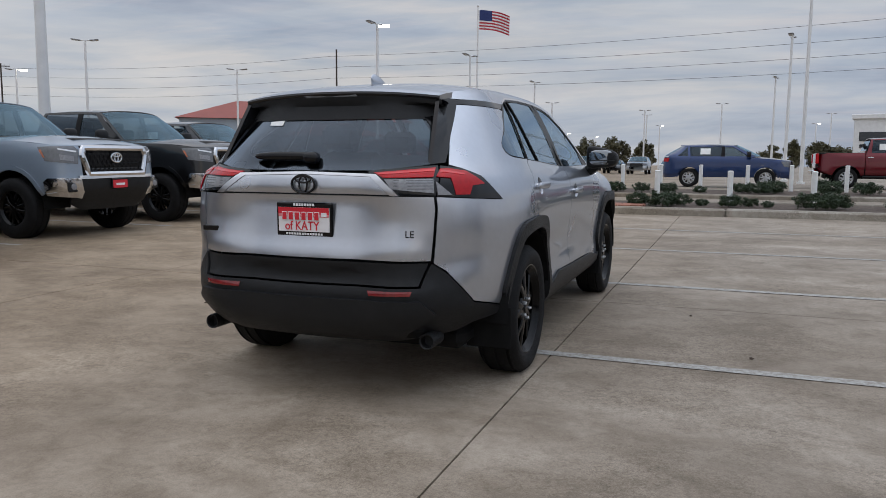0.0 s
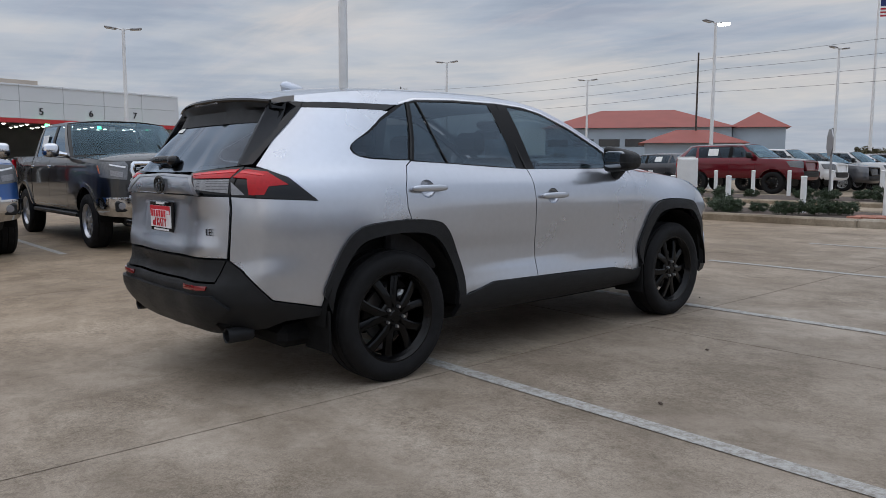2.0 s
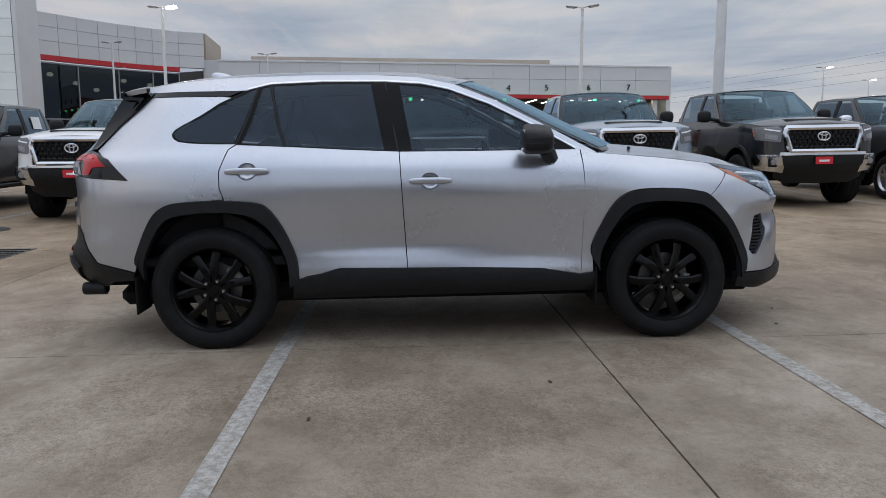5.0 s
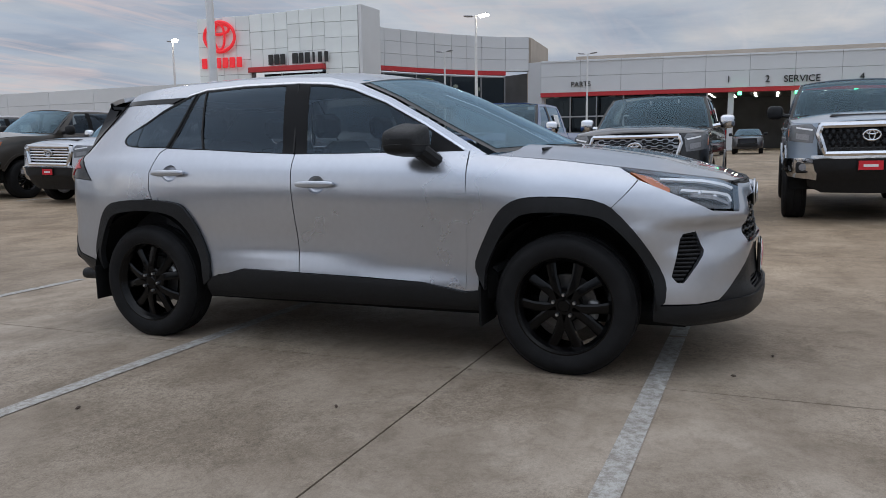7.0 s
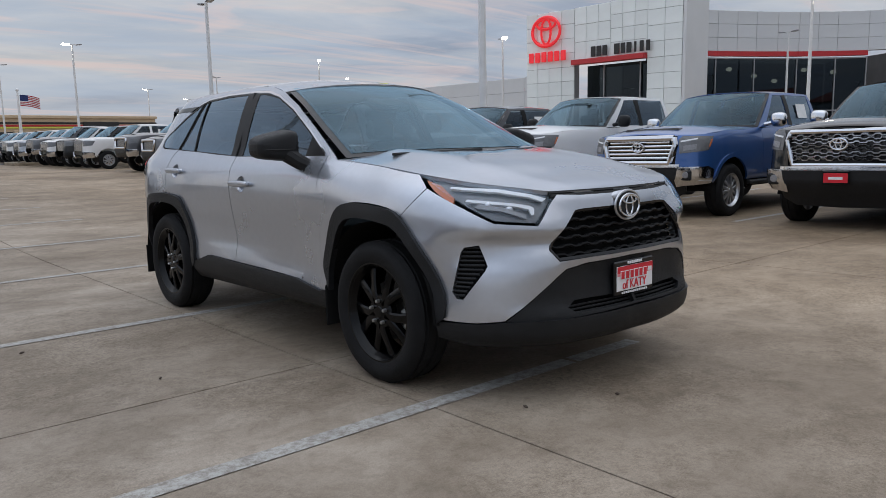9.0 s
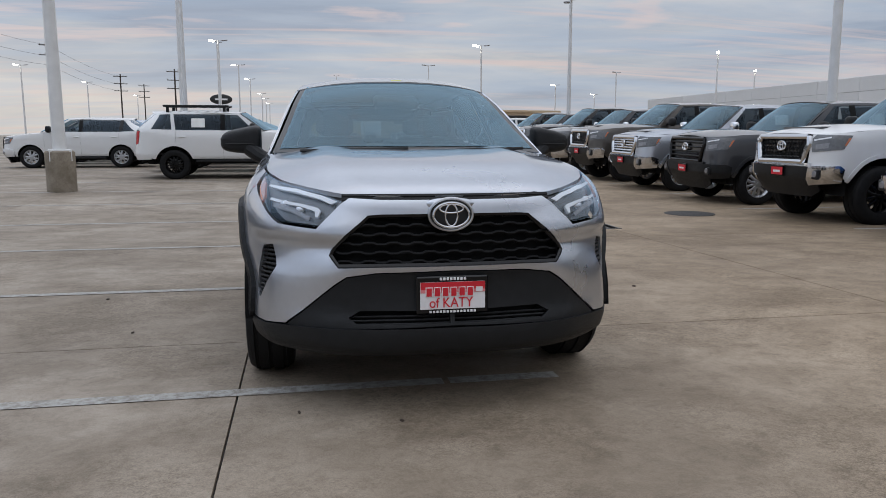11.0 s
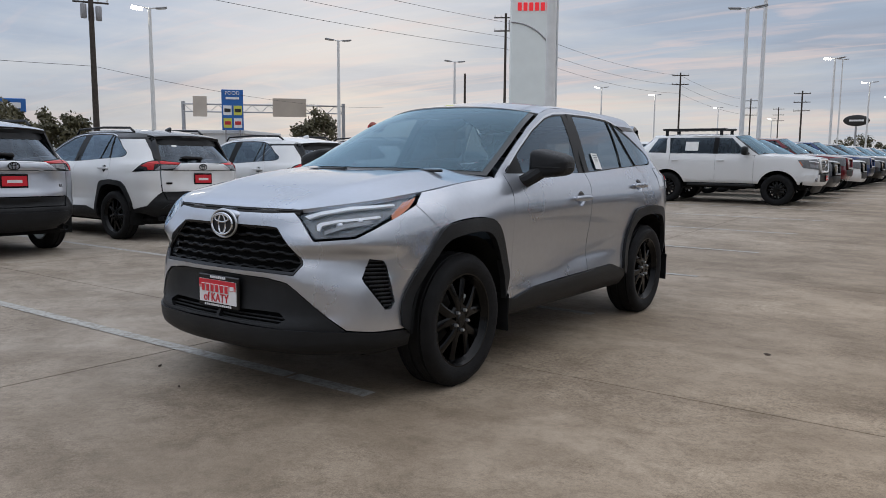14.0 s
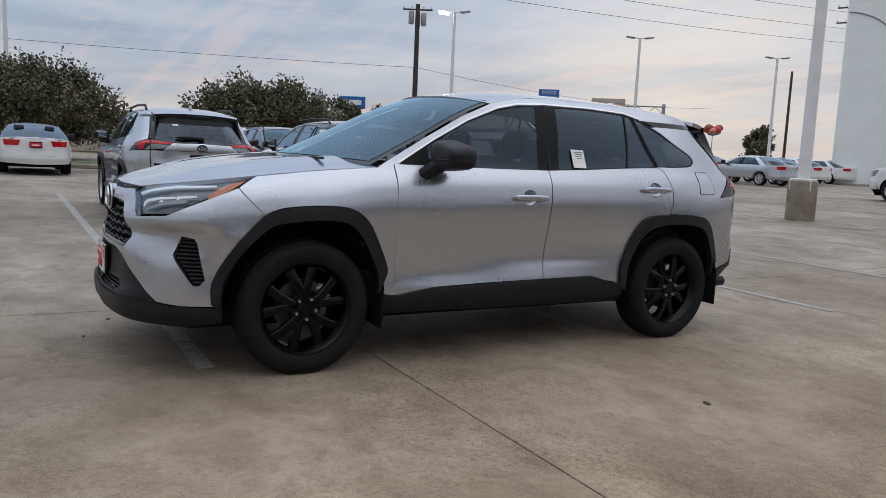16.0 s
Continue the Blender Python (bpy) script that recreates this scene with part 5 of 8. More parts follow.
# ---- the lot: concrete slabs, joints, paint, drain, kerbs ----
def concrete(name, col, rand):
    """Grey-brown concrete: broad soft stains, worn patches where the aggregate shows, fine grain and pores."""
    m = mat(name, col, 0.70, var=0.06, scale=0.35, bump=0.25, bscale=110, fine=0.04, rvar=0.10, rand=rand, spec=0.35)
    nt = m.node_tree
    b = nt.nodes["Principled BSDF"]
    prev = b.inputs["Base Color"].links[0].from_socket
    tc = nt.nodes.new("ShaderNodeTexCoord")
    # broad patches where the aggregate shows and the grain is coarse
    pn = nt.nodes.new("ShaderNodeTexNoise")
    pn.inputs["Scale"].default_value, pn.inputs["Detail"].default_value, pn.inputs["Roughness"].default_value = 0.75, 5.0, 0.6
    nt.links.new(tc.outputs["Object"], pn.inputs["Vector"])
    patch = nt.nodes.new("ShaderNodeMapRange")
    patch.inputs[1].default_value, patch.inputs[2].default_value, patch.inputs[3].default_value, patch.inputs[4].default_value = 0.42, 0.60, 0.25, 1.0
    nt.links.new(pn.outputs[0], patch.inputs[0])
    # browner towards -x, from x = 2 to x = -3
    sx = nt.nodes.new("ShaderNodeSeparateXYZ")
    nt.links.new(tc.outputs["Object"], sx.inputs[0])
    browner = nt.nodes.new("ShaderNodeMapRange")
    browner.inputs[1].default_value, browner.inputs[2].default_value, browner.inputs[3].default_value, browner.inputs[4].default_value = 2.0, -3.0, 0.0, 1.0
    nt.links.new(sx.outputs[0], browner.inputs[0])
    dm = nt.nodes.new("ShaderNodeMix")
    dm.data_type, dm.blend_type = "RGBA", "MULTIPLY"
    nt.links.new(browner.outputs[0], dm.inputs[0])
    nt.links.new(prev, dm.inputs[6])
    dm.inputs[7].default_value = (0.97, 0.87, 0.74, 1)
    prev = dm.outputs[2]
    for scale, detail, rough, stretch, turn, lo, hi, dark, light in (
            (0.30, 3.0, 0.50, (0.7, 1.2, 1), 0.5, 0.36, 0.64, (0.71, 0.68, 0.64), (1.08, 1.08, 1.08)),
            (1.1, 7.0, 0.60, (0.9, 1.1, 1), -0.3, 0.40, 0.60, (0.81, 0.79, 0.765), (1.06, 1.065, 1.07)),
            (2.6, 7.0, 0.62, (0.8, 1.1, 1), 0.9, 0.40, 0.56, (0.86, 0.845, 0.82), (1.05, 1.05, 1.05)),
            (6.5, 12.0, 0.80, (1, 1, 1), 0.0, 0.36, 0.54, (0.80, 0.785, 0.765), (1.05, 1.05, 1.05)),
            (38.0, 8.0, 0.78, (1, 1, 1), 0.0, 0.38, 0.54, (0.66, 0.645, 0.62), (1.10, 1.10, 1.10)),
            (130.0, 4.0, 0.7, (1, 1, 1), 0.0, 0.36, 0.60, (0.68, 0.67, 0.65), (1.12, 1.12, 1.12))):
        mp = nt.nodes.new("ShaderNodeMapping")
        mp.inputs["Scale"].default_value, mp.inputs["Rotation"].default_value = stretch, (0, 0, turn)
        nt.links.new(tc.outputs["Object"], mp.inputs[0])
        n = nt.nodes.new("ShaderNodeTexNoise")
        n.inputs["Scale"].default_value, n.inputs["Detail"].default_value, n.inputs["Roughness"].default_value, n.inputs["Distortion"].default_value = scale, detail, rough, 0.5
        nt.links.new(mp.outputs[0], n.inputs["Vector"])
        r = nt.nodes.new("ShaderNodeValToRGB")
        r.color_ramp.elements[0].position, r.color_ramp.elements[0].color = lo, (*dark, 1)
        r.color_ramp.elements[1].position, r.color_ramp.elements[1].color = hi, (*light, 1)
        nt.links.new(n.outputs[0], r.inputs[0])
        mx = nt.nodes.new("ShaderNodeMix")
        mx.data_type, mx.blend_type = "RGBA", "MULTIPLY"
        mx.inputs[0].default_value = 1.0
        if scale > 20:
            nt.links.new(patch.outputs[0], mx.inputs[0])
        nt.links.new(prev, mx.inputs[6])
        nt.links.new(r.outputs[0], mx.inputs[7])
        prev = mx.outputs[2]
    nt.links.new(prev, b.inputs["Base Color"])
    return m


CONCRETE = concrete("lot_concrete", (0.345, 0.298, 0.246), 0.045)
FARLOT = concrete("far_concrete", (0.335, 0.297, 0.252), 0.0)
KERB = concrete("kerb_concrete", (0.34, 0.315, 0.275), 0.06)
JOINT = mat("joint_filler", (0.05, 0.046, 0.042), 0.9, var=0.3, scale=20)
MULCH = mat("brown_mulch", (0.085, 0.062, 0.048), 0.95, var=0.5, scale=9, bump=1.0, bscale=40, fine=0.35)
GRASS = mat("dry_grass", (0.09, 0.11, 0.04), 0.95, var=0.35, scale=3, fine=0.3)
TARMAC = mat("worn_tarmac", (0.13, 0.122, 0.115), 0.85, var=0.2, scale=2, fine=0.2)
BRICKP = mat("brick_paving", (0.36, 0.16, 0.11), 0.85, var=0.2, scale=6, fine=0.2, rand=0.2)
LINEPAINT = mat("worn_white_road_paint", (0.40, 0.39, 0.365), 0.75, var=0.10, scale=6, fine=0.12, bump=0.3, bscale=120)
lnt = LINEPAINT.node_tree
lb = lnt.nodes["Principled BSDF"]
ltc, ln, lr, lmx = (lnt.nodes.new("ShaderNode" + k) for k in ("TexCoord", "TexNoise", "ValToRGB", "Mix"))
ln.inputs["Scale"].default_value, ln.inputs["Detail"].default_value, ln.inputs["Roughness"].default_value = 24.0, 12.0, 0.8
lnt.links.new(ltc.outputs["Object"], ln.inputs["Vector"])
lr.color_ramp.elements[0].position, lr.color_ramp.elements[1].position = 0.40, 0.56
lnt.links.new(ln.outputs[0], lr.inputs[0])
lmx.data_type = "RGBA"
lnt.links.new(lr.outputs[0], lmx.inputs[0])
lmx.inputs[6].default_value = (0.225, 0.20, 0.17, 1)     # bare concrete where the paint has worn off
lnt.links.new(lb.inputs["Base Color"].links[0].from_socket, lmx.inputs[7])
lnt.links.new(lmx.outputs[2], lb.inputs["Base Color"])
IRON = mat("cast_iron", (0.045, 0.042, 0.04), 0.7, 0.3, var=0.3, scale=20, bump=0.4, bscale=200)
# Shade between the grate's slats, put into a near-black colour with hardly any gloss
PITSHADE = mat("drain_shade_black", (0.006, 0.006, 0.006), 0.95, var=0.2, spec=0.02)
WORNIRON = mat("worn_grey_iron", (0.16, 0.15, 0.14), 0.7, 0.2, var=0.3, scale=20, bump=0.3, bscale=200)
GALV = mat("white_painted_steel", (0.72, 0.72, 0.71), 0.45, var=0.06, scale=4, fine=0.04)
PVCWHITE = mat("white_post_plastic", (0.78, 0.78, 0.76), 0.5, var=0.05, scale=6)


def drape(xs, ys, dz, skirt=0.0, hole=None):
    """A sheet that follows the lot's height, with skirts down its edges."""
    g, nx, ny = Geo(), len(xs), len(ys)
    vs = [(x, y, ground_z(x, y) + dz) for y in ys for x in xs]
    fs = [(j * nx + i, j * nx + i + 1, (j + 1) * nx + i + 1, (j + 1) * nx + i) for j in range(ny - 1) for i in range(nx - 1)
          if not (hole and hole[0] < (xs[i] + xs[i + 1]) / 2 < hole[1] and hole[2] < (ys[j] + ys[j + 1]) / 2 < hole[3])]
    g.add(vs, fs)
    if skirt:
        ring = [i for i in range(nx)] + [j * nx + nx - 1 for j in range(1, ny)] + [(ny - 1) * nx + i for i in range(nx - 2, -1, -1)] + [j * nx for j in range(ny - 2, 0, -1)]
        k = len(ring)
        g.add([vs[i] for i in ring] + [(vs[i][0], vs[i][1], vs[i][2] - skirt) for i in ring], [(i, i + k, (i + 1) % k + k, (i + 1) % k) for i in range(k)])
    return g


gx = [-2500, -900, -300, -120, -60, -30, -18, -8, 0, 8, 16, 30, 60, 120, 300, 900, 2500]
gy = [-2500, -900, -300, -120, -60, -40, -32, -25, -18.5, -14, -10, -5.5, -2, 2, 6, 10.6, 14, 18, 22, 40, 80, 160, 300, 900, 2500]
ground = tagged(part("ground", drape(gx, gy, -0.022), FARLOT), "grey concrete lot reaching to the horizon", "ground", kind="structure")
JX = [0.95 + 4.6 * k for k in range(-4, 4)]
JY = [0.83 + 4.6 * k for k in range(-7, 3)]
part("joint_bed", drape(np.linspace(JX[0], JX[-1], 15), np.linspace(JY[0], 10.47, 24), -0.018), JOINT, ground)
for i in range(len(JX) - 1):
    for j in range(len(JY)):
        y1 = JY[j + 1] if j + 1 < len(JY) else 10.47
        if y1 - JY[j] < 0.1:
            continue
        x0, x1, y0, y1 = JX[i] + 0.005, JX[i + 1] - 0.005, JY[j] + 0.005, y1 - 0.005
        b = 0.012
        part("slab", drape([x0, x0 + b, *np.linspace(x0, x1, 5)[1:-1], x1 - b, x1], [y0, y0 + b, *np.linspace(y0, y1, 5)[1:-1], y1 - b, y1], 0.0, 0.02), CONCRETE, ground)


def strip(name, x0, y0, x1, y1, w, dz=0.004):
    """A flat painted line from end to end, following the lot."""
    n = max(2, int(max(abs(x1 - x0), abs(y1 - y0)) / 0.8) + 1)
    d = Vector((x1 - x0, y1 - y0)).normalized()
    nx, ny = -d.y * w / 2, d.x * w / 2
    g = Geo()
    vs = []
    for q in np.linspace(0, 1, n):
        x, y = x0 + (x1 - x0) * q, y0 + (y1 - y0) * q
        for s in (-1, 1):
            vs.append((x + s * nx, y + s * ny, ground_z(x + s * nx, y + s * ny) + dz))
    g.add(vs, [(2 * i, 2 * i + 2, 2 * i + 3, 2 * i + 1) for i in range(n - 1)])
    return part(name, g, LINEPAINT, ground)


for k in range(-11, 4):
    y = -0.95 + 2.75 * k
    if y < 9.5:
        strip("stall_line", -0.04 if k == 1 else -0.63, y, 11.9, y, 0.10)
    strip("stall_line", -13.6, -0.95 + 2.95 * k - 0.05, -7.0, -0.95 + 2.95 * k - 0.05, 0.10)

strip("stall_line", -0.63, 1.80, -0.07, 1.80, 0.10)

# drain grate and manhole
dr = thing("drain_grate", Matrix.Translation((-3.36, -5.05, ground_z(-3.36, -5.05))), "rectangular cast iron drain grate in the concrete", "drain")
# solid plate under the slats, its near-black colour standing for the shaded pit
part("frame", Geo().box((0, 0, 0.0), (0.92, 0.86, 0.012), 0.004), PITSHADE, dr)
for k in range(7):
    part("slat", Geo().box((-0.42 + 0.14 * k, 0, 0.010), (0.020, 0.84, 0.010), 0.003), WORNIRON, dr)
for sg in (-1, 1):
    part("slat", Geo().box((0, sg * .425, 0.010), (0.90, 0.014, 0.010), 0.003), WORNIRON, dr)
mh = thing("manhole_cover", Matrix.Translation((-5.8, -6.4, ground_z(-5.8, -6.4))), "round cast iron manhole cover in the concrete", "manhole")
part("lid", Geo().revolve([(0, .010), (.36, .010), (.37, .006), (.41, .006), (.42, 0.0), (.42, -.02)][::-1], "z", 40), IRON, mh)
for k, (x, y, s) in enumerate(((2.10, -0.65, .016), (1.69, .49, .014), (.665, 2.14, .014), (.235, 2.32, .012), (-2.07, -.42, .024))):
    lf = Geo().blob((0, 0, .006), (s, s * .5, .006), 1.8, 10)
    tagged(part("dry_leaf", lf, MULCH), "small brown dry leaf on the concrete", "leaf", "leaves on the lot").matrix_basis = pose(x, y, ground_z(x, y) + .002, 4, 6, 50 * k)

# ---- planted islands with kerbs ----
def kerb_run(parent, x0, x1, y, h=0.15, w=0.28, piece=3.0, face=-1):
    x = x0
    while x < x1 - 0.05:
        e = min(x + piece, x1)
        zc = ground_z((x + e) / 2, y)
        part("kerb_stone", Geo().box(((x + e) / 2, y, zc + h / 2 - .04), (e - x - 0.008, w, h + .08), 0.035), KERB, parent)
        x = e


LEAFD = mat("dark_shrub_leaf", (0.032, 0.055, 0.022), 0.55, var=0.35, scale=6, fine=0.2)
LEAFT = mat("oak_leaf", (0.085, 0.076, 0.036), 0.6, var=0.4, scale=1.2, fine=0.2)
BARK = mat("bark", (0.10, 0.075, 0.055), 0.9, var=0.3, scale=8, bump=0.8, bscale=30)


def leaf_cloud(rng, centre, size, n, leaf, flat=0.6, per=75, lump=(0.28, 0.50)):
    """Many small leaves spread through lumps, as one mesh."""
    vs, fs = [], []
    lumps = []
    for _ in range(max(8, n // per)):
        d = rng.normal(size=3)
        d *= rng.uniform(0.25, 1.0) ** 0.5 / np.linalg.norm(d)
        d[2] = max(d[2], -0.55)
        lumps.append((d * size * rng.uniform(0.85, 1.12), rng.uniform(*lump) * min(size)))
    for _ in range(n):
        lc, lr = lumps[rng.integers(len(lumps))]
        d = rng.normal(size=3)
        d /= np.linalg.norm(d)
        p = np.array(centre) + lc + d * lr * rng.uniform(0.35, 1.1)
        u = rng.normal(size=3)
        u /= np.linalg.norm(u)
        w = np.cross(u, d + 0.4 * rng.normal(size=3))
        w /= max(np.linalg.norm(w), 1e-6)
        s = leaf * rng.uniform(0.6, 1.3)
        k = len(vs)
        vs += [tuple(p - u * s), tuple(p + w * s * flat), tuple(p + u * s), tuple(p - w * s * flat)]
        fs += [(k, k + 1, k + 2, k + 3)]
    return Geo().add(vs, fs)


island = tagged(new("planting_island"), "low planted island behind a concrete kerb", "island", kind="structure")
xs_ = np.linspace(-7.0, 45, 40)
part("soil", drape(list(xs_), [10.72, 12.0, 13.4], 0.10), MULCH, island)
part("soil", drape(list(np.linspace(-12, 45, 40)), [16.6, 18.5, 20.4], 0.10), MULCH, island)
part("walk", drape(list(np.linspace(-14, 45, 30)), [13.6, 15, 16.4], 0.03), FARLOT, island)
kerb_run(island, -7.2, 45, 10.6)
kerb_run(island, -7.2, 45, 13.5, 0.12, 0.2, 4.0)
kerb_run(island, -12.2, 45, 16.5, 0.15, 0.25, 4.0)
kerb_run(island, -12.2, 45, 20.5, 0.12, 0.2, 4.0)
paver = Geo().box((0, 0, .04), (.245, .215, .08), .008).mesh("brick", BRICKP)
for i in range(7):
    for j in range(3):
        x, y = -1.55 + .255 * i + .04 * (j % 2), 11.35 + .225 * j
        part("brick", paver, None, island).matrix_basis = pose(x, y, ground_z(x, y) + .065, 0, 0, 2 * (i % 3 - 1))
rng = np.random.default_rng(5)
shrub_meshes = []
for k in range(4):
    g = leaf_cloud(rng, (0, 0, 0.24), np.array([0.46, 0.42, 0.22]), 4200, 0.024)
    shrub_meshes.append(g.mesh("leaves", LEAFD))
for k, (x, y, s) in enumerate([(-6.9, 11.9, .8), (-5.29, 12.0, .55), (-4.5, 11.8, 1.0), (-4.15, 11.5, .9), (-3.75, 12.0, .6), (-2.95, 11.5, .8), (-2.5, 11.8, .95), (-2.1, 12.1, .85), (-.05, 11.9, .8), (.5, 11.6, .95), (.8, 12.0, .75), (1.28, 12.2, .45), (1.84, 11.9, .75), (2.25, 12.2, .55), (2.62, 12.1, .4), (3.5, 11.7, 1.05), (3.9, 12.0, .9), (5.0, 12.1, .6), (5.9, 11.9, 1.3), (6.5, 12.4, 1.1), (7.9, 11.8, .7), (8.6, 12.2, .9),
                               (-10.6, 18.6, .9), (-9.1, 18.4, .8), (-7.9, 18.0, .9), (-7.3, 18.6, .7), (-5.5, 18.2, .9), (-4.75, 18.0, .9), (-4.1, 18.5, .8), (-3.3, 17.9, 1.15), (-2.9, 18.4, 1.0), (-2.35, 18.0, .9), (-1.85, 18.5, .8), (-1.45, 18.1, .85), (-.7, 18.3, .75), (0.05, 18.2, .85), (1.0, 18.0, .6), (2.15, 18.4, .85), (2.6, 18.0, .9), (3.0, 18.5, 1.1), (4.4, 18.0, 1.2), (5.4, 18.7, 1.0), (6.2, 18.2, 1.2), (7.2, 18.3, 1.4), (8.4, 18.8, 1.3), (9.8, 18.2, 1.3)]):
    sh = thing("shrub", pose(x, y, ground_z(x, y) + 0.09, 0, 0, 70 * k) @ Matrix.Diagonal((s * .82, s * .82, s * .78, 1)), "low dark green shrub in brown mulch", "shrub", "shrubs in the island")
    part("leaves", shrub_meshes[k % 4], None, sh)
    part("stem", Geo().tube([(0, 0, -.05), (.02, 0, .12), (.05, .03, .25)], [.02, .015, .008], 6), BARK, sh)
post_me = Geo().revolve([(0.0, .92), (.054, .92), (.060, .912), (.060, -.1), (0, -.1)][::-1], "z", 16).mesh("post", PVCWHITE)
cap_me = Geo().revolve([(0.0, .945), (.045, .94), (.066, .925), (.066, .905), (.060, .905)][::-1], "z", 16).mesh("cap", PVCWHITE)
for x, y, tall in [(q, 12.4, .84) for q in (-10.9, -9.3, -7.7, -6.12, -4.69, -3.0, -1.39, .3, 1.85, 3.52, 5.15, 6.8, 8.4)] + [(q, 20.15, .87) for q in (-9.37, -8.05, -6.87, -5.6, -4.18, -2.96, -1.53, -.32, .91, 2.3, 3.55, 5.07, 6.4, 7.7, 9.0, 10.3)]:
    po = thing("bollard", Matrix.Translation((x, y, ground_z(x, y) + .08)) @ Matrix.Diagonal((1, 1, tall, 1)), "white round plastic bollard in the planted island", "bollard", "bollards along the island")
    part("post", post_me, None, po)
    part("cap", cap_me, None, po)
for k in range(9):
    x, y = 3.8 - 2.1 * k, -121.5 - .3 * k
    po = thing("bollard", Matrix.Translation((x, y, ground_z(x, y) + .06)) @ Matrix.Diagonal((1.5, 1.5, 1.35, 1)), "white round post before the far hedge", "bollard", "posts at the far end of the lane")
    part("post", post_me, None, po)
end_bed = tagged(new("lane_end_island"), "low planted islands at the ends of the rows", "island", kind="structure")
for x0, x1, y0, y1 in ((-30.0, 12.0, -125.6, -122.6), (-0.6, 5.6, -42.6, -39.8), (-13.5, -6.6, -45.2, -42.4)):
    part("soil", drape(list(np.linspace(x0, x1, 9)), [y0, (y0 + y1) / 2, y1], 0.13), MULCH, end_bed)
    for y in (y0, y1):
        part("kerb_stone", Geo().box(((x0 + x1) / 2, y, ground_z((x0 + x1) / 2, y) + .06), (x1 - x0, .22, .2), .03), KERB, end_bed)
    for x in (x0, x1):
        part("kerb_stone", Geo().box((x, (y0 + y1) / 2, ground_z(x, y0) + .06), (.22, y1 - y0, .2), .03), KERB, end_bed)
for k, (x, y, q) in enumerate([(.6, -41.2, 1.0), (1.9, -41.0, 1.1), (3.2, -41.3, 1.0), (4.6, -41.1, 1.0), (-8.0, -43.9, .8), (-9.6, -43.7, .9), (-11.4, -43.8, .8)] + [(9.5 - 2.3 * n, -124.1, 1.5) for n in range(15)]):
    sh = thing("shrub", pose(x, y, ground_z(x, y) + 0.12, 0, 0, 53 * k) @ Matrix.Diagonal((q * 1.4, q * 1.2, q, 1)), "low dark hedge shrub at the end of a row", "shrub", "shrubs at the row ends")
    part("leaves", shrub_meshes[k % 4], None, sh)
part("drive_band", drape(list(np.linspace(-14, 8, 9)), [-48.6, -47.0, -45.6], 0.004), TARMAC, ground)
fence = thing("low_fence", Matrix.Translation((-15, 20.2, ground_z(-15, 20))), "low white rail fence with square posts", "fence")
for k in range(9):
    part("post", Geo().box((-k * 2.0 + 3, k * 0.25, .45), (.13, .13, .9), .01), PVCWHITE, fence)
    if k < 8:
        for z in (.30, .66):
            part("rail", Geo().box((-k * 2.0 + 2, k * 0.25 + .12, z), (1.95, .05, .08), .008, pose(0, 0, 0, 0, 0, -7)), PVCWHITE, fence)
notice = thing("notice_board", pose(-10.3, 19.8, ground_z(-10.3, 19.8) + .08, 0, 0, 8), "blank white notice board on a short post", "sign")
part("post", Geo().box((0, .03, .25), (.09, .06, .7), .008), PVCWHITE, notice)
part("board", Geo().box((0, 0, .86), (.64, .03, .84), .008), PVCWHITE, notice)

# ---- dealership building ----
PANELG = mat("grey_metal_panel", (0.63, 0.64, 0.645), 0.5, 0.2, var=0.04, scale=0.5, fine=0.02, rand=0.03)
PANELW = mat("white_glass_panel", (0.80, 0.84, 0.82), 0.25, var=0.04, scale=0.8, coat=0.5, rand=0.05)
PANELGAP = mat("grey_panel_backing", (0.26, 0.265, 0.27), 0.7, var=0.1)
REDBAND = mat("red_band", (0.50, 0.025, 0.03), 0.4, var=0.05)
REDSIGN = mat("red_sign_letters", (0.75, 0.02, 0.03), 0.35, var=0.03, emit=(0.9, 0.03, 0.04, 0.35))
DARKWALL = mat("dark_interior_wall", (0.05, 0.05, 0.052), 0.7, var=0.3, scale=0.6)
TANWALL = mat("tan_wall", (0.42, 0.36, 0.30), 0.8, var=0.08, scale=0.6)
LETTERB = mat("black_sign_letters", (0.02, 0.02, 0.02), 0.5)
LAMPGLOW = mat("lit_lamp_lens", (0.9, 0.88, 0.82), 0.4, emit=(1.0, 0.95, 0.82, 9.0))
LAMPGREEN = mat("green_lane_light", (0.1, 0.6, 0.25), 0.4, emit=(0.1, 1.0, 0.4, 5.0))
SHOPGLASS = glass("shop_glass", (0.10, 0.11, 0.11))
ALU = mat("aluminium_frame", (0.35, 0.35, 0.36), 0.4, 0.8, var=0.05)

bld = thing("dealership_building", Matrix(), "long grey panelled car dealership with a red band", "building")


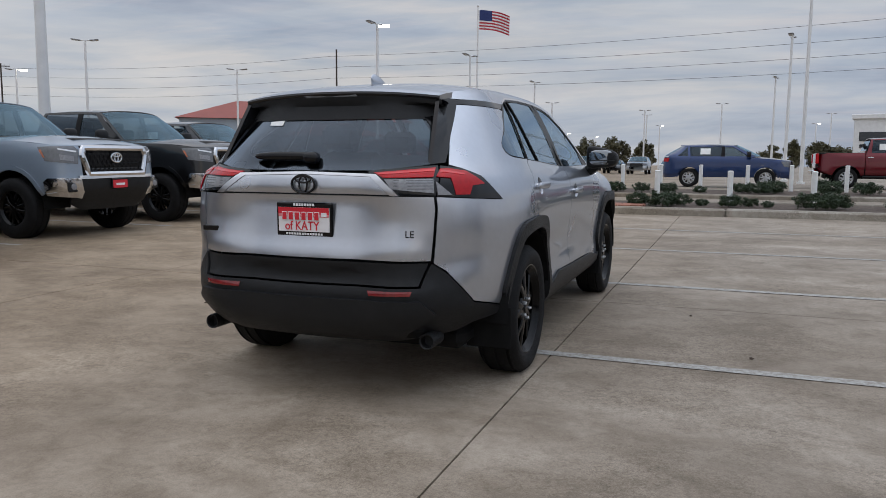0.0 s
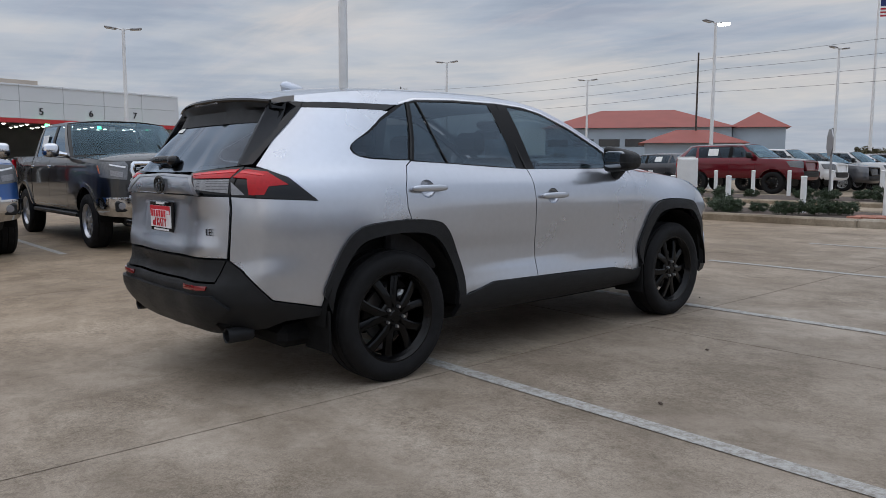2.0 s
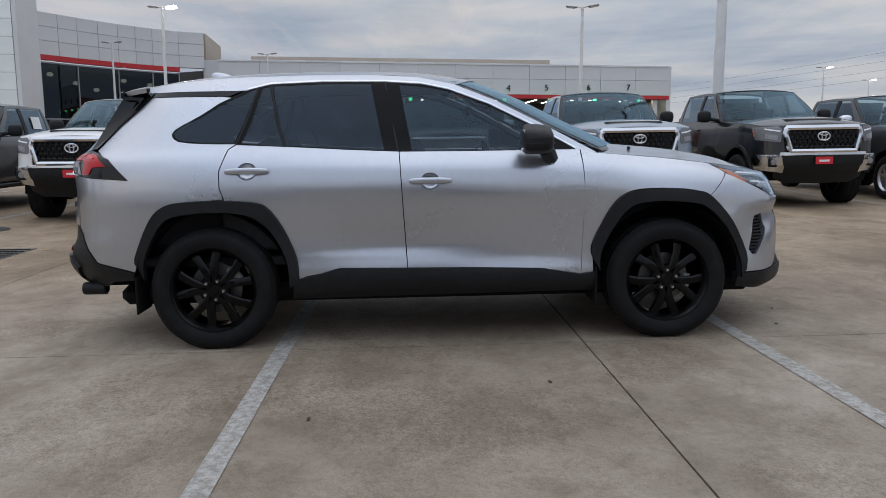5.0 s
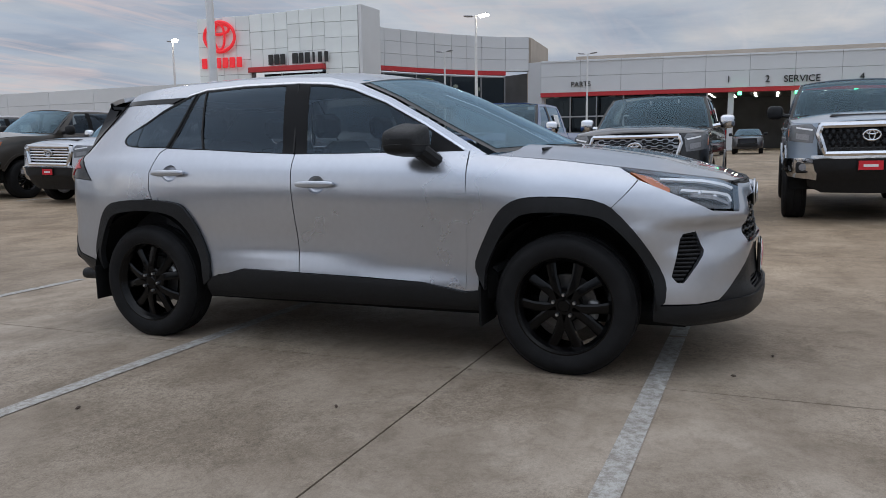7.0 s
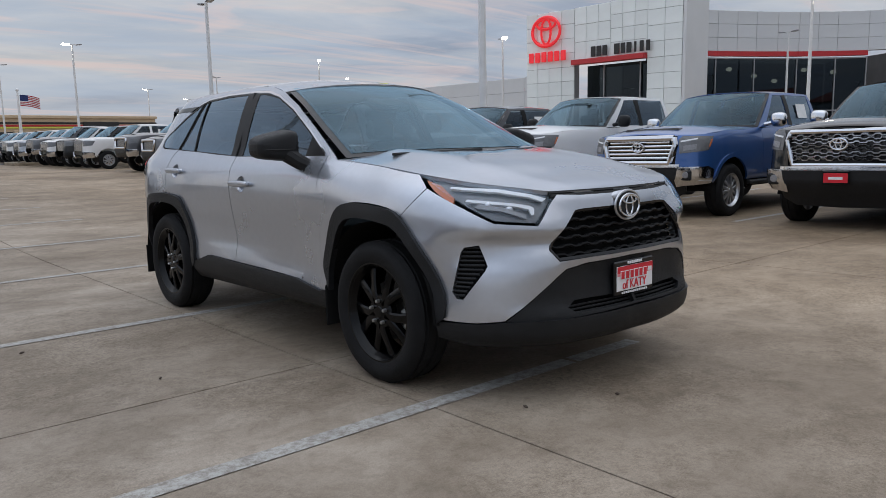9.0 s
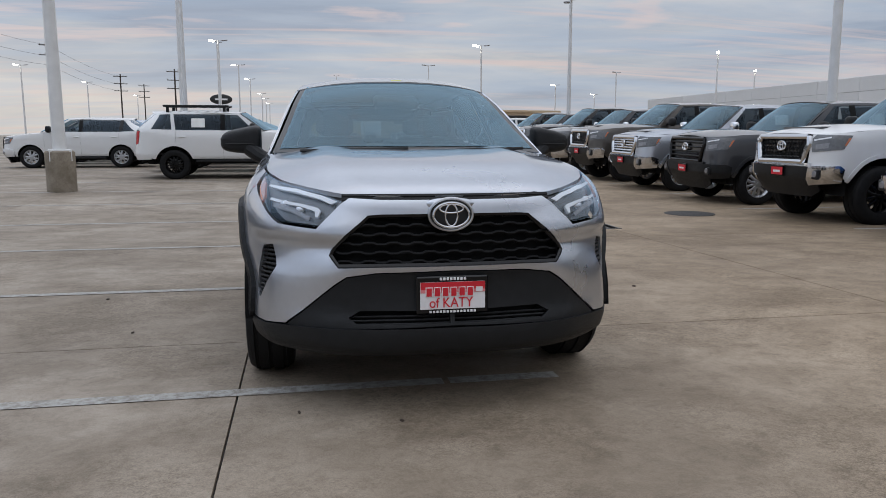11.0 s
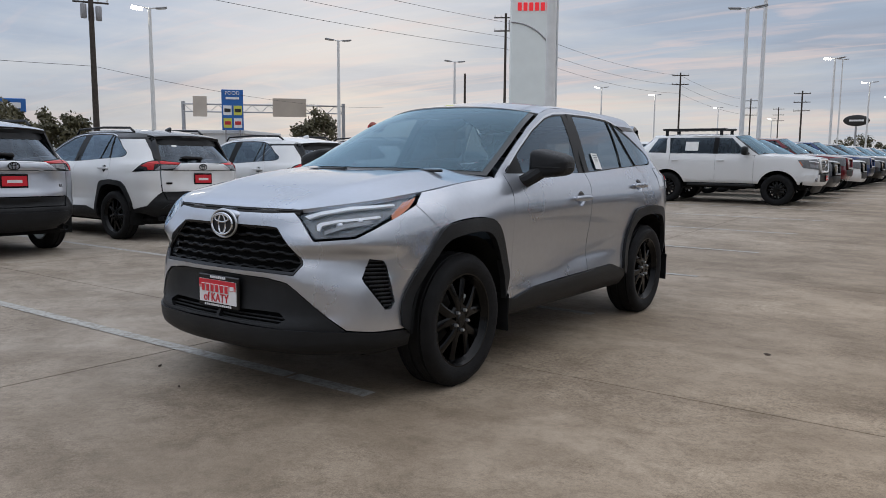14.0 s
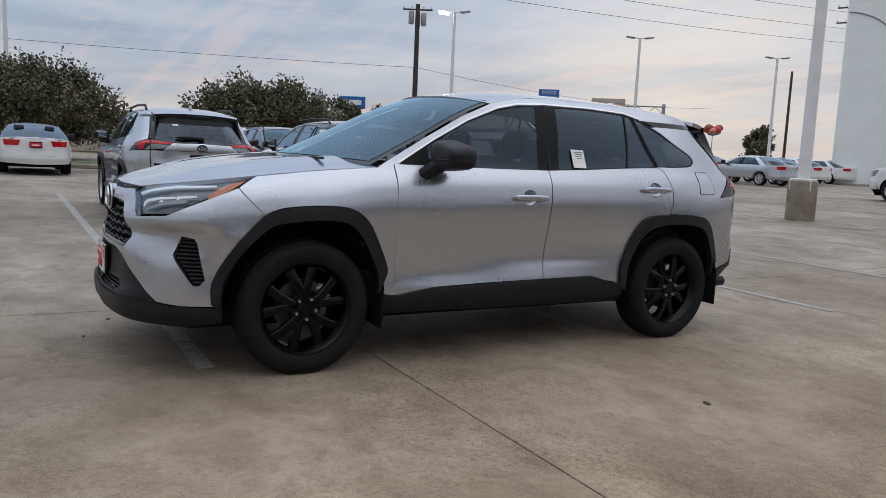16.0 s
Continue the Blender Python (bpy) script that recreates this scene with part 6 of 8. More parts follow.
def wall_run(parent, name, pts, z0, z1, thick, material, pw=0.0, ph=0.0, group=None):
    """A wall along points in plan; with pw, ph it is faced with separate panels."""
    for (xa, ya), (xb, yb) in zip(pts[:-1], pts[1:]):
        d = Vector((xb - xa, yb - ya))
        ln = d.length
        ang = math.degrees(math.atan2(d.y, d.x))
        m = pose(xa, ya, 0, 0, 0, ang)
        w = part(name, Geo().box((ln / 2, -thick / 2 - .03, (z0 + z1) / 2), (ln, thick, z1 - z0), 0.01), PANELGAP if pw else material, parent)
        w.matrix_basis = m
        if pw:
            nx, nz = max(1, round(ln / pw)), max(1, round((z1 - z0) / ph))
            a, b = ln / nx, (z1 - z0) / nz
            me = Geo().box((0, 0, 0), (a - .022, .06, b - .022), .012).mesh("panel", material)
            for i in range(nx):
                for j in range(nz):
                    part("panel", me, None, w).location = (a * (i + .5), 0, z0 + b * (j + .5))
    return w


# service wing: fascia over open bays (plan runs so that its outer side faces the lot)
FAC = [(-65.5, 24.0), (-60.2, -16.0)]
wall_run(bld, "fascia", FAC, 5.05, 7.75, 0.5, PANELG, 3.4, 1.35)
wall_run(bld, "red_trim", [(-65.45, 24.05), (-60.1, -16.0)], 4.70, 5.05, 0.6, REDBAND)
wall_run(bld, "parapet", [(-72, 14), (-69, -15)], 7.0, 8.9, 0.5, TANWALL)
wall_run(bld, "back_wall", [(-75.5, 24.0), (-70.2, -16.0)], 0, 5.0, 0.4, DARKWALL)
wall_run(bld, "side_wall", [(-76, 24.2), (-65.5, 24.2)], 0, 7.7, 0.4, PANELG)
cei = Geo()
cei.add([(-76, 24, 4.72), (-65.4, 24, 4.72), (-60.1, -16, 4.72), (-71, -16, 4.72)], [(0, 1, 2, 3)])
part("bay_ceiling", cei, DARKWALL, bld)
rf_ = Geo().add([(-76, 24, 7.6), (-65.4, 24, 7.6), (-60.1, -16, 7.6), (-71, -16, 7.6)], [(0, 1, 2, 3)])
part("flat_roof", rf_, PANELG, bld)
for q in np.linspace(0.03, 0.97, 9):
    x, y = -65.2 + 5.3 * q, 24 - 40 * q
    part("column", Geo().box((x - .9, y, 2.35), (.45, .45, 4.7), .02), PANELG, bld)
for i, q in enumerate(np.linspace(0.05, 0.66, 15)):
    for dxx in (2, 4, 6, 8):
        x, y = -65.2 + 5.3 * q - dxx, 24 - 40 * q
        part("bay_lamp", Geo().box((x, y, 4.66), (.34, .20, .06), .01), LAMPGLOW, bld)
for q in np.linspace(.08, .6, 6):
    x, y = -65.0 + 5.3 * q, 24 - 40 * q
    part("lane_light", Geo().box((x + .2, y, 4.55), (.15, .3, .25), .02), LAMPGREEN, bld)
# glazed parts counter
for k in range(6):
    y = -2.5 - 2.2 * k
    x = -62.6 + 0.132 * (0 - y) + .2
    part("shop_window", Geo().box((x, y - 1.1, 2.4), (.04, 2.1, 4.4), .005), SHOPGLASS, bld)
    part("mullion", Geo().box((x, y, 2.4), (.12, .10, 4.6), .01), ALU, bld)
part("transom", Geo().box((-61.2, -8.6, 3.0), (.12, 13.6, .12), .01, pose(0, 0, 0, 0, 0, 7.5)), ALU, bld)
# signs
for txt, y, size, z in (("1", -0.9, 1.0, 5.85), ("2", 2.0, 1.0, 5.8), ("SERVICE", 4.5, 1.0, 5.75), ("4", 8.75, 1.0, 5.75), ("5", 12.26, 1.0, 5.8), ("6", 16.2, 1.0, 5.85), ("7", 20.0, 1.0, 5.9), ("PARTS", -12.6, .95, 5.85)):
    me = text_mesh(txt, size * (.62 if txt == "PARTS" else .74), .05)
    me.materials.append(LETTERB)
    o = part("sign_letters", me, None, bld)
    o.matrix_basis = pose(-62.28 - .1325 * y + .05, y, z - .15, 0, 0, 97.5)
# rounded showroom wing
RND = [(-60.2, -16.0), (-60.6, -17.2), (-59.6, -19.0), (-58.0, -20.6), (-55.6, -22.4), (-52.6, -24.2), (-49.6, -25.6), (-46.6, -26.6), (-43.0, -27.0)]
wall_run(bld, "round_wall", RND[1:], 7.0, 9.9, 0.4, PANELG, 1.9, .97)
wall_run(bld, "red_trim", [(x + .08, y + .08) for x, y in RND[2:]], 6.65, 7.0, 0.5, REDBAND)
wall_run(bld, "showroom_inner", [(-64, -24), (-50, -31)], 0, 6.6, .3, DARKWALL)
for (xa, ya), (xb, yb) in zip(RND[2:-1], RND[3:]):
    d = Vector((xb - xa, yb - ya))
    m = pose(xa, ya, 0, 0, 0, math.degrees(math.atan2(d.y, d.x)))
    w = part("shop_window", Geo().box((d.length / 2, -.2, 3.3), (d.length - .08, .04, 6.5), .005), SHOPGLASS, bld)
    w.matrix_basis = m
    for zz in (2.6, 6.5):
        part("transom", Geo().box((d.length / 2, -.15, zz), (d.length, .10, .10), .01), ALU, w)
    part("mullion", Geo().box((0, -.15, 3.3), (.09, .12, 6.5), .01), ALU, w)
for x, y, z in ((-53, -26.5, 5.9), (-55, -25.5, 5.4), (-51, -27.5, 5.6), (-58, -23, 5.8), (-56.5, -24.6, 5.0), (-49, -28.5, 6.0), (-60, -21.6, 5.6)):
    part("pendant_lamp", Geo().blob((x, y, z), (.22, .22, .16), 2.2, 12), LAMPGLOW, bld)
wall_run(bld, "link_wall", [(-70, -18), (-61, -17.1)], 0.0, 9.9, .3, TANWALL)
wall_run(bld, "end_wall", [(-60.2, -15.9), (-60.65, -17.3)], 0.0, 7.7, .4, PANELG)
wall_run(bld, "showroom_inner", [(-61.5, -17.6), (-66.5, -25.0)], 0, 6.9, .3, DARKWALL)
# entrance portal of white glass panels, gently curved, its top edge rising
PORT = [(-40.3, -22.7), (-40.05, -25.1), (-40.0, -28.0), (-39.9, -31.0), (-39.5, -33.0), (-39.2, -34.9)]
for n, ((xa, ya), (xb, yb)) in enumerate(zip(PORT[:-1], PORT[1:])):
    d = Vector((xb - xa, yb - ya))
    ln, m = d.length, pose(xa, ya, 0, 0, 0, math.degrees(math.atan2(d.y, d.x)))
    top = 10.0 - .05 * n
    low = 6.35 if n in (1, 2) else 0.0
    w = part("portal_wall", Geo().box((ln / 2, -.45, (low + top) / 2), (ln, .7, top - low), .02), PANELGAP, bld)
    w.matrix_basis = m
    nz, nx = max(1, round((top - low) / 1.02)), max(1, round(ln / 1.02))
    me = Geo().box((0, 0, 0), (ln / nx - .02, .08, (top - low) / nz - .02), .012).mesh("panel", PANELW)
    for i in range(nx):
        for j in range(nz):
            part("panel", me, None, w).location = (ln / nx * (i + .5), -.06, low + (top - low) / nz * (j + .5))
    if n in (1, 2):
        part("red_trim", Geo().box((ln / 2, .1, 6.15), (ln, .6, .34), .02), REDBAND, w)
        part("shop_window", Geo().box((ln / 2, -1.6, 3.0), (ln, .05, 6.0), .005), SHOPGLASS, w)
        part("mullion", Geo().box((ln / 2, -1.5, 3.0), (.1, .12, 6.0), .01), ALU, w)
        part("lobby_wall", Geo().box((ln / 2, -6, 3.0), (ln, .3, 6.4), .01), DARKWALL, w)
part("portal_end", Geo().box((-41.6, -22.55, 5.0), (2.6, .25, 10.0), .02), PANELG, bld)
lg = part("sign_emblem", emblem(1.2, .7), REDSIGN, bld, "red oval sign emblem")
lg.matrix_basis = pose(-39.3, -33.1, 8.48, 0, 0, -82) @ Matrix.Diagonal((.98, 1, 1.22, 1))
for k in range(6):
    part("letter_bar", Geo().box((0, 0, 0), (.38, .12, .70), .03), REDSIGN, bld).matrix_basis = pose(-39.2 - .05 * k, -34.42 + .56 * k, 6.72, 0, 0, -82)
for k, w_ in enumerate((.36, .36, .36, 0, .42, .30, .36, .16, .28, .28)):
    if w_:
        part("letter_bar", Geo().box((0, 0, 0), (w_, .08, .68), .02), LETTERB, bld).matrix_basis = pose(-39.85, -29.3 + .49 * k, 6.78, 0, 0, -88)
# body shop wing beyond the portal
wall_run(bld, "shop_wall", [(-45.5, -35.5), (-46.5, -64), (-47.6, -96)], 0.0, 6.05, .4, PANELG, 5.3, 1.21)
wall_run(bld, "red_trim", [(-45.3, -35.5), (-46.2, -50)], 4.9, 5.2, .4, REDBAND)

# ---- brand pylon ----
py = thing("sign_pylon", pose(22.2, -41.2, 0.1, 0, 0, 33), "tall white sign pylon with a grey arc and red letters", "sign")
part("body", Geo().box((0, 0, 6.8), (3.1, .8, 13.6), .12), PANELW, py)
part("side_fin", Geo().box((-1.58, 0, 6.8), (.10, .86, 13.4), .03), PANELG, py)
arc = Geo().tube([(1.55 - 3.05 * math.sin(a) , .42, 6.9 + 3.1 * math.cos(a)) for a in np.linspace(.02, 1.45, 14)], .05, 6)
part("arc", arc, ALU, py)
for k in range(6):
    part("letter_bar", Geo().box((-.95 + .38 * k, .43, 11.0), (.26, .08, .52), .02), REDSIGN, py)
part("sign_emblem", emblem(.95, .7), REDSIGN, py).matrix_basis = pose(0, .45, 12.4)

# ---- other vehicles: one parametric builder for pickups, tall SUVs and saloons ----
def superell(phi, w, l, n):
    return 1.0 / ((abs(math.cos(phi)) / w) ** n + (abs(math.sin(phi)) / l) ** n) ** (1.0 / n)


def build_vehicle(name, label, category, sp, paint, rimmat, style="five"):
    """sp: sizes in metres. ya, yb axles; yf, yr ends; W half width; zs sill, zb belt, zh nose, zc cowl, zr roof, yc cowl, y1 and y2 roof ends,
    y3 foot of the rear glass, R tyre; bed: an open load bed behind the cab; deck: height of a boot lid."""
    v = thing(name, Matrix(), label, category)
    W, ya, yb, yf, yr = sp["W"], sp["ya"], sp["yb"], sp["yf"], sp["yr"]
    zs, zb, zh, zc, zr, yc, y1, y2, y3, R = (sp[k] for k in ("zs", "zb", "zh", "zc", "zr", "yc", "y1", "y2", "y3", "R"))
    bed, deck, n, clad = sp.get("bed"), sp.get("deck"), sp.get("n", 4.5), sp.get("clad")
    tum = sp.get("tum", 0.24)
    side = [(zs - .25, .78), (zs, .93), (zs + .10, .985), (zs + .35, 1.0), (zb - .22, .995), (zb - .08, .975), (zb, .945), ((zb + zr) / 2, .945 - tum * .42), (zr - .05, .945 - tum * .92), (zr + .03, .945 - tum * 1.2)]
    front = [(zs - .25, .80), (zs, .93), (zs + .12, .995), (zs + .25, 1.0), (zh - .25, .985), (zh - .08, .965), (zh, .94), (zh + .08, .88), (zr - .05, .60), (zr + .03, .55)]
    if bed or deck:
        zd = sp.get("zd", zb)
        rear = [(zs - .25, .85), (zs, .96), (zs + .15, 1.0), (zd - .3, .98), (zd - .05, .97), (zd, .96), (zd + .1, .93), (zr - .05, .8), (zr + .03, .75)]
    else:
        q = (yb - y2) / (yb - yr)
        rear = [(zs - .25, .85), (zs, .96), (zs + .15, 1.0), (zb - .25, .975), (zb - .03, .965), (zb + .03, .94), ((zb + zr) / 2, (.94 + q) / 2), (zr - .05, q), (zr + .03, q - .05)]
    zs_all = sorted({round(z, 3) for pr in (side, front, rear) for z, _ in pr})
    st = [(s, [(z, r * W) for z, r in side]) for s in (yb, (ya + yb) / 2, ya)]
    for end, pr, L, c0 in ((1, front, yf - ya, ya), (-1, rear, yb - yr, yb)):
        for ph in (.22, .42, .6, .78, .95, 1.12, 1.3, 1.45, H90):
            k = min(1.0, ph / 0.9)
            k = k * k * (3 - 2 * k)
            base = superell(ph, W, L, n)
            st.append((c0 + end * ph, [(z, base * ((1 - k) * float(np.interp(z, *zip(*side))) + k * float(np.interp(z, *zip(*pr))))) for z in zs_all]))
    S = Shell(st, ya, yb, zs - .25, zr + .03)
    P, g = S.poly, 0.003

    def s_(*pts):
        return P(*[("s", y, z) for y, z in pts])
    ar = R + sp.get("ar", .075)

    def arc(yc_, lo):
        return [(yc_ + ar * math.cos(a), R + ar * math.sin(a)) for a in np.linspace(math.pi - lo, lo, 9)]
    lo = math.asin(max(-.9, min(.9, (zs + .03 - R) / ar)))
    fa, ra = arc(ya, lo), arc(yb, lo)
    zd = sp.get("zd", zb)
    hood = [(yc, zc - .02), ((yc + ya) / 2, zc - .05), (ya + .2, (zc + zh) / 2), (yf - .30, zh + .01)]
    ym = sp.get("yd", (y1 + y3) / 2 - .15)            # between the doors
    yq = y3 + .12 if bed else max(y3 + .12, yb + .05)  # end of the rear door
    fz = zs + .03
    wing = s_(*reversed(fa)) + s_((yc - .12, fz), (yc - .10, zb - .02), *hood) + P(("f", W * .62, zh), ("f", W * .62, zs + .30), ("f", W * .75, zs + .22), ("s", ya + ar + .06, fz + .06))
    both("front_wing", sheet(S, wing, gap=g, step=.08), paint, v)
    d1 = both("front_door", sheet(S, s_((yc - .12, fz), (ym, fz), (ym, zb + .0), (yc - .10, zb - .02)), gap=g, step=.08), paint, v)
    if bed:
        rd = s_((ym, fz), (y3, fz), (y3, zb), (ym, zb))
        bs = s_((y3 - .03, fz), *ra[::-1], (yb - ar - .05, fz), (yr + .10, zs + .25), (yr + .06, zd), (y3 - .03, zd))
    else:
        cut = [(y, z) for y, z in ra if y > yq]
        rd = s_((ym, fz), *([(ra[-1][0] + .02, fz)] if ra[-1][0] > yq else [(yq, fz)]), *cut[::-1], (yq, R + ar if cut else fz), (yq, zb + .01), (ym, zb))
        keep_ = [(y, z) for y, z in ra if y <= yq]
        bs = s_((yq, R + ar), *keep_[::-1], (yb - ar - .04, fz)) + P(("s", yr + .25, zs + .16), ("r", W * .55, zs + .20), ("r", W * .60, (zd if deck else zb) - .05)) + (s_((yr + .22, zd), (y3 + .05, zb + .01)) if deck else P(("s", y3 + .1, zb + .03)) + s_((y3 + .30, zb + .02))) + s_((yq, zb + .01))
    d2 = both("rear_door", sheet(S, rd, gap=g, step=.08), paint, v)
    both("bed_side" if bed else "quarter_panel", sheet(S, bs, gap=g, step=.08), paint, v)
    # greenhouse sides
    zt = zr - .07
    house = [(yc - .02, zb - .01), (y1, zt), ((y1 + y2) / 2, zt + .02), (y2, zt), (y3 if not bed else y3 + .02, zb + .0)]
    i = .07
    panes = [[(yc - .28, zb + .02), (ym + .05, zb + .02), (ym + .05, zt - .03), (y1 - .05, zt - .035)], [(ym - .06, zb + .02), ((y3 + .18) if bed else max(yq, y3 + .4), zb + .02), ((y2 + .06) if bed else max(yq - .05, y2 + .15), zt - .03), (ym - .06, zt - .025)]]
    if not bed and not deck and y3 + .3 < yq - .25:
        panes.append([(yq - .10, zb + .03), (y3 + .32, zb + .04), (y2 + .22, zt - .04), (yq - .13, zt - .03)])
    both("cab_side", sheet(S, s_(*house), holes=[s_(*p) for p in panes], thick=.02, step=.1), paint if sp.get("pillar") is None else sp["pillar"], v)
    both("door_pillar", sheet(S, s_((ym + .055, zb + .015), (ym - .065, zb + .015), (ym - .065, zt - .022), (ym + .055, zt - .028)), off=.003, thick=.004, step=.15), PILLARBLACK, v)
    if len(panes) == 3 and not sp.get("tall_lamp"):
        both("rear_door_pillar", sheet(S, s_((yq + .005, zb + .018), (yq - .105, zb + .028), (yq - .135, zt - .028), (yq - .045, zt - .028)), off=.003, thick=.004, step=.15), GLOSSBLACK, v)
    for k, p in enumerate(panes):
        both("side_glass", sheet(S, s_(*p), off=-.006, thick=0, step=.15), GLASS_F if k == 0 else GLASS_T, v)
    # top surfaces
    def edge_(pts, dx=0.0):
        return [tuple(S.at(S.side(y, z), z) - np.array([dx, 0, 0])) for y, z in pts]
    he = edge_(hood) + [tuple(S.at(S.front(x * W, zh), zh)) for x in (.55, .3, .02)]
    dome = sp.get("dome", .05)
    full = [(0, -1), (.25, -1), (.5, -1), (.75, -1), (1, -1), (1, 0), (1, 1), (.75, 1), (.5, 1), (.25, 1), (0, 1), (0, .5), (0, 0), (0, -.5)]
    hoodT = Top(he, (.16, .08, .03, 0, 0), (.04, dome, dome * .75, .015, .0))
    bonnet = part("bonnet", sheet(hoodT, full, step=.1, thick=.02), paint, v)
    if sp.get("scoop"):
        sc = Geo().box((0, yf - .42, zh + dome * .5 + .035), (.95, .20, .06), .025)
        part("bonnet_scoop", sc, GLOSSBLACK, bonnet)
    we = edge_([(yc - .02, zb), ((yc + y1) / 2, (zb + zt) / 2 + .015), (y1, zt)])
    wsT = Top(we, (.20, .16, .12), (.03, .03, .04))
    part("windscreen", sheet(wsT, [(.05, -.95), (.5, -.95), (.95, -.94), (.96, 0), (.95, .94), (.5, .95), (.05, .95), (.04, 0)], step=.15, thick=.005), GLASS_W, v)
    part("windscreen_frame", sheet(wsT, [(0, -1), (.5, -1), (1, -1), (1, 0), (1, 1), (.5, 1), (0, 1), (0, 0)], holes=[[(.07, -.93), (.5, -.93), (.92, -.92), (.93, 0), (.92, .92), (.5, .93), (.07, .93), (.06, 0)]], step=.2, thick=0, off=-.004), GLOSSBLACK, v)
    re_ = edge_([(y1, zt), ((y1 + y2) / 2, zt + .02), (y2, zt)])
    part("roof", sheet(Top(re_, (.12, .02, 0 if bed else -.06), (.05, .06, .05)), full, step=.15, thick=.02), sp.get("roofpaint", paint), v)
    if bed:
        xb = float(S.at(y3, zd)[0])
        wc = Geo().box((0, y3 - .01, (zd + zb) / 2 - .25), (xb * 2 - .04, .05, .7), .01)
        part("cab_back", wc, paint, v)
        part("rear_glass", Geo().box((0, (y2 + y3) / 2, (zb + zt) / 2), (xb * 1.55, .03, zt - zb - .06), .01, pose(0, 0, 0, math.degrees(math.atan2(y3 - y2, zt - zb)))), GLASS_T, v)
        part("bed_floor", Geo().box((0, (y3 + yr) / 2, zs + .35), (xb * 1.9, y3 - yr - .2, .06), .01), PLASTIC, v)
        for sg in (-1, 1):
            part("bed_rail", Geo().box((sg * (xb - .05), (y3 + yr) / 2 + .04, zd - .02), (.10, y3 - yr - .12, .06), .015), PLASTIC, v)
            part("bed_wall", Geo().box((sg * (xb - .13), (y3 + yr) / 2, zd - .27), (.04, y3 - yr - .1, .5), .01), PLASTIC, v)
        part("tailgate", Geo().box((0, yr + .07, zd - .30), (W * 1.5, .07, .58), .025), paint, v)
        part("rear_bumper", Geo().box((0, yr - .0, zs + .12), (W * 1.8, .20, .20), .05), CHROME, v)
        for sg in (-1, 1):
            part("tail_lamp", Geo().box((sg * W * .86, yr + .07, zd - .22), (W * .2, .12, .40), .03), REDLENS, v)
    elif deck:
        ge = edge_([(y2, zt), ((y2 + y3) / 2, (zt + zb) / 2 + .03), (y3, zb + .02)])
        part("rear_glass", sheet(Top(ge, (-.06, -.12, -.16), (.05, .04, .02)), full, step=.15, thick=.01), GLASS_T, v)
        de = edge_([(y3, zb + .01), ((y3 + yr) / 2, (zb + zd) / 2), (yr + .22, zd)]) + [tuple(S.at(S.rear(x * W, zd), zd)) for x in (.5, .02)]
        part("boot_lid", sheet(Top(de, (-.16, -.08, -.02, 0), (.03, .03, .02, 0)), full, step=.12, thick=.02), paint, v)
    else:
        gl = P(("r", 0, zb + .03), ("r", W * .66, zb + .04), ("r", W * .56, zt - .02), ("r", 0, zt - .0))
        both("rear_glass", sheet(S, gl, step=.1, thick=.004), GLASS_T, v)
        pl = P(("s", y3 + .14, zb + .03), ("r", W * .67, zb + .03), ("r", W * .57, zt - .01), ("s", y2 + .05, zt), ("s", y2 + .2, zt))
        both("rear_pillar", sheet(S, pl, off=.002, step=.1), paint, v)
    # rear face
    if not bed:
        zt2 = zd if deck else zb + .02
        face = P(("r", 0, zs + .22), ("r", W * .56, zs + .22), ("r", W * .61, zt2 - .04), ("r", W * .5, zt2), ("r", 0, zt2))
        both("tailgate", sheet(S, face, gap=g, step=.08), paint, v)
        both("rear_bumper", sheet(S, P(("r", 0, zs - .02), ("r", W * .6, zs), ("s", yb - ar - .08, zs + .02), ("s", yb - ar - .05, zs + .15), ("s", yr + .22, zs + .17), ("r", W * .6, zs + .22), ("r", 0, zs + .22)), off=.015, step=.08), PLASTIC if clad else paint, v)
        tz = zt2 - .06
        lamp = P(("r", W * .45, tz - .15), ("s", yr + .26, tz - .15), ("s", yr + .30, tz + .0), ("r", W * .40, tz + .0)) if not sp.get("tall_lamp") else P(("r", W * .70, tz - .32), ("s", yr + .14, tz - .30), ("s", yr + .20, tz + .03), ("r", W * .72, tz + .03))
        both("tail_lamp", sheet(S, lamp, off=.012, step=.08), REDLENS, v)
        plate_parts(v, pose(0, yr - .018, zs + .52 if deck else zs + .62, 0, 0, 180), rich=False, red=True)
    # front face
    gr = sp.get("grille", "dark")
    gz0, gz1, gw = zs + .33, zh - .035, W * sp.get("gw", .56)
    both("grille_panel", sheet(S, P(("f", 0, gz0), ("f", W * .64, gz0), ("f", W * .66, zh), ("f", 0, zh)), off=-.02, step=.1), GLOSSBLACK if gr != "painted" else paint, v)

    def fy(x, z):
        return float(S.at(S.front(abs(x), z), z)[1])
    ring = [(-gw * .95, gz1), (gw * .95, gz1), (gw, gz1 - .10), (gw * .86, gz0), (-gw * .86, gz0), (-gw, gz1 - .10)]
    dense = []
    for a, b in zip(ring, ring[1:] + ring[:1]):
        dense += [(a[0] + (b[0] - a[0]) * t, a[1] + (b[1] - a[1]) * t) for t in np.linspace(0, 1, 7)[:-1]]
    dense.append(dense[0])
    fmat = {"mesh": CHROME, "bars": CHROME, "wide": CHROME, "dark": GLOSSBLACK, "painted": paint}[gr]
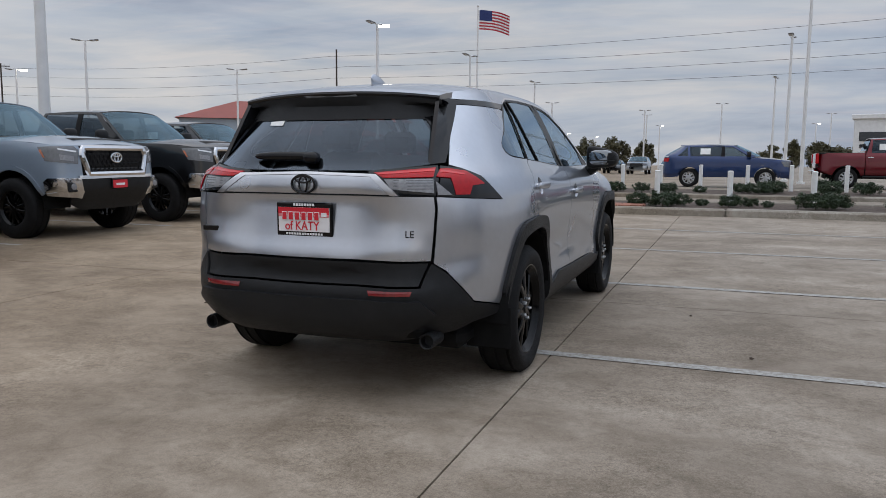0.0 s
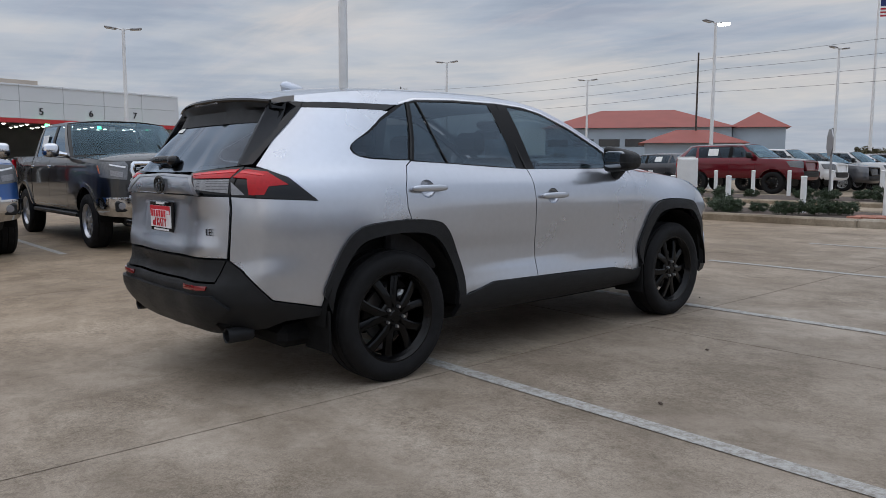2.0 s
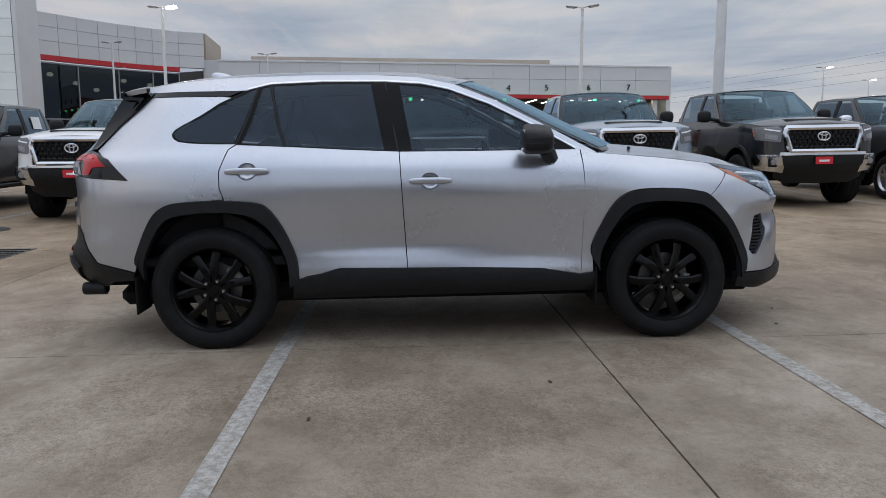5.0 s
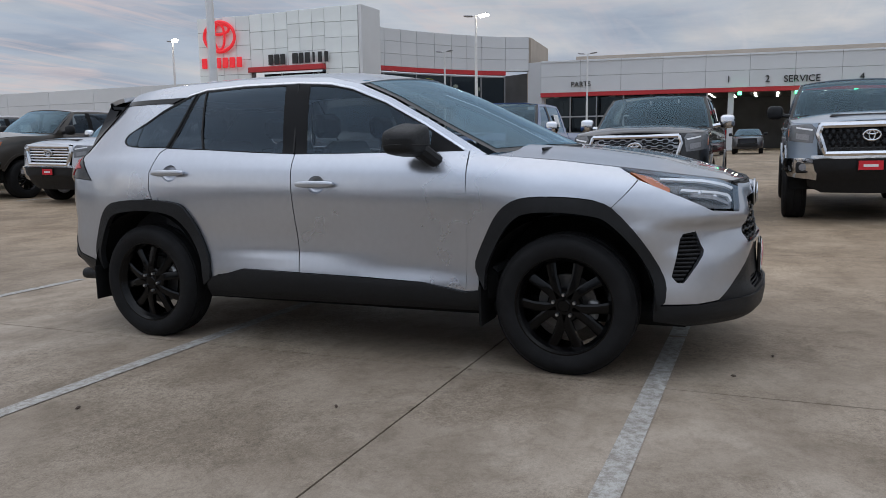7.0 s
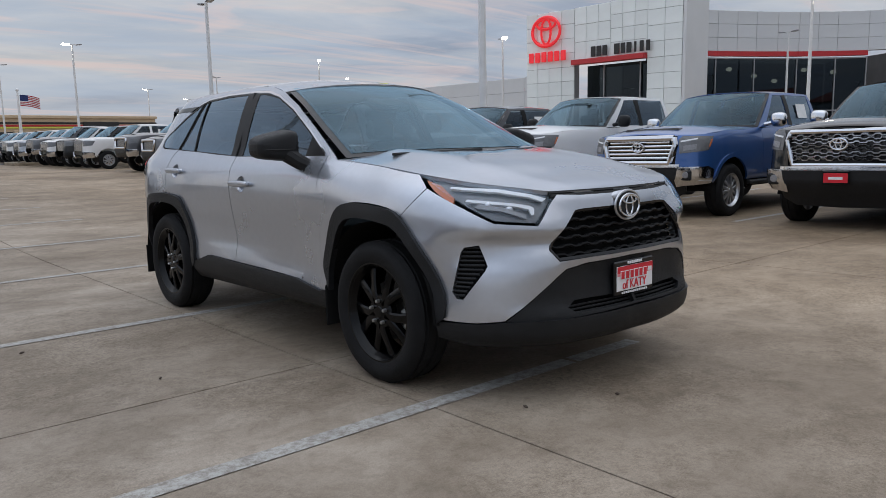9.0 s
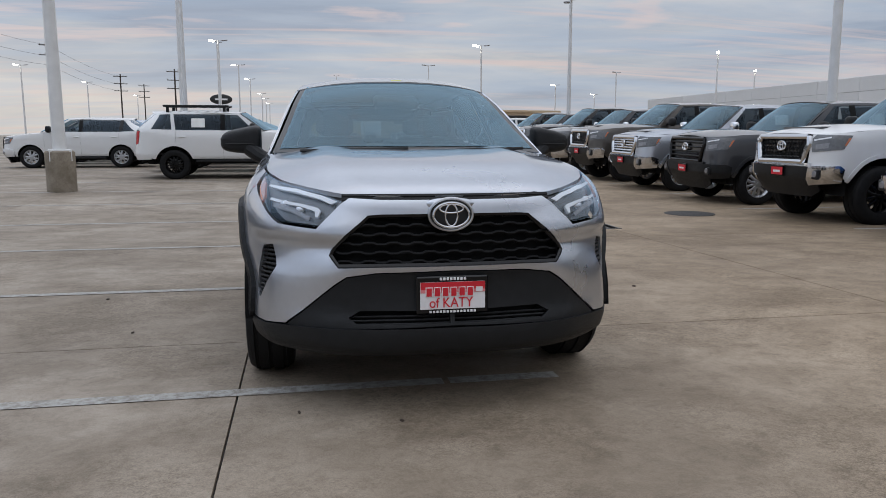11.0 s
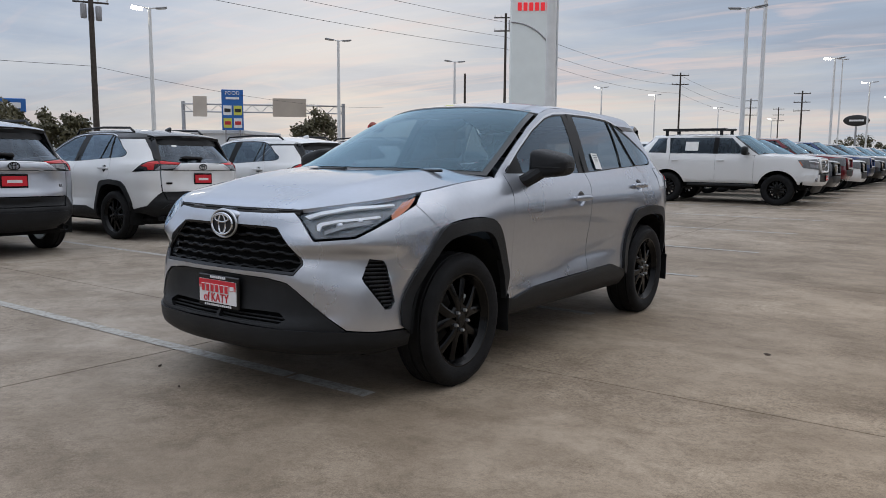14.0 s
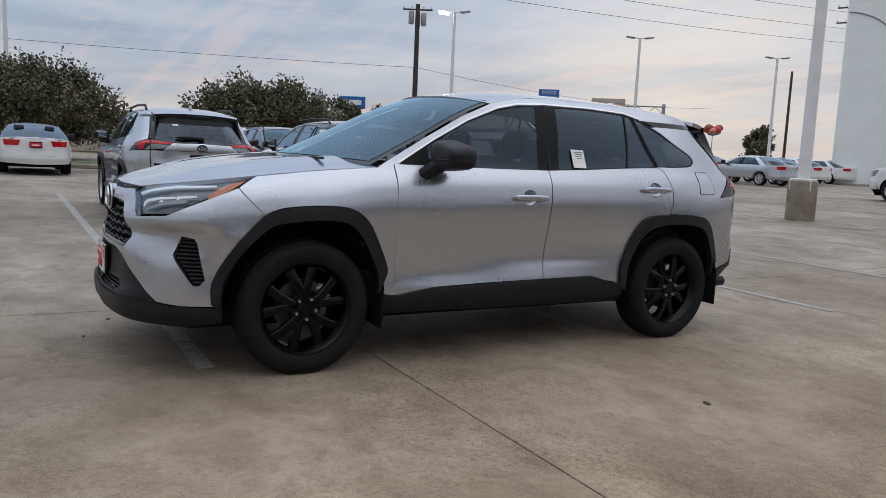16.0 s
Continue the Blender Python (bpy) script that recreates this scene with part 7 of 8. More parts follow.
    fr_ = part("grille_surround", Geo().tube([(x, fy(x, z) + .012, z) for x, z in dense], .045 if gr in ("mesh", "bars") else .032, 8, False), fmat, v)
    rows = 4 if gr != "bars" else 5
    for k in range(rows):
        z = gz0 + .05 + (gz1 - gz0 - .08) * (k + .5) / rows
        hw = gw * (.93 if k in (1, 2, 3) else .85)
        if gr in ("mesh", "wide"):
            for up_ in (-1, 1):
                cell, pts, x = (.085 if gr == "mesh" else .15), [], -hw
                while x <= hw:
                    ph = ((x + (cell / 2 if k % 2 else 0)) / cell) % 1
                    pts.append((x, fy(x, z) + .006, z + up_ * (.012 + (.032 if gr == "mesh" else .018) * (1 if .45 < ph < .9 else 0))))
                    x += cell / 8.3
                part("grille_bar", Geo().tube(pts, .009 if gr == "mesh" else .012, 5), GLOSSBLACK if gr == "mesh" else CHROME, fr_)
        else:
            part("grille_bar", Geo().tube([(x, fy(x, z) + .006, z) for x in np.linspace(-hw, hw, 13)], .018, 6), CHROME if gr == "bars" else PLASTIC, fr_)
    eb = part("emblem", emblem(.10), CHROME, v)
    eb.matrix_basis = pose(0, fy(0, (gz0 + gz1) / 2 + .04) + .03, (gz0 + gz1) / 2 + .05)
    hlp = P(("f", gw + .03, zh - .06), ("f", gw + .06, zh - .26), ("s", yf - .34, zh - .22), ("s", yf - .48, zh - .02), ("f", W * .7, zh - .005))
    hlm = sheet(S, hlp, off=.010, step=.06)
    hlg = sheet(S, P(("f", gw + .06, zh - .075), ("f", gw + .065, zh - .098), ("f", W * .88, zh - .058), ("f", W * .88, zh - .038)), off=.016, step=.06, thick=.005)
    hlr = sheet(S, P(("f", gw + .10, zh - .15), ("f", gw + .11, zh - .225), ("f", W * .88, zh - .20), ("f", W * .88, zh - .125)), off=.015, step=.06, thick=.005)
    hla = sheet(S, P(("s", yf - .37, zh - .17), ("s", yf - .45, zh - .06), ("s", yf - .41, zh - .06), ("s", yf - .345, zh - .17)), off=.015, step=.06, thick=.005)
    for sg in (0, 1):
        h = part("headlamp", hlm.mirrored() if sg else hlm, LAMPDARK, v)
        part("light_guide", hlg.mirrored() if sg else hlg, LEDWHITE, h)
        part("amber_lens", hla.mirrored() if sg else hla, AMBER, h)
        part("reflector", hlr.mirrored() if sg else hlr, LAMPCLEAR, h)
    bmat = sp.get("bumper", CHROME)
    inner_ = 0 if not bed else W * .60
    bp = P(("f", inner_, zs - .02), ("f", W * .7, zs), ("s", ya + ar + .06, fz), ("s", ya + ar + .06, fz + .20), ("s", yf - .3, zs + .28), ("f", W * .66, zs + .28), ("f", W * .62, zs + .10), ("f", inner_, zs + .08))
    fb_ = both("front_bumper", sheet(S, bp, off=.05, thick=.05, step=.08), bmat, v)
    both("bumper_centre", sheet(S, P(("f", 0, zs - .02), ("f", W * .63, zs - .02), ("f", W * .66, zs + .29), ("f", 0, zs + .29)), off=.035, step=.08), PLASTIC, v)
    if bed:
        both("bumper_top", sheet(S, P(("f", 0, zs + .27), ("f", W * .68, zs + .265), ("f", W * .68, zs + .315), ("f", 0, zs + .32)), off=.045, thick=.04, step=.08), bmat, v)
        for sg in (-1, 1):
            part("fog_pocket", Geo().box((sg * W * .80, fy(W * .8, zs + .15) + .035, zs + .155), (.17, .05, .15), .02), PLASTIC, v)
    both("lower_valance", sheet(S, P(("f", 0, zs - .20), ("f", W * .55, zs - .19), ("f", W * .72, zs - .10), ("f", W * .74, zs + .01), ("f", 0, zs - .01)), off=.01, thick=.04, step=.1), PLASTIC, v)
    plate_parts(v, pose(.0, fy(0, zs + .16) + .055, zs + .18), rich=False, red=True)
    for sg in (-1, 1):
        part("fog_lamp", Geo().revolve([(0, .02), (.045, .018), (.055, .0), (.055, -.03)], "y", 14, m=pose(sg * W * .80, fy(W * .8, zs + .15) + .05, zs + .16)), LAMPCLEAR, v)
    # arches, wells, underside, sills
    for c in (ya, yb):
        outer = [(c + (ar + .05) * math.cos(a), R + (ar + .05) * math.sin(a)) for a in np.linspace(math.pi - lo, lo, 13)]
        inner = [(c + (ar - .01) * math.cos(a), R + (ar - .01) * math.sin(a)) for a in np.linspace(lo, math.pi - lo, 13)]
        both("arch_flare", sheet(S, s_(*outer, *inner), off=.016, thick=.03, step=.1), PLASTIC if clad else paint, v)
        for sg in (1, -1):
            vs = []
            for k in range(13):
                a = math.pi * k / 12
                for x in (.52, .96):
                    vs.append((sg * x * W, c + (ar + .02) * math.cos(a), R + (ar + .02) * math.sin(a)))
            part("wheel_well", Geo().add(vs, [(2 * k, 2 * k + 1, 2 * k + 3, 2 * k + 2) for k in range(12)]).box((sg * .5 * W, c, R + .26), (.03, 2 * ar, ar * .95), .01), UNDER, v)
    part("underbody", Geo().box((0, (yf + yr) / 2, zs - .02), (W * 1.55, (yf - yr) * .86, .16), .03).box((0, (ya + yb) / 2, zs + .12), (W * 1.75, ya - yb - 2.3 * ar, .22), .03).box((0, ya, zs + .35), (W * .95, .9, .5), .05), UNDER, v)
    for sg in (-1, 1):
        part("side_step", Geo().box((sg * W * .93, (ya + yb) / 2, zs - .02), (.12, ya - yb - 2 * ar - .1, .07), .02), PLASTIC, v)
    # cabin
    cab = Geo()
    zc0 = zb - .55
    for x in (-.42, .42):
        for y in ((yc + y1) / 2 - .65, (yc + y1) / 2 - 1.5):
            if y > y3 + .2:
                cab.box((x * W, y, zc0 + .12), (.5, .5, .2), .06).box((x * W, y - .3, zc0 + .50), (.46, .14, .62), .05, pose(0, 0, 0, -14)).box((x * W, y - .40, zc0 + .86), (.25, .09, .16), .03)
    cab.box((0, (ya + y3) / 2 * .5, zc0 - .05), (W * 1.6, ya - y3, .05), .01).box((0, yc - .25, zb - .13), (W * 1.6, .4, .22), .06)
    part("seats", cab, SEAT, v)
    # mirrors and handles
    mm = sp.get("mirror", PLASTIC)
    for sg in (-1, 1):
        px = float(S.at(S.side(yc - .30, zb), zb)[0])
        part("wing_mirror", Geo().blob((sg * (px + .20), yc - .30, zb + .10), (.12, .08, sp.get("mz", .11)), 3.2, 16).tube([(sg * (px - .02), yc - .26, zb + .03), (sg * (px + .14), yc - .29, zb + .06)], .035, 8), mm, v)
    for ob, yy in ((d1, ym + .14), (d2, (yq if not bed else y3) + .16)):
        for q in (0, 1):
            sg = 1 - 2 * q
            px = float(S.at(S.side(yy, zb - .16), zb - .16)[0])
            part("door_handle", Geo().blob((sg * (px + .02), yy, zb - .15), (.016, .10, .022), 3, 14), sp.get("handle", paint), ob[q])
    ww = sp.get("tw", .26)
    for sg in (1, -1):
        for c in (ya, yb):
            add_wheel(v, sg * (W - .13), c, R - .006, style, R, ww, sp.get("rim", .235), rimmat, turn=31 * c + 17 * sg, nuts=False)
    if sp.get("rack"):
        rack = part("roof_rack", Geo().tube([(-.5, y2 + .3, zr + .12), (-.5, y1 - .3, zr + .12), (.5, y1 - .3, zr + .12), (.5, y2 + .3, zr + .12), (-.5, y2 + .3, zr + .12)], .03, 8), PLASTIC, v)
        for q in np.linspace(y2 + .4, y1 - .4, 7):
            part("cross_bar", Geo().box((0, q, zr + .10), (1.0, .06, .03), .008), PLASTIC, rack)
        for x in (-.5, .5):
            for q in (y2 + .4, y1 - .4):
                part("rack_foot", Geo().box((x, q, zr + .03), (.05, .08, .16), .01), PLASTIC, rack)
    if sp.get("paper"):
        for sg in (1,):
            yy, zz = (panes[1][0][0] + panes[1][1][0]) / 2, (zb + zt) / 2 - .02
            px = float(S.at(S.side(yy, zz), zz)[0])
            part("price_sheet", Geo().box((px + .012, yy, zz), (.004, .34, .24), .001, pose(0, 0, 0, 0, -14)), PAPER, v)
            part("price_sheet", Geo().box((-px - .012, yy, zz), (.004, .34, .24), .001, pose(0, 0, 0, 0, 14)), PAPER, v)
    return v


TUN = dict(W=1.0, ya=1.85, yb=-1.85, yf=2.83, yr=-2.95, zs=.50, zb=1.34, zh=1.23, zc=1.35, zr=1.95, yc=1.02, y1=.30, y2=-1.05, y3=-1.22, R=.40, zd=1.36, bed=True, rim=.25, ar=.10, tum=.20, dome=.10, gw=.62, yd=-.12, n=5.6)


def spec(base, **kw):
    return {**base, **kw}


LIFT = dict(zs=.60, zb=1.45, zh=1.34, zc=1.46, zr=2.06, zd=1.48, R=.44, tw=.31, ar=.12)
truck_mesh = build_vehicle("pickup_truck", "lifted blue-grey pickup truck with a black mesh grille", "truck", spec(TUN, **LIFT, grille="mesh", scoop=True, bumper=CHROME), GREYBLUE, RIMBLACK, "six")
truck_bars = build_vehicle("pickup_truck", "blue pickup truck with chrome grille bars and mirrors", "truck", spec(TUN, grille="bars", scoop=True, mirror=CHROME, handle=CHROME, paper=True), BLUEP, RIMSILVER, "six")
truck_wide = build_vehicle("pickup_truck", "black pickup truck with a large chrome grille", "truck", spec(TUN, grille="wide", gw=.64, zs=.48, zh=1.26, mirror=CHROME, bumper=CHROME, handle=CHROME, paper=True), BLACKP, RIMSILVER, "five")
truck_dark = build_vehicle("pickup_truck", "dark grey pickup truck with a black grille", "truck", spec(TUN, grille="dark", gw=.64, zs=.48, zh=1.26, bumper=PLASTIC, paper=True), DKGREY, RIMSILVER, "six")
HIDDEN = ("seats", "text_bar", "underbody", "wheel_well", "side_step", "lug_nut", "headrest", "dashboard", "steering_wheel", "cabin_floor", "door_trim", "headliner", "bed_floor", "bed_wall", "fog_lamp", "emblem", "letter_bar", "plate_frame", "plate", "amber_lens", "light_guide", "reflector", "fog_pocket", "bumper_top", "lower_valance", "vent_slats", "projector", "intake_bar", "exhaust_tip", "mud_flap", "grille_bar", "door_handle", "rear_door_pillar")

TINY = ("arch_flare", "door_pillar", "grille_surround", "windscreen_frame", "bumper_centre", "rear_pillar", "wing_mirror")


def take_off(ob, kinds):
    """Removes the parts of these kinds, with their own pieces."""
    for o in list(ob.children):
        if o.name.split(".")[0] in kinds:
            for f in list(o.children_recursive):
                bpy.data.objects.remove(f)
            bpy.data.objects.remove(o)


def lighten(ob):
    """Leaves off what cannot be made out on a vehicle far away."""
    for o in list(ob.children_recursive):
        if o.name.split(".")[0] in HIDDEN:
            bpy.data.objects.remove(o)
    return ob


ROW = "pickups in the facing row"
TX = -9.6


def at_row(ob, y, x=TX, label=""):
    ob.matrix_basis = stand(x, y, -90, 3.7)
    return tagged(ob, label, group=ROW)


at_row(truck_mesh, 3.50)
at_row(truck_wide, 0.50, TX + .1)
at_row(truck_bars, -2.45)
at_row(truck_dark, -8.45)


def more(src, old, fresh, y, label, x=TX):
    c = copy_thing(src, stand(x, y, -90, 3.7))
    if y < -15.5:
        lighten(c)
    if y < -28:
        take_off(c, TINY)
    dress(c, old, fresh)
    return tagged(c, label, group=ROW)


more(truck_mesh, GREYBLUE, WHITE, -5.40, "white lifted pickup truck with a black mesh grille")
more(truck_mesh, GREYBLUE, BLACKP, 6.50, "black lifted pickup truck with a bonnet scoop")
more(truck_bars, BLUEP, DKGREY, 9.45, "dark grey pickup truck with chrome grille bars", -10.0)
more(truck_bars, BLUEP, SILVER, -11.40, "silver pickup truck with chrome grille bars")
more(truck_mesh, GREYBLUE, BRONZE, -14.30, "dark brown pickup truck with a black mesh grille")
more(truck_wide, BLACKP, DKGREY, -17.2, "dark grey pickup truck with a large chrome grille")
more(truck_mesh, GREYBLUE, BLACKP, -20.1, "black pickup truck with a black mesh grille")
more(truck_bars, BLUEP, DKGREY, -23.0, "dark grey pickup truck with chrome grille bars")
more(truck_mesh, GREYBLUE, DKGREY, -25.9, "dark grey pickup truck with a black mesh grille")
for k, (src, old, col) in enumerate(((truck_wide, BLACKP, WHITE), (truck_dark, DKGREY, BLACKP), (truck_bars, BLUEP, WHITE), (truck_mesh, GREYBLUE, DKGREY), (truck_wide, BLACKP, SILVER), (truck_dark, DKGREY, WHITE), (truck_bars, BLUEP, BLACKP), (truck_dark, DKGREY, SILVER), (truck_wide, BLACKP, WHITE), (truck_bars, BLUEP, GREYBLUE))):
    nm = {WHITE: "white", BLACKP: "black", DKGREY: "dark grey", SILVER: "silver", GREYBLUE: "blue-grey"}[col]
    more(src, old, col, -31.5 - 2.95 * k, nm + " pickup truck parked far down the row")

# compact SUVs with their backs to the lane
SUVROW = "compact SUVs with their backs to the lane"


rail_me = Geo().tube([(0, .10, 1.565), (0, .02, 1.635), (0, -.65, 1.662), (0, -1.35, 1.648), (0, -1.46, 1.585)], .017, 8).mesh("roof_rack_rail", PLASTIC)


def suv_copy(paint, roofp, rim, x, y, label, turn=-90):
    c = copy_thing(hero, stand(x, y, turn, 2.69))
    for o in list(c.children_recursive):
        if o.name.split(".")[0] in ("letter_bar", "letters", "pink_band", "red_band", "lug_nut", "brake_calliper", "vent_slats", "projector", "intake_bar", "light_guide", "amber_lens", "clear_cover", "grille_mesh", "handle_recess", "steering_wheel", "dashboard", "door_trim", "cabin_floor", "fog_vent", "grille_backing", "hood_seal", "mirror_seam", "paper_label", "text_bar", "fuel_flap", "flap_gap", "emblem_cap", "grille_surround", "reflector", "wiper", "yellow_sticker"):
            bpy.data.objects.remove(o)
    dress(c, SILVER, paint)
    dress(c, PLATEWHITE, PLATERED)
    for o in list(c.children_recursive):
        if o.name.split(".")[0] == "plate":
            part("text_bar", Geo().box((0, 0.0145, -.005), (.17, .003, .034), .0005), PLATEWHITE, o)
    if roofp is not paint:
        for o in c.children_recursive:
            if o.name.split(".")[0] in ("roof", "rear_spoiler", "antenna_fin", "roof_rail_panel"):
                for s in o.material_slots:
                    s.link, s.material = "OBJECT", roofp
    dress(c, RIMBLACK, rim)
    for sg in (-1, 1):
        part("roof_rack_rail", rail_me, None, c).matrix_basis = pose(sg * .60, 0, 0)
    return tagged(c, label, group=SUVROW)


suv_copy(SILVER, SILVER, RIMSILVER, 8.30, .37, "silver compact SUV with silver wheels and black bumper")
suv_copy(WHITE, BLACKP, RIMBLACK, 8.66, -2.52, "white compact SUV with a black roof")
suv_copy(WHITE, WHITE, RIMSILVER, 8.70, -5.52, "white compact SUV with silver wheels")
suv_copy(WHITE, BLACKP, RIMBLACK, 8.75, -8.55, "white compact SUV with black roof and roof rails")
suv_copy(DKGREY, DKGREY, RIMSILVER, 14.6, -3.6, "dark grey compact SUV seen over the others", 90)

R4 = dict(W=.955, ya=1.42, yb=-1.37, yf=2.33, yr=-2.42, zs=.50, zb=1.26, zh=1.16, zc=1.27, zr=1.79, yc=.95, y1=.30, y2=-1.95, y3=-2.25, R=.39, ar=.10, tum=.20, tall_lamp=True, n=4.5, yd=-.12)
four = build_vehicle("tall_suv", "white tall SUV with a black roof rack", "car", spec(R4, grille="painted", rack=True, paper=True, clad=False, bumper=WHITE, tw=.27), WHITE, RIMBLACK, "six")
four.matrix_basis = stand(2.5, -16.5, 90, 2.79)
HL = dict(W=.96, ya=1.43, yb=-1.42, yf=2.42, yr=-2.48, zs=.36, zb=1.19, zh=1.04, zc=1.18, zr=1.70, yc=1.10, y1=.25, y2=-1.75, y3=-2.2, R=.37, ar=.06, tum=.28, n=3.6, yd=-.15)
high = build_vehicle("crossover", "white three-row crossover with silver wheels", "car", spec(HL, grille="dark", bumper=WHITE), WHITE, RIMSILVER, "five")
high.matrix_basis = stand(8.05, -23.2, -90, 2.85)
CAM = dict(W=.92, ya=1.42, yb=-1.40, yf=2.38, yr=-2.50, zs=.30, zb=.96, zh=.78, zc=.95, zr=1.42, yc=.95, y1=.10, y2=-1.05, y3=-1.75, R=.335, ar=.05, tum=.30, deck=True, zd=1.0, n=3.4, yd=-.25, dome=.03)
camry = build_vehicle("saloon", "white saloon car with red rear lamps", "car", spec(CAM, grille="dark", bumper=WHITE), WHITE, RIMSILVER, "five")
camry.matrix_basis = stand(21.6, 1.95, -90, 2.8)


def again(src, old, fresh, x, y, turn, label, group):
    c = lighten(copy_thing(src, stand(x, y, turn, 2.8)))
    take_off(c, ("roof_rack",) + (TINY if abs(y) > 60 else ()))
    dress(c, old, fresh)
    return tagged(c, label, group=group)


FAR = "cars parked in the far rows"
again(camry, WHITE, WHITE, 21.4, 4.9, -90, "white saloon car seen from behind", FAR)
again(camry, WHITE, DKGREY, 22.0, -1.2, -90, "dark saloon car seen from behind", FAR)
again(high, WHITE, SILVER, 21.5, -4.2, -90, "silver crossover seen from behind", FAR)
for k, (x, y, c, nm) in enumerate(((20.9, -29.6, SILVER, "silver"), (22.6, -32.9, WHITE, "white"), (23.5, -36.2, WHITE, "white"), (24.6, -40.6, WHITE, "white"), (31.5, -38.0, REDP, "red"), (26.0, -45.0, WHITE, "white"))):
    again(camry, WHITE, c, x, y, -90, nm + " saloon car by the road", FAR)
for k, (c, nm) in enumerate(((DKGREY, "dark grey"), (REDP, "red"), (WHITE, "white"), (NAVY, "navy"), (BLACKP, "black"), (DKGREY, "dark grey"), (SILVER, "silver"), (WHITE, "white"), (DKGREY, "dark grey"), (WHITE, "white"), (REDP, "red"), (WHITE, "white"))):
    again(four if k % 2 else high, WHITE, c, 2.7, -19.4 - 2.95 * k, 90, nm + " SUV in a line behind the white one", FAR)
for k, (c, nm) in enumerate(((SILVER, "silver"), (WHITE, "white"), (NAVY, "navy"), (WHITE, "white"))):
    again(high, WHITE, c, 8.1, -26.3 - 3.0 * k, -90, nm + " crossover in the second line", FAR)
# across the far end of the lot
for k in range(13):
    c, nm = ((WHITE, "white"), (NAVY, "navy"), (SILVER, "silver"), (DKGREY, "dark grey"), (WHITE, "white"), (REDP, "red"))[k % 6]
    again((camry, high)[k % 2], WHITE, c, 13 - 2.75 * k, -132 - .4 * (k % 3), 180 if k % 3 else 0, nm + " car across the far lane", FAR)
# next lot, beyond the planted island
asc = again(high, WHITE, NAVY, 1.6, 27.5, -90, "navy crossover parked beyond the island", FAR)
red_t = copy_thing(truck_wide, stand(7.75, 28.3, -90, 3.7))
dress(red_t, BLACKP, REDP)
tagged(red_t, "dark red pickup truck parked beyond the island", group=FAR)
big = again(four, WHITE, REDP, -11.1, 25.4, -90, "large red full-size SUV parked beyond the island", FAR)
big.matrix_basis = stand(-11.1, 25.4, -90, 3.1) @ Matrix.Diagonal((1.05, 1.14, 1.07, 1))
for k, (c, nm) in enumerate(((WHITE, "white"), (DKGREY, "dark grey"), (WHITE, "white"), (SILVER, "silver"), (DKGREY, "dark grey"), (WHITE, "white"), (NAVY, "navy"))):
    again((four, high)[k % 2], WHITE, c, -10.9 + .1 * (k % 3), 28.5 + 3.0 * k, -90, nm + " SUV in the row of the next lot", FAR)
crossover = again(high, WHITE, DKGREY, -18.2, 29.7, 90, "dark grey crossover with a paper on its window", FAR)


def window_paper(car, side):
    """A white price sheet on the rear door's glass, on the car's own right (1) or left (-1)."""
    panes = sorted((o for o in car.children if o.name.split(".")[0] == "side_glass" and sum(v.co.x for v in o.data.vertices) * side > 0), key=lambda o: sum(v.co.y for v in o.data.vertices) / len(o.data.vertices))
    vs = [v.co for v in panes[-2].data.vertices]
    lo, hi = min(vs, key=lambda c: c.z), max(vs, key=lambda c: c.z)
    mid = (max(c.y for c in vs) + min(c.y for c in vs)) / 2
    lean = math.degrees(math.atan2(abs(hi.x) - abs(lo.x), hi.z - lo.z))
    sheet_ = part("paper_sheet", Geo().box((0, 0, 0), (.004, .38, .27), .001), PAPER, car, "white price sheet behind the glass")
    sheet_.matrix_basis = Matrix.Translation(((lo.x + hi.x) / 2 + side * .022, mid, (lo.z + hi.z) / 2)) @ pose(0, 0, 0, 0, side * lean, 0)


window_paper(asc, 1)
window_paper(big, 1)
window_paper(crossover, -1)
for x, y, c, nm, src in ((-6.8, 69.9, SILVER, "silver", high), (-9.9, 75.0, BLACKP, "black", camry), (-4.0, 71.0, WHITE, "white", camry), (-13.0, 74.5, DKGREY, "dark grey", four), (9.5, 70.0, WHITE, "white", high), (13.0, 70.5, DKGREY, "dark grey", camry)):
    again(src, WHITE, c, x, y, 180, nm + " car facing the lane of the next lot", FAR)
for x, y, c, nm in ((-24.0, 31.8, REDP, "red"), (-24.6, 28.8, WHITE, "white"), (-25.2, 25.8, BLACKP, "black")):
    again(camry, WHITE, c, x, y, -90, nm + " saloon car in the next lot", FAR)
for k, (c, nm) in enumerate(((DKGREY, "dark grey"), (REDP, "red"), (SILVER, "silver"), (BLACKP, "black"))):
    again((high, camry)[k % 2], WHITE, c, -52 + 1.0 * k, 1 + 3.4 * k, -90, nm + " car before the service bays", FAR)
again(high, WHITE, BLACKP, -22, 6.3, 90, "black crossover seen from behind", FAR)

# ---- light poles, flags, utility poles, wires, signs ----
WOODPOLE = mat("weathered_wood_pole", (0.055, 0.045, 0.038), 0.9, var=0.3, scale=5, bump=0.5, bscale=60)
WIRE = mat("black_cable", (0.02, 0.02, 0.022), 0.6)
BLUESIGN = mat("blue_road_sign", (0.02, 0.13, 0.42), 0.5, var=0.05)
FLAGRED = mat("red_flag_cloth", (0.42, 0.03, 0.045), 0.85, var=0.1)
FLAGWHITE = mat("white_flag_cloth", (0.72, 0.70, 0.70), 0.85, var=0.05)
FLAGBLUE = mat("blue_flag_cloth", (0.025, 0.04, 0.14), 0.85, var=0.1)
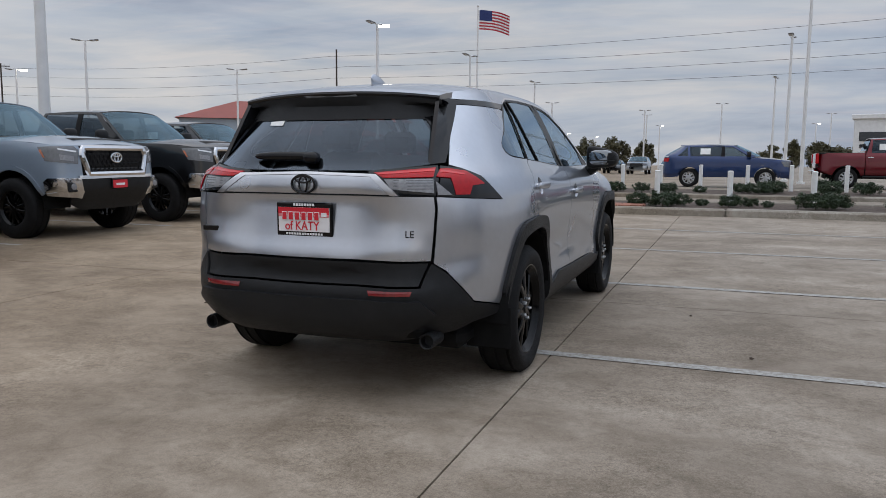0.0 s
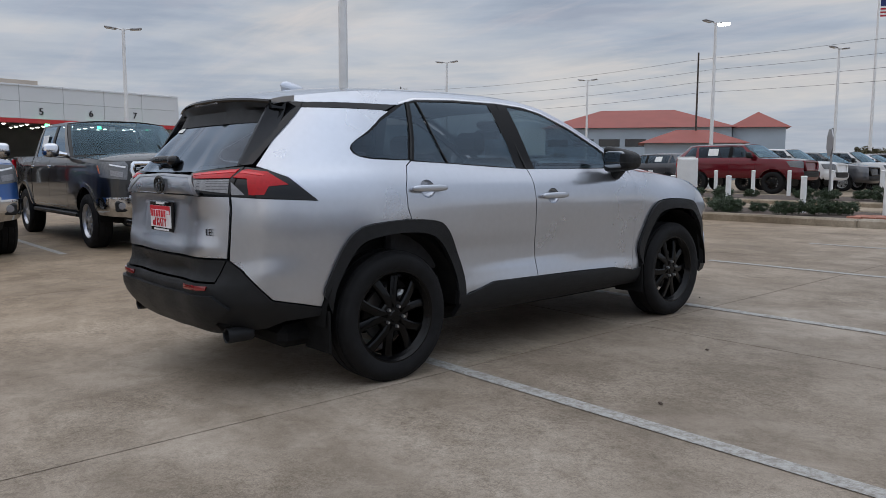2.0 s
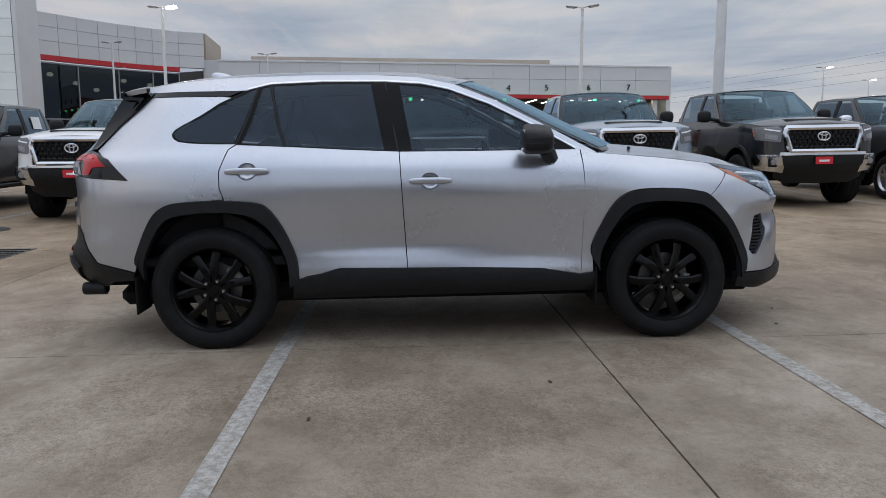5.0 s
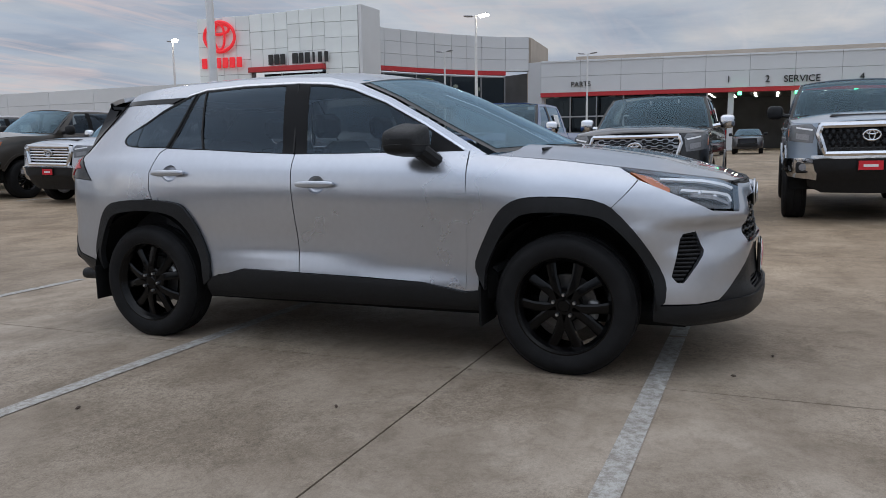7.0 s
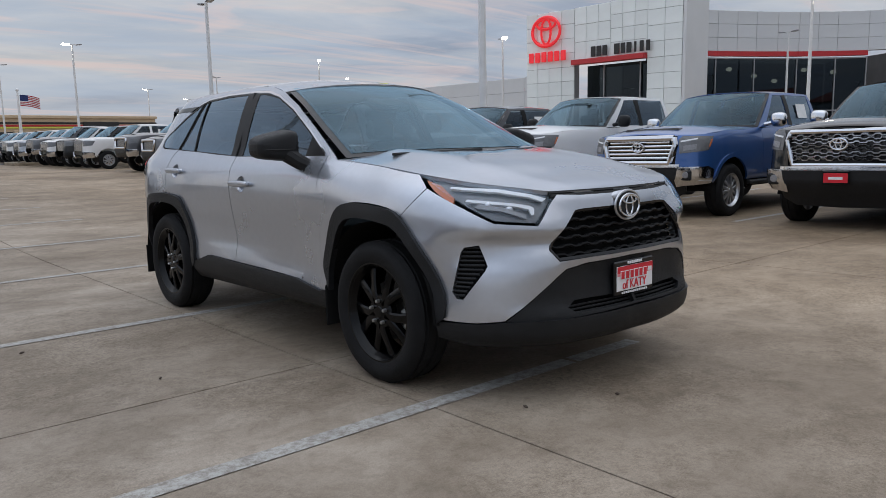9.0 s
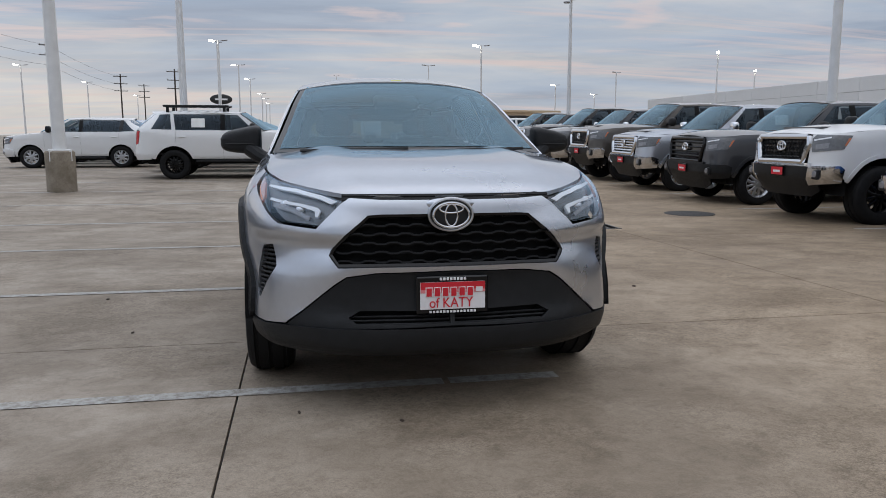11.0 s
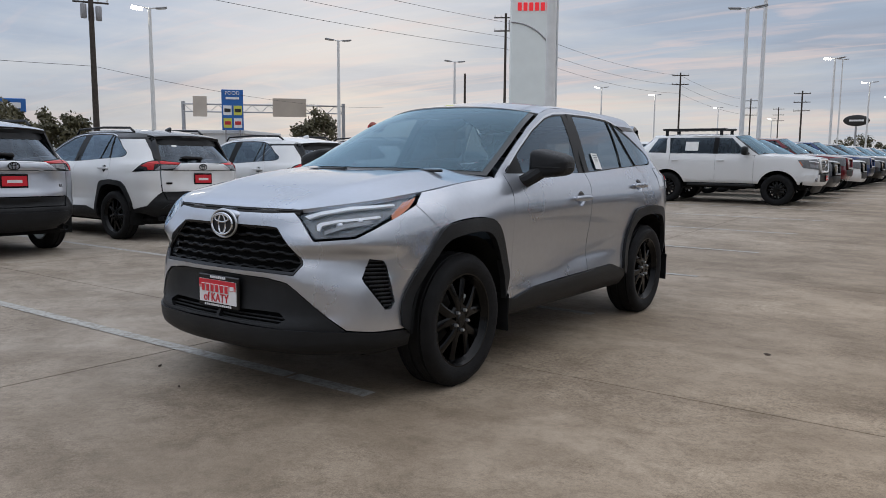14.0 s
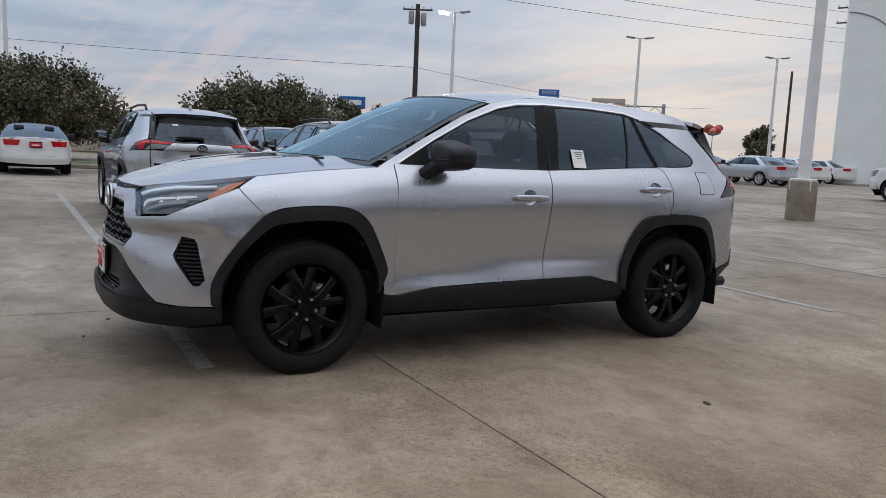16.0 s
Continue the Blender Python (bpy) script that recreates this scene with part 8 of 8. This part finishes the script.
GREENBOX = mat("pale_green_steel", (0.22, 0.32, 0.26), 0.5, var=0.06)
ROOFRED = mat("red_metal_roof", (0.27, 0.062, 0.045), 0.6, var=0.08, scale=0.6)
BLUEWALL = mat("pale_blue_wall", (0.34, 0.40, 0.46), 0.8, var=0.06, scale=0.4)
YELLOWWALL = mat("yellow_shop_wall", (0.70, 0.50, 0.16), 0.8, var=0.08, scale=0.4)
CREAM = mat("cream_wall", (0.55, 0.42, 0.28), 0.8, var=0.1, scale=0.4)
DARKGLASS = mat("dark_window_glass", (0.03, 0.035, 0.04), 0.1, var=0.1)
LAMPHEAD = mat("grey_lamp_head", (0.30, 0.30, 0.31), 0.5, 0.4, var=0.1)


def light_pole(x, y, h, turn, lit=False, base=False, heads=2, r=0.075):
    z = ground_z(x, y)
    p = thing("light_pole", pose(x, y, z, 0, 0, turn), "white steel light pole with flat lamp heads" + (" on a concrete base" if base else ""), "light pole", "light poles")
    b = .85 if base else 0.05
    part("shaft", Geo().tube([(0, 0, b - .35), (0, 0, h * .5), (0, 0, h)], [r * 1.25, r * 1.05, r * .8], 12), GALV, p)
    part("base_plate", Geo().box((0, 0, b - .08), (r * 4, r * 4, .25), .01), GALV, p)
    if base:
        part("pedestal", Geo().revolve([(0, .87), (.27, .87), (.30, .84), (.30, -.1), (0, -.1)][::-1], "z", 24), KERB, p)
    for k in range(heads):
        sg = 1 if k else -1
        part("arm", Geo().tube([(0, 0, h - .06), (sg * .30, 0, h + .03)], .03, 8), GALV, p)
        hd = part("lamp_head", Geo().box((sg * .52, 0, h + .02), (.52, .28, .07), .03, pose(0, 0, 0, 0, -sg * 7)), LAMPHEAD, p)
        glow = lit and k
        part("lens", Geo().box((sg * .54, 0, h - (.05 if glow else .022)), (.50, .34, .13) if glow else (.38, .22, .025), .01, pose(0, 0, 0, 0, -sg * 7)), LAMPGLOW if glow else PANELG, hd)
    return p


for x, y, h, t, lit, base, r in ((-11.9, 6.8, 10.5, 60, False, True, .10), (-12.3, -11.6, 10.5, 60, False, True, .10), (5.69, -12.2, 10.5, 20, False, True, .11), (-31.2, 8.0, 7.2, 70, False, False, .08),
                              (-36.3, -13.0, 8.0, 75, True, False, .08), (-58.5, -11.6, 8.0, 80, False, False, .08), (5.4, -29.0, 7.3, 5, False, False, .09), (29.1, -17.0, 7.9, 55, True, False, .09),
                              (27.8, -28.3, 7.7, 60, False, False, .09), (28.2, -40.7, 7.8, 60, False, False, .09), (-10.9, -26.6, 6.8, 85, False, False, .08), (6.8, -38.0, 13.0, 10, False, False, .10), (7.2, -63.0, 9.0, 10, True, False, .09), (7.3, -86.0, 9.0, 10, True, False, .09), (7.4, -108.5, 9.0, 10, True, False, .09), (7.6, -147.5, 9.0, 0, True, False, .10), (7.7, -168.0, 9.0, 0, True, False, .10), (7.9, -194.0, 9.0, 0, True, False, .10),
                              (-14.3, -108.0, 9.0, 10, True, False, .09), (-13.4, -164.8, 9.0, 10, True, False, .10), (-13.6, -193.3, 9.0, 0, True, False, .10), (-13.2, -219.9, 9.0, 0, True, False, .10), (-14.1, -82.6, 9.0, 10, False, False, .08), (8.7, -77.2, 10.5, 60, False, False, .07),
                              (33.0, -77.0, 9.0, 40, True, False, .09), (31.6, -90.2, 9.0, 40, True, False, .09), (31.9, -119.2, 9.0, 40, True, False, .09), (32.5, -158.6, 9.0, 40, True, False, .10), (-15.5, -62.4, 9.0, 10, True, False, .09), (-39.9, -113.4, 9.0, 10, True, False, .09), (-56.6, -138.8, 9.0, 10, True, False, .10),
                              (-39.4, -63.9, 9.0, 60, True, False, .09), (-55.4, -82.7, 9.0, 60, True, False, .09), (-39.4, -88.2, 9.0, 30, False, False, .09), (-37.0, -35.2, 8.0, 60, True, False, .08), (-52.2, -21.6, 8.0, 75, False, False, .08), (-9.6, -207.0, 17.0, 0, False, False, .12),
                              (4.5, 41.6, 8.0, 80, False, False, .08), (4.6, 63.0, 8.0, 80, False, False, .08), (15.8, 156.9, 9.0, 10, True, False, .12), (-12.1, 123.7, 9.0, 10, False, False, .11), (-13.2, 158.4, 9.0, 10, True, False, .12), (15.3, 126.9, 9.0, 10, False, False, .11), (4.9, 35.2, 11.4, 60, False, False, .075), (-0.2, 102.7, 9.0, 10, False, False, .10),
                              (-15.7, 30.8, 8.0, 75, True, False, .08), (-14.9, 43.2, 8.0, 75, False, False, .08), (-14.9, 60.6, 8.0, 75, False, False, .08), (-18.5, 83.1, 8.0, 20, False, False, .10), (-9.6, 98.2, 8.0, 20, False, False, .10), (-39.7, 193.2, 9.0, 10, True, False, .13), (-55.6, 201.6, 9.0, 10, True, False, .13), (-37.3, 221.4, 9.0, 10, True, False, .13), (-40.8, 142.8, 9.0, 10, False, False, .11),
                              (-34.8, 30.2, 8.0, 30, False, False, .08), (-34.8, 45.1, 8.0, 30, False, False, .08), (-52.1, 39.9, 8.0, 40, True, False, .08), (-72.2, 42.3, 8.0, 40, True, False, .09), (-88.9, 57.3, 8.0, 40, True, False, .09),
                              (24.0, 70.0, 9.5, 20, True, False, .09), (34.5, 2.5, 9.8, 80, False, False, .09)):
    light_pole(x, y, h, t, lit, base, 2, r)


def flag_pole(x, y, h, length, turn):
    p = thing("flag_pole", pose(x, y, ground_z(x, y), 0, 0, turn), "tall white pole with a striped national flag flying", "flag")
    part("shaft", Geo().tube([(0, 0, 0), (0, 0, h)], [.22, .09], 12), GALV, p)
    part("ball", Geo().blob((0, 0, h + .15), (.18, .18, .18), 2, 12), GALV, p)
    hh = length * .58

    def cloth(a0, a1, b0, b1, lift=0.0):
        vs, fs = [], []
        n = 14
        for i in range(n + 1):
            u = a0 + (a1 - a0) * i / n
            for b in (b0, b1):
                w = math.sin(u * 7.0 + b * 1.4) * .06 * length * u
                vs.append((u * length * .92 + .2, w + lift, h - .4 - b * hh - u * u * .30 * hh))
        for i in range(n):
            fs.append((2 * i, 2 * i + 1, 2 * i + 3, 2 * i + 2))
        return Geo().add(vs, fs)
    for k in range(13):
        part("stripe", cloth(0.42 if k < 7 else 0.0, 1.0, k / 13, (k + 1) / 13), FLAGRED if k % 2 == 0 else FLAGWHITE, p)
    part("canton", cloth(0, .42, 0, 7 / 13), FLAGBLUE, p)
    return p


flag_pole(-32.8, 98.0, 22.6, 4.6, 20)
flag_pole(-18.2, -95.0, 7.2, 2.2, 170)


UT1, UT2, UT3 = (-80.0, 61.3), (-37.0, 65.0), (60.0, 42.5)


def util_pole(x, y, h, turn, arms=2, cans=0, r=.13):
    p = thing("utility_pole", pose(x, y, ground_z(x, y), 0, 0, turn), "dark wooden utility pole with cross arms and insulators", "utility pole", "utility poles")
    part("shaft", Geo().tube([(0, 0, -.2), (0, 0, h)], [r, r * .72], 12), WOODPOLE, p)
    for k in range(arms):
        a = part("cross_arm", Geo().box((0, 0, h - .35 - 1.1 * k), (2.0, .10, .10), .015), WOODPOLE, p)
        for xx in (-.92, -.4, .4, .92):
            part("insulator", Geo().revolve([(0, .16), (.04, .15), (.055, .08), (.03, .02), (0, 0)][::-1], "z", 10, m=Matrix.Translation((xx, 0, h - .29 - 1.1 * k))), GALV, a)
    for k in range(cans):
        part("transformer", Geo().revolve([(0, .45), (.15, .43), (.18, .38), (.18, -.35), (.15, -.42), (0, -.42)][::-1], "z", 16, m=Matrix.Translation(((-.42, .42, 0)[k % 3], (.1, .1, -.42)[k % 3], h - 1.0 + .1 * (k % 2)))), LAMPHEAD, p)
    return p


util_pole(41.9, -21.6, 10.6, 60, 1, 3, .20)
util_pole(31.1, -52.5, 13.2, 30, 2, 1)
util_pole(28.6, -90.6, 11.6, 20, 2)
util_pole(27.7, -121.8, 10.4, 20, 3)
util_pole(16.9, -103.4, 9.8, 10, 3)
util_pole(29.9, -151.9, 10.8, 10, 3)
util_pole(30.4, -45.3, 7.5, 30, 0, 0, .11)
util_pole(*UT1, 12.2, 30, 1, 0, .12)
util_pole(*UT2, 12.4, 20, 0, 0, .11)
util_pole(*UT3, 13, 20, 2)
util_pole(16, 75, 9, 20, 0)


def wire(name, a, b, sag, r=.013):
    a, b = Vector(a), Vector(b)
    pts = [a.lerp(b, t) - Vector((0, 0, sag * 4 * t * (1 - t))) for t in np.linspace(0, 1, 24)]
    return tagged(part(name, Geo().tube(pts, r, 5), WIRE), "thin black overhead cable between poles", "cable", "overhead cables")


for dz_, dx_ in ((-.2, -1.1), (-1.3, 1.1), (-2.4, -.4), (-3.4, .4)):
    wire("overhead_cable", (-260, 40, 13 + dz_), (UT1[0] + dx_, UT1[1], 12.2 + dz_), 1.0)
    wire("overhead_cable", (UT1[0] + dx_, UT1[1], 12.2 + dz_), (UT2[0] + dx_, UT2[1], 12.2 + dz_), .6)
    wire("overhead_cable", (UT2[0] + dx_, UT2[1], 12.2 + dz_), (UT3[0] + dx_, UT3[1], 13 + dz_), 1.4)
for dz_ in (0, -1.2, -2.2):
    wire("overhead_cable", (31.1, -52.5, 12.6 + dz_), (31.5, 15, 12.6 + dz_), .9)
    wire("overhead_cable", (31.1, -52.5, 12.6 + dz_), (28.6, -90.6, 11.4 + dz_), .8)
    wire("overhead_cable", (28.6, -90.6, 11.4 + dz_), (27.7, -121.8, 10.2 + dz_), .5)
wire("overhead_cable", (41.9, -21.6, 6.6), (52, 40, 7.4), .6)
wire("overhead_cable", (41.9, -21.6, 6.6), (66, -78, 8), .8)


def simple_house(name, label, x, y, turn, w, d, h, wall, roof, rise, wins=5, eave=.6):
    b = thing(name, pose(x, y, ground_z(x, y) - .1, 0, 0, turn), label, "building", "far buildings")
    wl_ = part("wall", Geo().box((0, 0, h / 2), (w, d, h), .05), wall, b)
    if rise:
        g = Geo()
        a, c = w / 2 + eave, d / 2 + eave
        rl = max(0.0, w / 2 - d / 2)
        g.add([(-a, -c, h), (a, -c, h), (a, c, h), (-a, c, h), (-rl, 0, h + rise), (rl, 0, h + rise)], [(0, 1, 5, 4), (1, 2, 5), (2, 3, 4, 5), (3, 0, 4), (3, 2, 1, 0)])
        part("roof", g, roof, b, angle=10)
    else:
        part("roof", Geo().box((0, 0, h + .15), (w + .4, d + .4, .4), .05), roof, b)
    for k in range(wins):
        for s in (-1, 1):
            part("window", Geo().box((-w / 2 + w * (k + .5) / wins, s * (d / 2 + .02), h * .70), (w / wins * .80, .10, h * .15), .02), DARKGLASS, b)
    return b


simple_house("showroom", "pale blue showroom with a red hip roof", -60, 88, 34, 24, 14, 6.6, BLUEWALL, ROOFRED, 2.8, 7)
simple_house("showroom_tower", "pale blue square tower with a red pyramid roof", -45.8, 95.0, 30, 6.4, 6.4, 6.6, BLUEWALL, ROOFRED, 2.2, 0)
simple_house("showroom", "long low building with a dark flat roof", -92, 62, 30, 30, 12, 4.0, BLUEWALL, DARKWALL, 0, 8)
shop_row = simple_house("shop_row", "long cream shop row with red and yellow bands over a colonnade", -25.6, -112, 12, 26, 10, 4.6, CREAM, CREAM, 0, 0)
for z, mt in ((3.95, LETTERB), (3.6, REDBAND), (3.35, YELLOW)):
    part("band", Geo().box((0, 5.05, z), (26.2, .14, .22), .02), mt, shop_row)
part("colonnade", Geo().box((0, 5.03, 1.45), (25.6, .10, 2.7), .02), DARKGLASS, shop_row)
for k in range(10):
    part("column", Geo().box((-12.8 + 2.84 * k, 5.3, 1.5), (.42, .42, 3.0), .03), CREAM, shop_row)
part("sign_board", Geo().box((-4.5, 5.2, 3.65), (5.2, .16, .95), .05), LETTERB, shop_row)
yel_shop = simple_house("shop", "yellow shop with a flat roof, red arches and red letters", -10.2, -234.0, 2, 14.5, 10, 4.9, YELLOWWALL, CREAM, 0, 0)
for k in (-1, 1):
    part("arch", Geo().revolve([(0, .06), (1.9, .06), (1.9, -.06), (0, -.06)], "y", 24, m=pose(k * 2.3, 5.1, 1.0)), REDBAND, yel_shop)
part("sign_band", Geo().box((0, 5.1, 3.9), (11.0, .12, 1.7), .03), CREAM, yel_shop)
me = text_mesh("FIREWORKS", 1.5, .04)
me.materials.append(REDBAND)
part("letters", me, None, yel_shop).matrix_basis = pose(0, 5.2, 3.9, 0, 0, 180)
TOWERTAN = mat("tan_stucco", (0.30, 0.25, 0.20), 0.85, var=0.15, scale=.8, bump=0.2, bscale=20)
dome = thing("domed_tower", pose(0.4, -228, 0, 0, 0, 0), "small tan round tower with a low domed roof", "building", "far buildings")
part("drum", Geo().revolve([(0, 0), (3.2, 0), (3.2, 5.6), (3.05, 5.7)], "z", 28), TOWERTAN, dome)
part("band", Geo().revolve([(3.0, 5.3), (3.35, 5.3), (3.35, 5.75), (3.0, 5.75)], "z", 28), LETTERB, dome)
part("roof", Geo().revolve([(3.1, 5.7), (2.9, 6.8), (2.2, 7.6), (1.2, 8.1), (0.0, 8.3)], "z", 28), TOWERTAN, dome)
simple_house("warehouse", "low tan warehouse behind the road", 62, 6, 70, 44, 12, 2.6, TANWALL, TANWALL, 0, 0)
simple_house("warehouse", "low white warehouse behind the road", 75, -45, 30, 30, 12, 3.4, PANELG, PANELG, 0, 0)
simple_house("office_block", "white office block with ribbon windows", 13.0, 66, -10, 4, 4, 4.8, GALV, GALV, 0, 1)
simple_house("showroom_porch", "low porch with a red hip roof", -37.4, 64.9, 34, 9, 6, 3.6, BLUEWALL, ROOFRED, 1.4, 0)
cab_ = thing("utility_cabinet", pose(-9.5, 18.6, ground_z(-9.5, 18.6) + .08, 0, 0, 30), "white steel utility cabinet on two legs", "cabinet")
part("body", Geo().box((0, 0, .75), (.62, .34, .95), .02), GALV, cab_)
part("door", Geo().box((0, -.175, .75), (.54, .02, .86), .006), GALV, cab_)
for x in (-.22, .22):
    part("leg", Geo().box((x, 0, .14), (.10, .10, .36), .008), GALV, cab_)
st_ = thing("stop_sign", pose(-4.8, 18.1, ground_z(-4.8, 18.1) + .08, 0, 0, -56), "grey back of an eight-sided road sign on a post", "sign")
part("post", Geo().tube([(0, 0, -.1), (0, 0, 2.0)], .03, 8), ALU, st_)
part("board", Geo().revolve([(0, .012), (.40, .012), (.40, -.012), (0, -.012)], "y", 8, m=pose(0, -.05, 1.6, 0, 22.5, 0)), ALU, st_)
# road signs beyond the fence
sg_ = thing("food_sign", pose(58.9, -46.0, ground_z(58, -46), 0, 0, 52), "blue highway food sign with white and yellow squares", "sign")
part("board", Geo().box((0, 0, 5.6), (2.1, .10, 4.0), .03), BLUESIGN, sg_)
for k in range(2):
    for q in range(2):
        part("square", Geo().box((-.5 + k * 1.0, .06, 4.3 + 1.25 * q), (.80, .04, .95), .02), YELLOW if (k + q) % 2 else LETTERWHITE, sg_)
        part("logo_bar", Geo().box((-.5 + k * 1.0, .09, 4.3 + 1.25 * q), (.60, .03, .35), .02), LETTERB if q else REDBAND, sg_)
me = text_mesh("FOOD", .5, .02)
me.materials.append(LETTERWHITE)
part("letters", me, None, sg_).matrix_basis = pose(0, .07, 7.25, 0, 0, 180)
part("letter_bar", Geo().box((0, .06, 6.75), (1.3, .03, .22), .01), LETTERWHITE, sg_)
for k in (-1, 1):
    part("leg", Geo().box((k * .7, 0, 1.8), (.14, .14, 3.7), .02), ALU, sg_)
ga = thing("sign_gantry", pose(70, -58, 0, 0, 0, 45), "steel truss sign gantry over the road", "gantry")
for z in (6.4, 7.3):
    for y in (-.4, .4):
        part("chord", Geo().tube([(-11, y, z), (8, y, z)], .07, 6), ALU, ga)
for k in range(19):
    part("lattice", Geo().tube([(-11 + k, -.4, 6.4 + .9 * (k % 2)), (-10 + k, -.4, 7.3 - .9 * (k % 2))], .04, 5), ALU, ga)
for k in (-11, 8):
    part("leg", Geo().tube([(k, 0, 0), (k, 0, 7.6)], .22, 10), ALU, ga)
for x, w_, h_ in ((6.0, 1.6, 2.4), (-4.5, 4.0, 2.2)):
    part("sign_back", Geo().box((x, .55, 7.0), (w_, .08, h_), .02), TANWALL, ga)
for x, y, z, w_, h_, m_, t_, lb in ((55, -22.6, 4.6, 2.2, 1.0, BLUESIGN, 60, "small blue roadside sign with a white panel on a post"), (12.6, -120, 6.6, 3.4, 1.6, LETTERB, 10, "black oval dealer sign on a tall post")):
    so = thing("roadside_sign", pose(x, y, ground_z(x, y), 0, 0, t_), lb, "sign", "roadside signs")
    part("post", Geo().tube([(0, 0, 0), (0, 0, z)], .14, 10), ALU, so)
    if "oval" in lb:
        part("board", Geo().blob((0, .1, z), (w_ / 2, .15, h_ / 2), 2.0, 24), m_, so)
        part("letter_bar", Geo().box((0, .27, z), (w_ * .55, .04, h_ * .16), .01), LETTERWHITE, so)
    else:
        part("board", Geo().box((0, .1, z), (w_, .14, h_), .05), m_, so)
        part("letter_bar", Geo().box((0, .18, z), (w_ * .7, .03, h_ * .4), .01), LETTERWHITE, so)

tent = thing("parasol_balloon", pose(191.5, -224, 12.4, 0, 0, 40), "orange and red striped balloon canopy beyond the road", "balloon")
for k in range(8):
    a = 2 * math.pi * k / 8
    part("gore", Geo().blob((2.0 * math.cos(a), 2.0 * math.sin(a), .7 * math.sin(k * 2.1)), (1.6, 1.6, 1.3), 2.0, 12), (REDBAND, ROOFRED, AMBER)[k % 3], tent)
part("skirt", Geo().blob((0, 0, -1.3), (2.0, 2.0, .9), 2.2, 14), BLUESIGN, tent)
part("mast", Geo().tube([(0, 0, -12.4), (0, 0, 0)], .14, 8), ALU, tent)
tower = thing("cell_tower", pose(-36.4, -292.8, 0, 0, 0, 20), "slim lattice mast with rings of antennas", "tower")
part("mast", Geo().tube([(0, 0, 0), (0, 0, 21)], [.45, .30], 8), ALU, tower)
for z in (12.5, 15.5, 18.5, 20.5):
    for k in range(6):
        a = math.pi * k / 3
        part("antenna", Geo().box((1.0 * math.cos(a), 1.0 * math.sin(a), z), (.35, .35, 1.5), .05), LAMPHEAD, tower)
verge = tagged(part("grass_verge", drape([25.2, 27.5, 30.0], list(np.linspace(-12, 14, 14)), 0.07), GRASS), "strip of short green grass along the road", "grass", kind="structure")
kb = tagged(new("road_kerb"), "pale concrete kerb along the grass strip", "kerb", kind="structure")
for k in range(8):
    part("kerb_stone", Geo().box((25.1, -10.4 + 3.25 * k, .08), (.22, 3.23, .16), .03), KERB, kb)
gbox = thing("utility_box", pose(29.3, 1.8, .1, 0, 0, 10), "pale green steel utility box on the grass", "box")
part("body", Geo().box((0, 0, .45), (1.0, .8, .9), .04), GREENBOX, gbox)
part("lid", Geo().box((0, 0, .92), (1.06, .86, .08), .02), GREENBOX, gbox)

# ---- trees ----
def tree(x, y, h, wide, seed, n=5200, leaf=.11, label="broad evergreen oak with dense dark foliage"):
    r = np.random.default_rng(seed)
    t = thing("tree", pose(x, y, ground_z(x, y), 0, 0, 0), label, "tree", "trees by the road")
    tr = Geo().tube([(0, 0, -.2), (.05, .02, h * .18), (.0, .06, h * .34)], [h * .035, h * .028, h * .02], 10)
    for k in range(7):
        a = 2 * math.pi * k / 7 + r.uniform(-.3, .3)
        e = (math.cos(a) * wide * .30, math.sin(a) * wide * .30, h * r.uniform(.55, .85))
        tr.tube([(0, .04, h * .28), (e[0] * .4, e[1] * .4, h * .45), e], [h * .016, h * .011, h * .005], 6)
    part("trunk", tr, BARK, t)
    part("crown", leaf_cloud(r, (0, 0, h * .52), np.array([wide * .46, wide * .46, h * .46]), n, leaf, .6, 95, (.20, .40)), LEAFT, t)
    return t


tree(35.4, 1.2, 4.4, 7.6, 11, 34000, .085)
tree(31.8, -8.2, 4.2, 7.8, 12, 34000, .085)
for k, (x, y, h, w_) in enumerate(((50, -20, 4.6, 4.6), (52, -25, 4.2, 5.0), (53.6, -52.3, 6.0, 5.6), (50.3, -68.0, 5.0, 3.6), (46, 12, 5.5, 7), (44, -16, 3.2, 3.6), (-58, 58, 3.2, 4.5), (-62, 54, 3.4, 4), (-52, 62, 2.8, 3.0), (-30, 92, 5.0, 5), (-22, 98, 6.0, 6), (14, -140, 5, 9))):
    tree(x, y, h * (.68 if y > 80 else 1), w_ * (.8 if y > 80 else 1), 30 + k, 4200, .17, "small round tree in the distance")
for k, (x, y, h, w_) in enumerate(((-18.2, 102.9, 4.3, 4.0), (-13.9, 103.6, 4.8, 4.2), (-10.2, 104.1, 4.1, 3.2), (-22.8, 101.9, 5.0, 3.4), (-26.4, 101.1, 4.7, 4.6), (-29.6, 100.3, 4.2, 4.6), (-16.5, 106, 3.6, 3.0), (5.9, 104.4, 3.6, 3.2), (8.7, 104.3, 4.1, 2.6), (11.9, 104.1, 4.1, 3.4), (14.9, 103.7, 3.7, 4.0), (-34.5, 104, 4.4, 5.5))):
    tree(x, y, h, w_, 70 + k, 5200, .16, "small dark tree along the far side of the next lot")
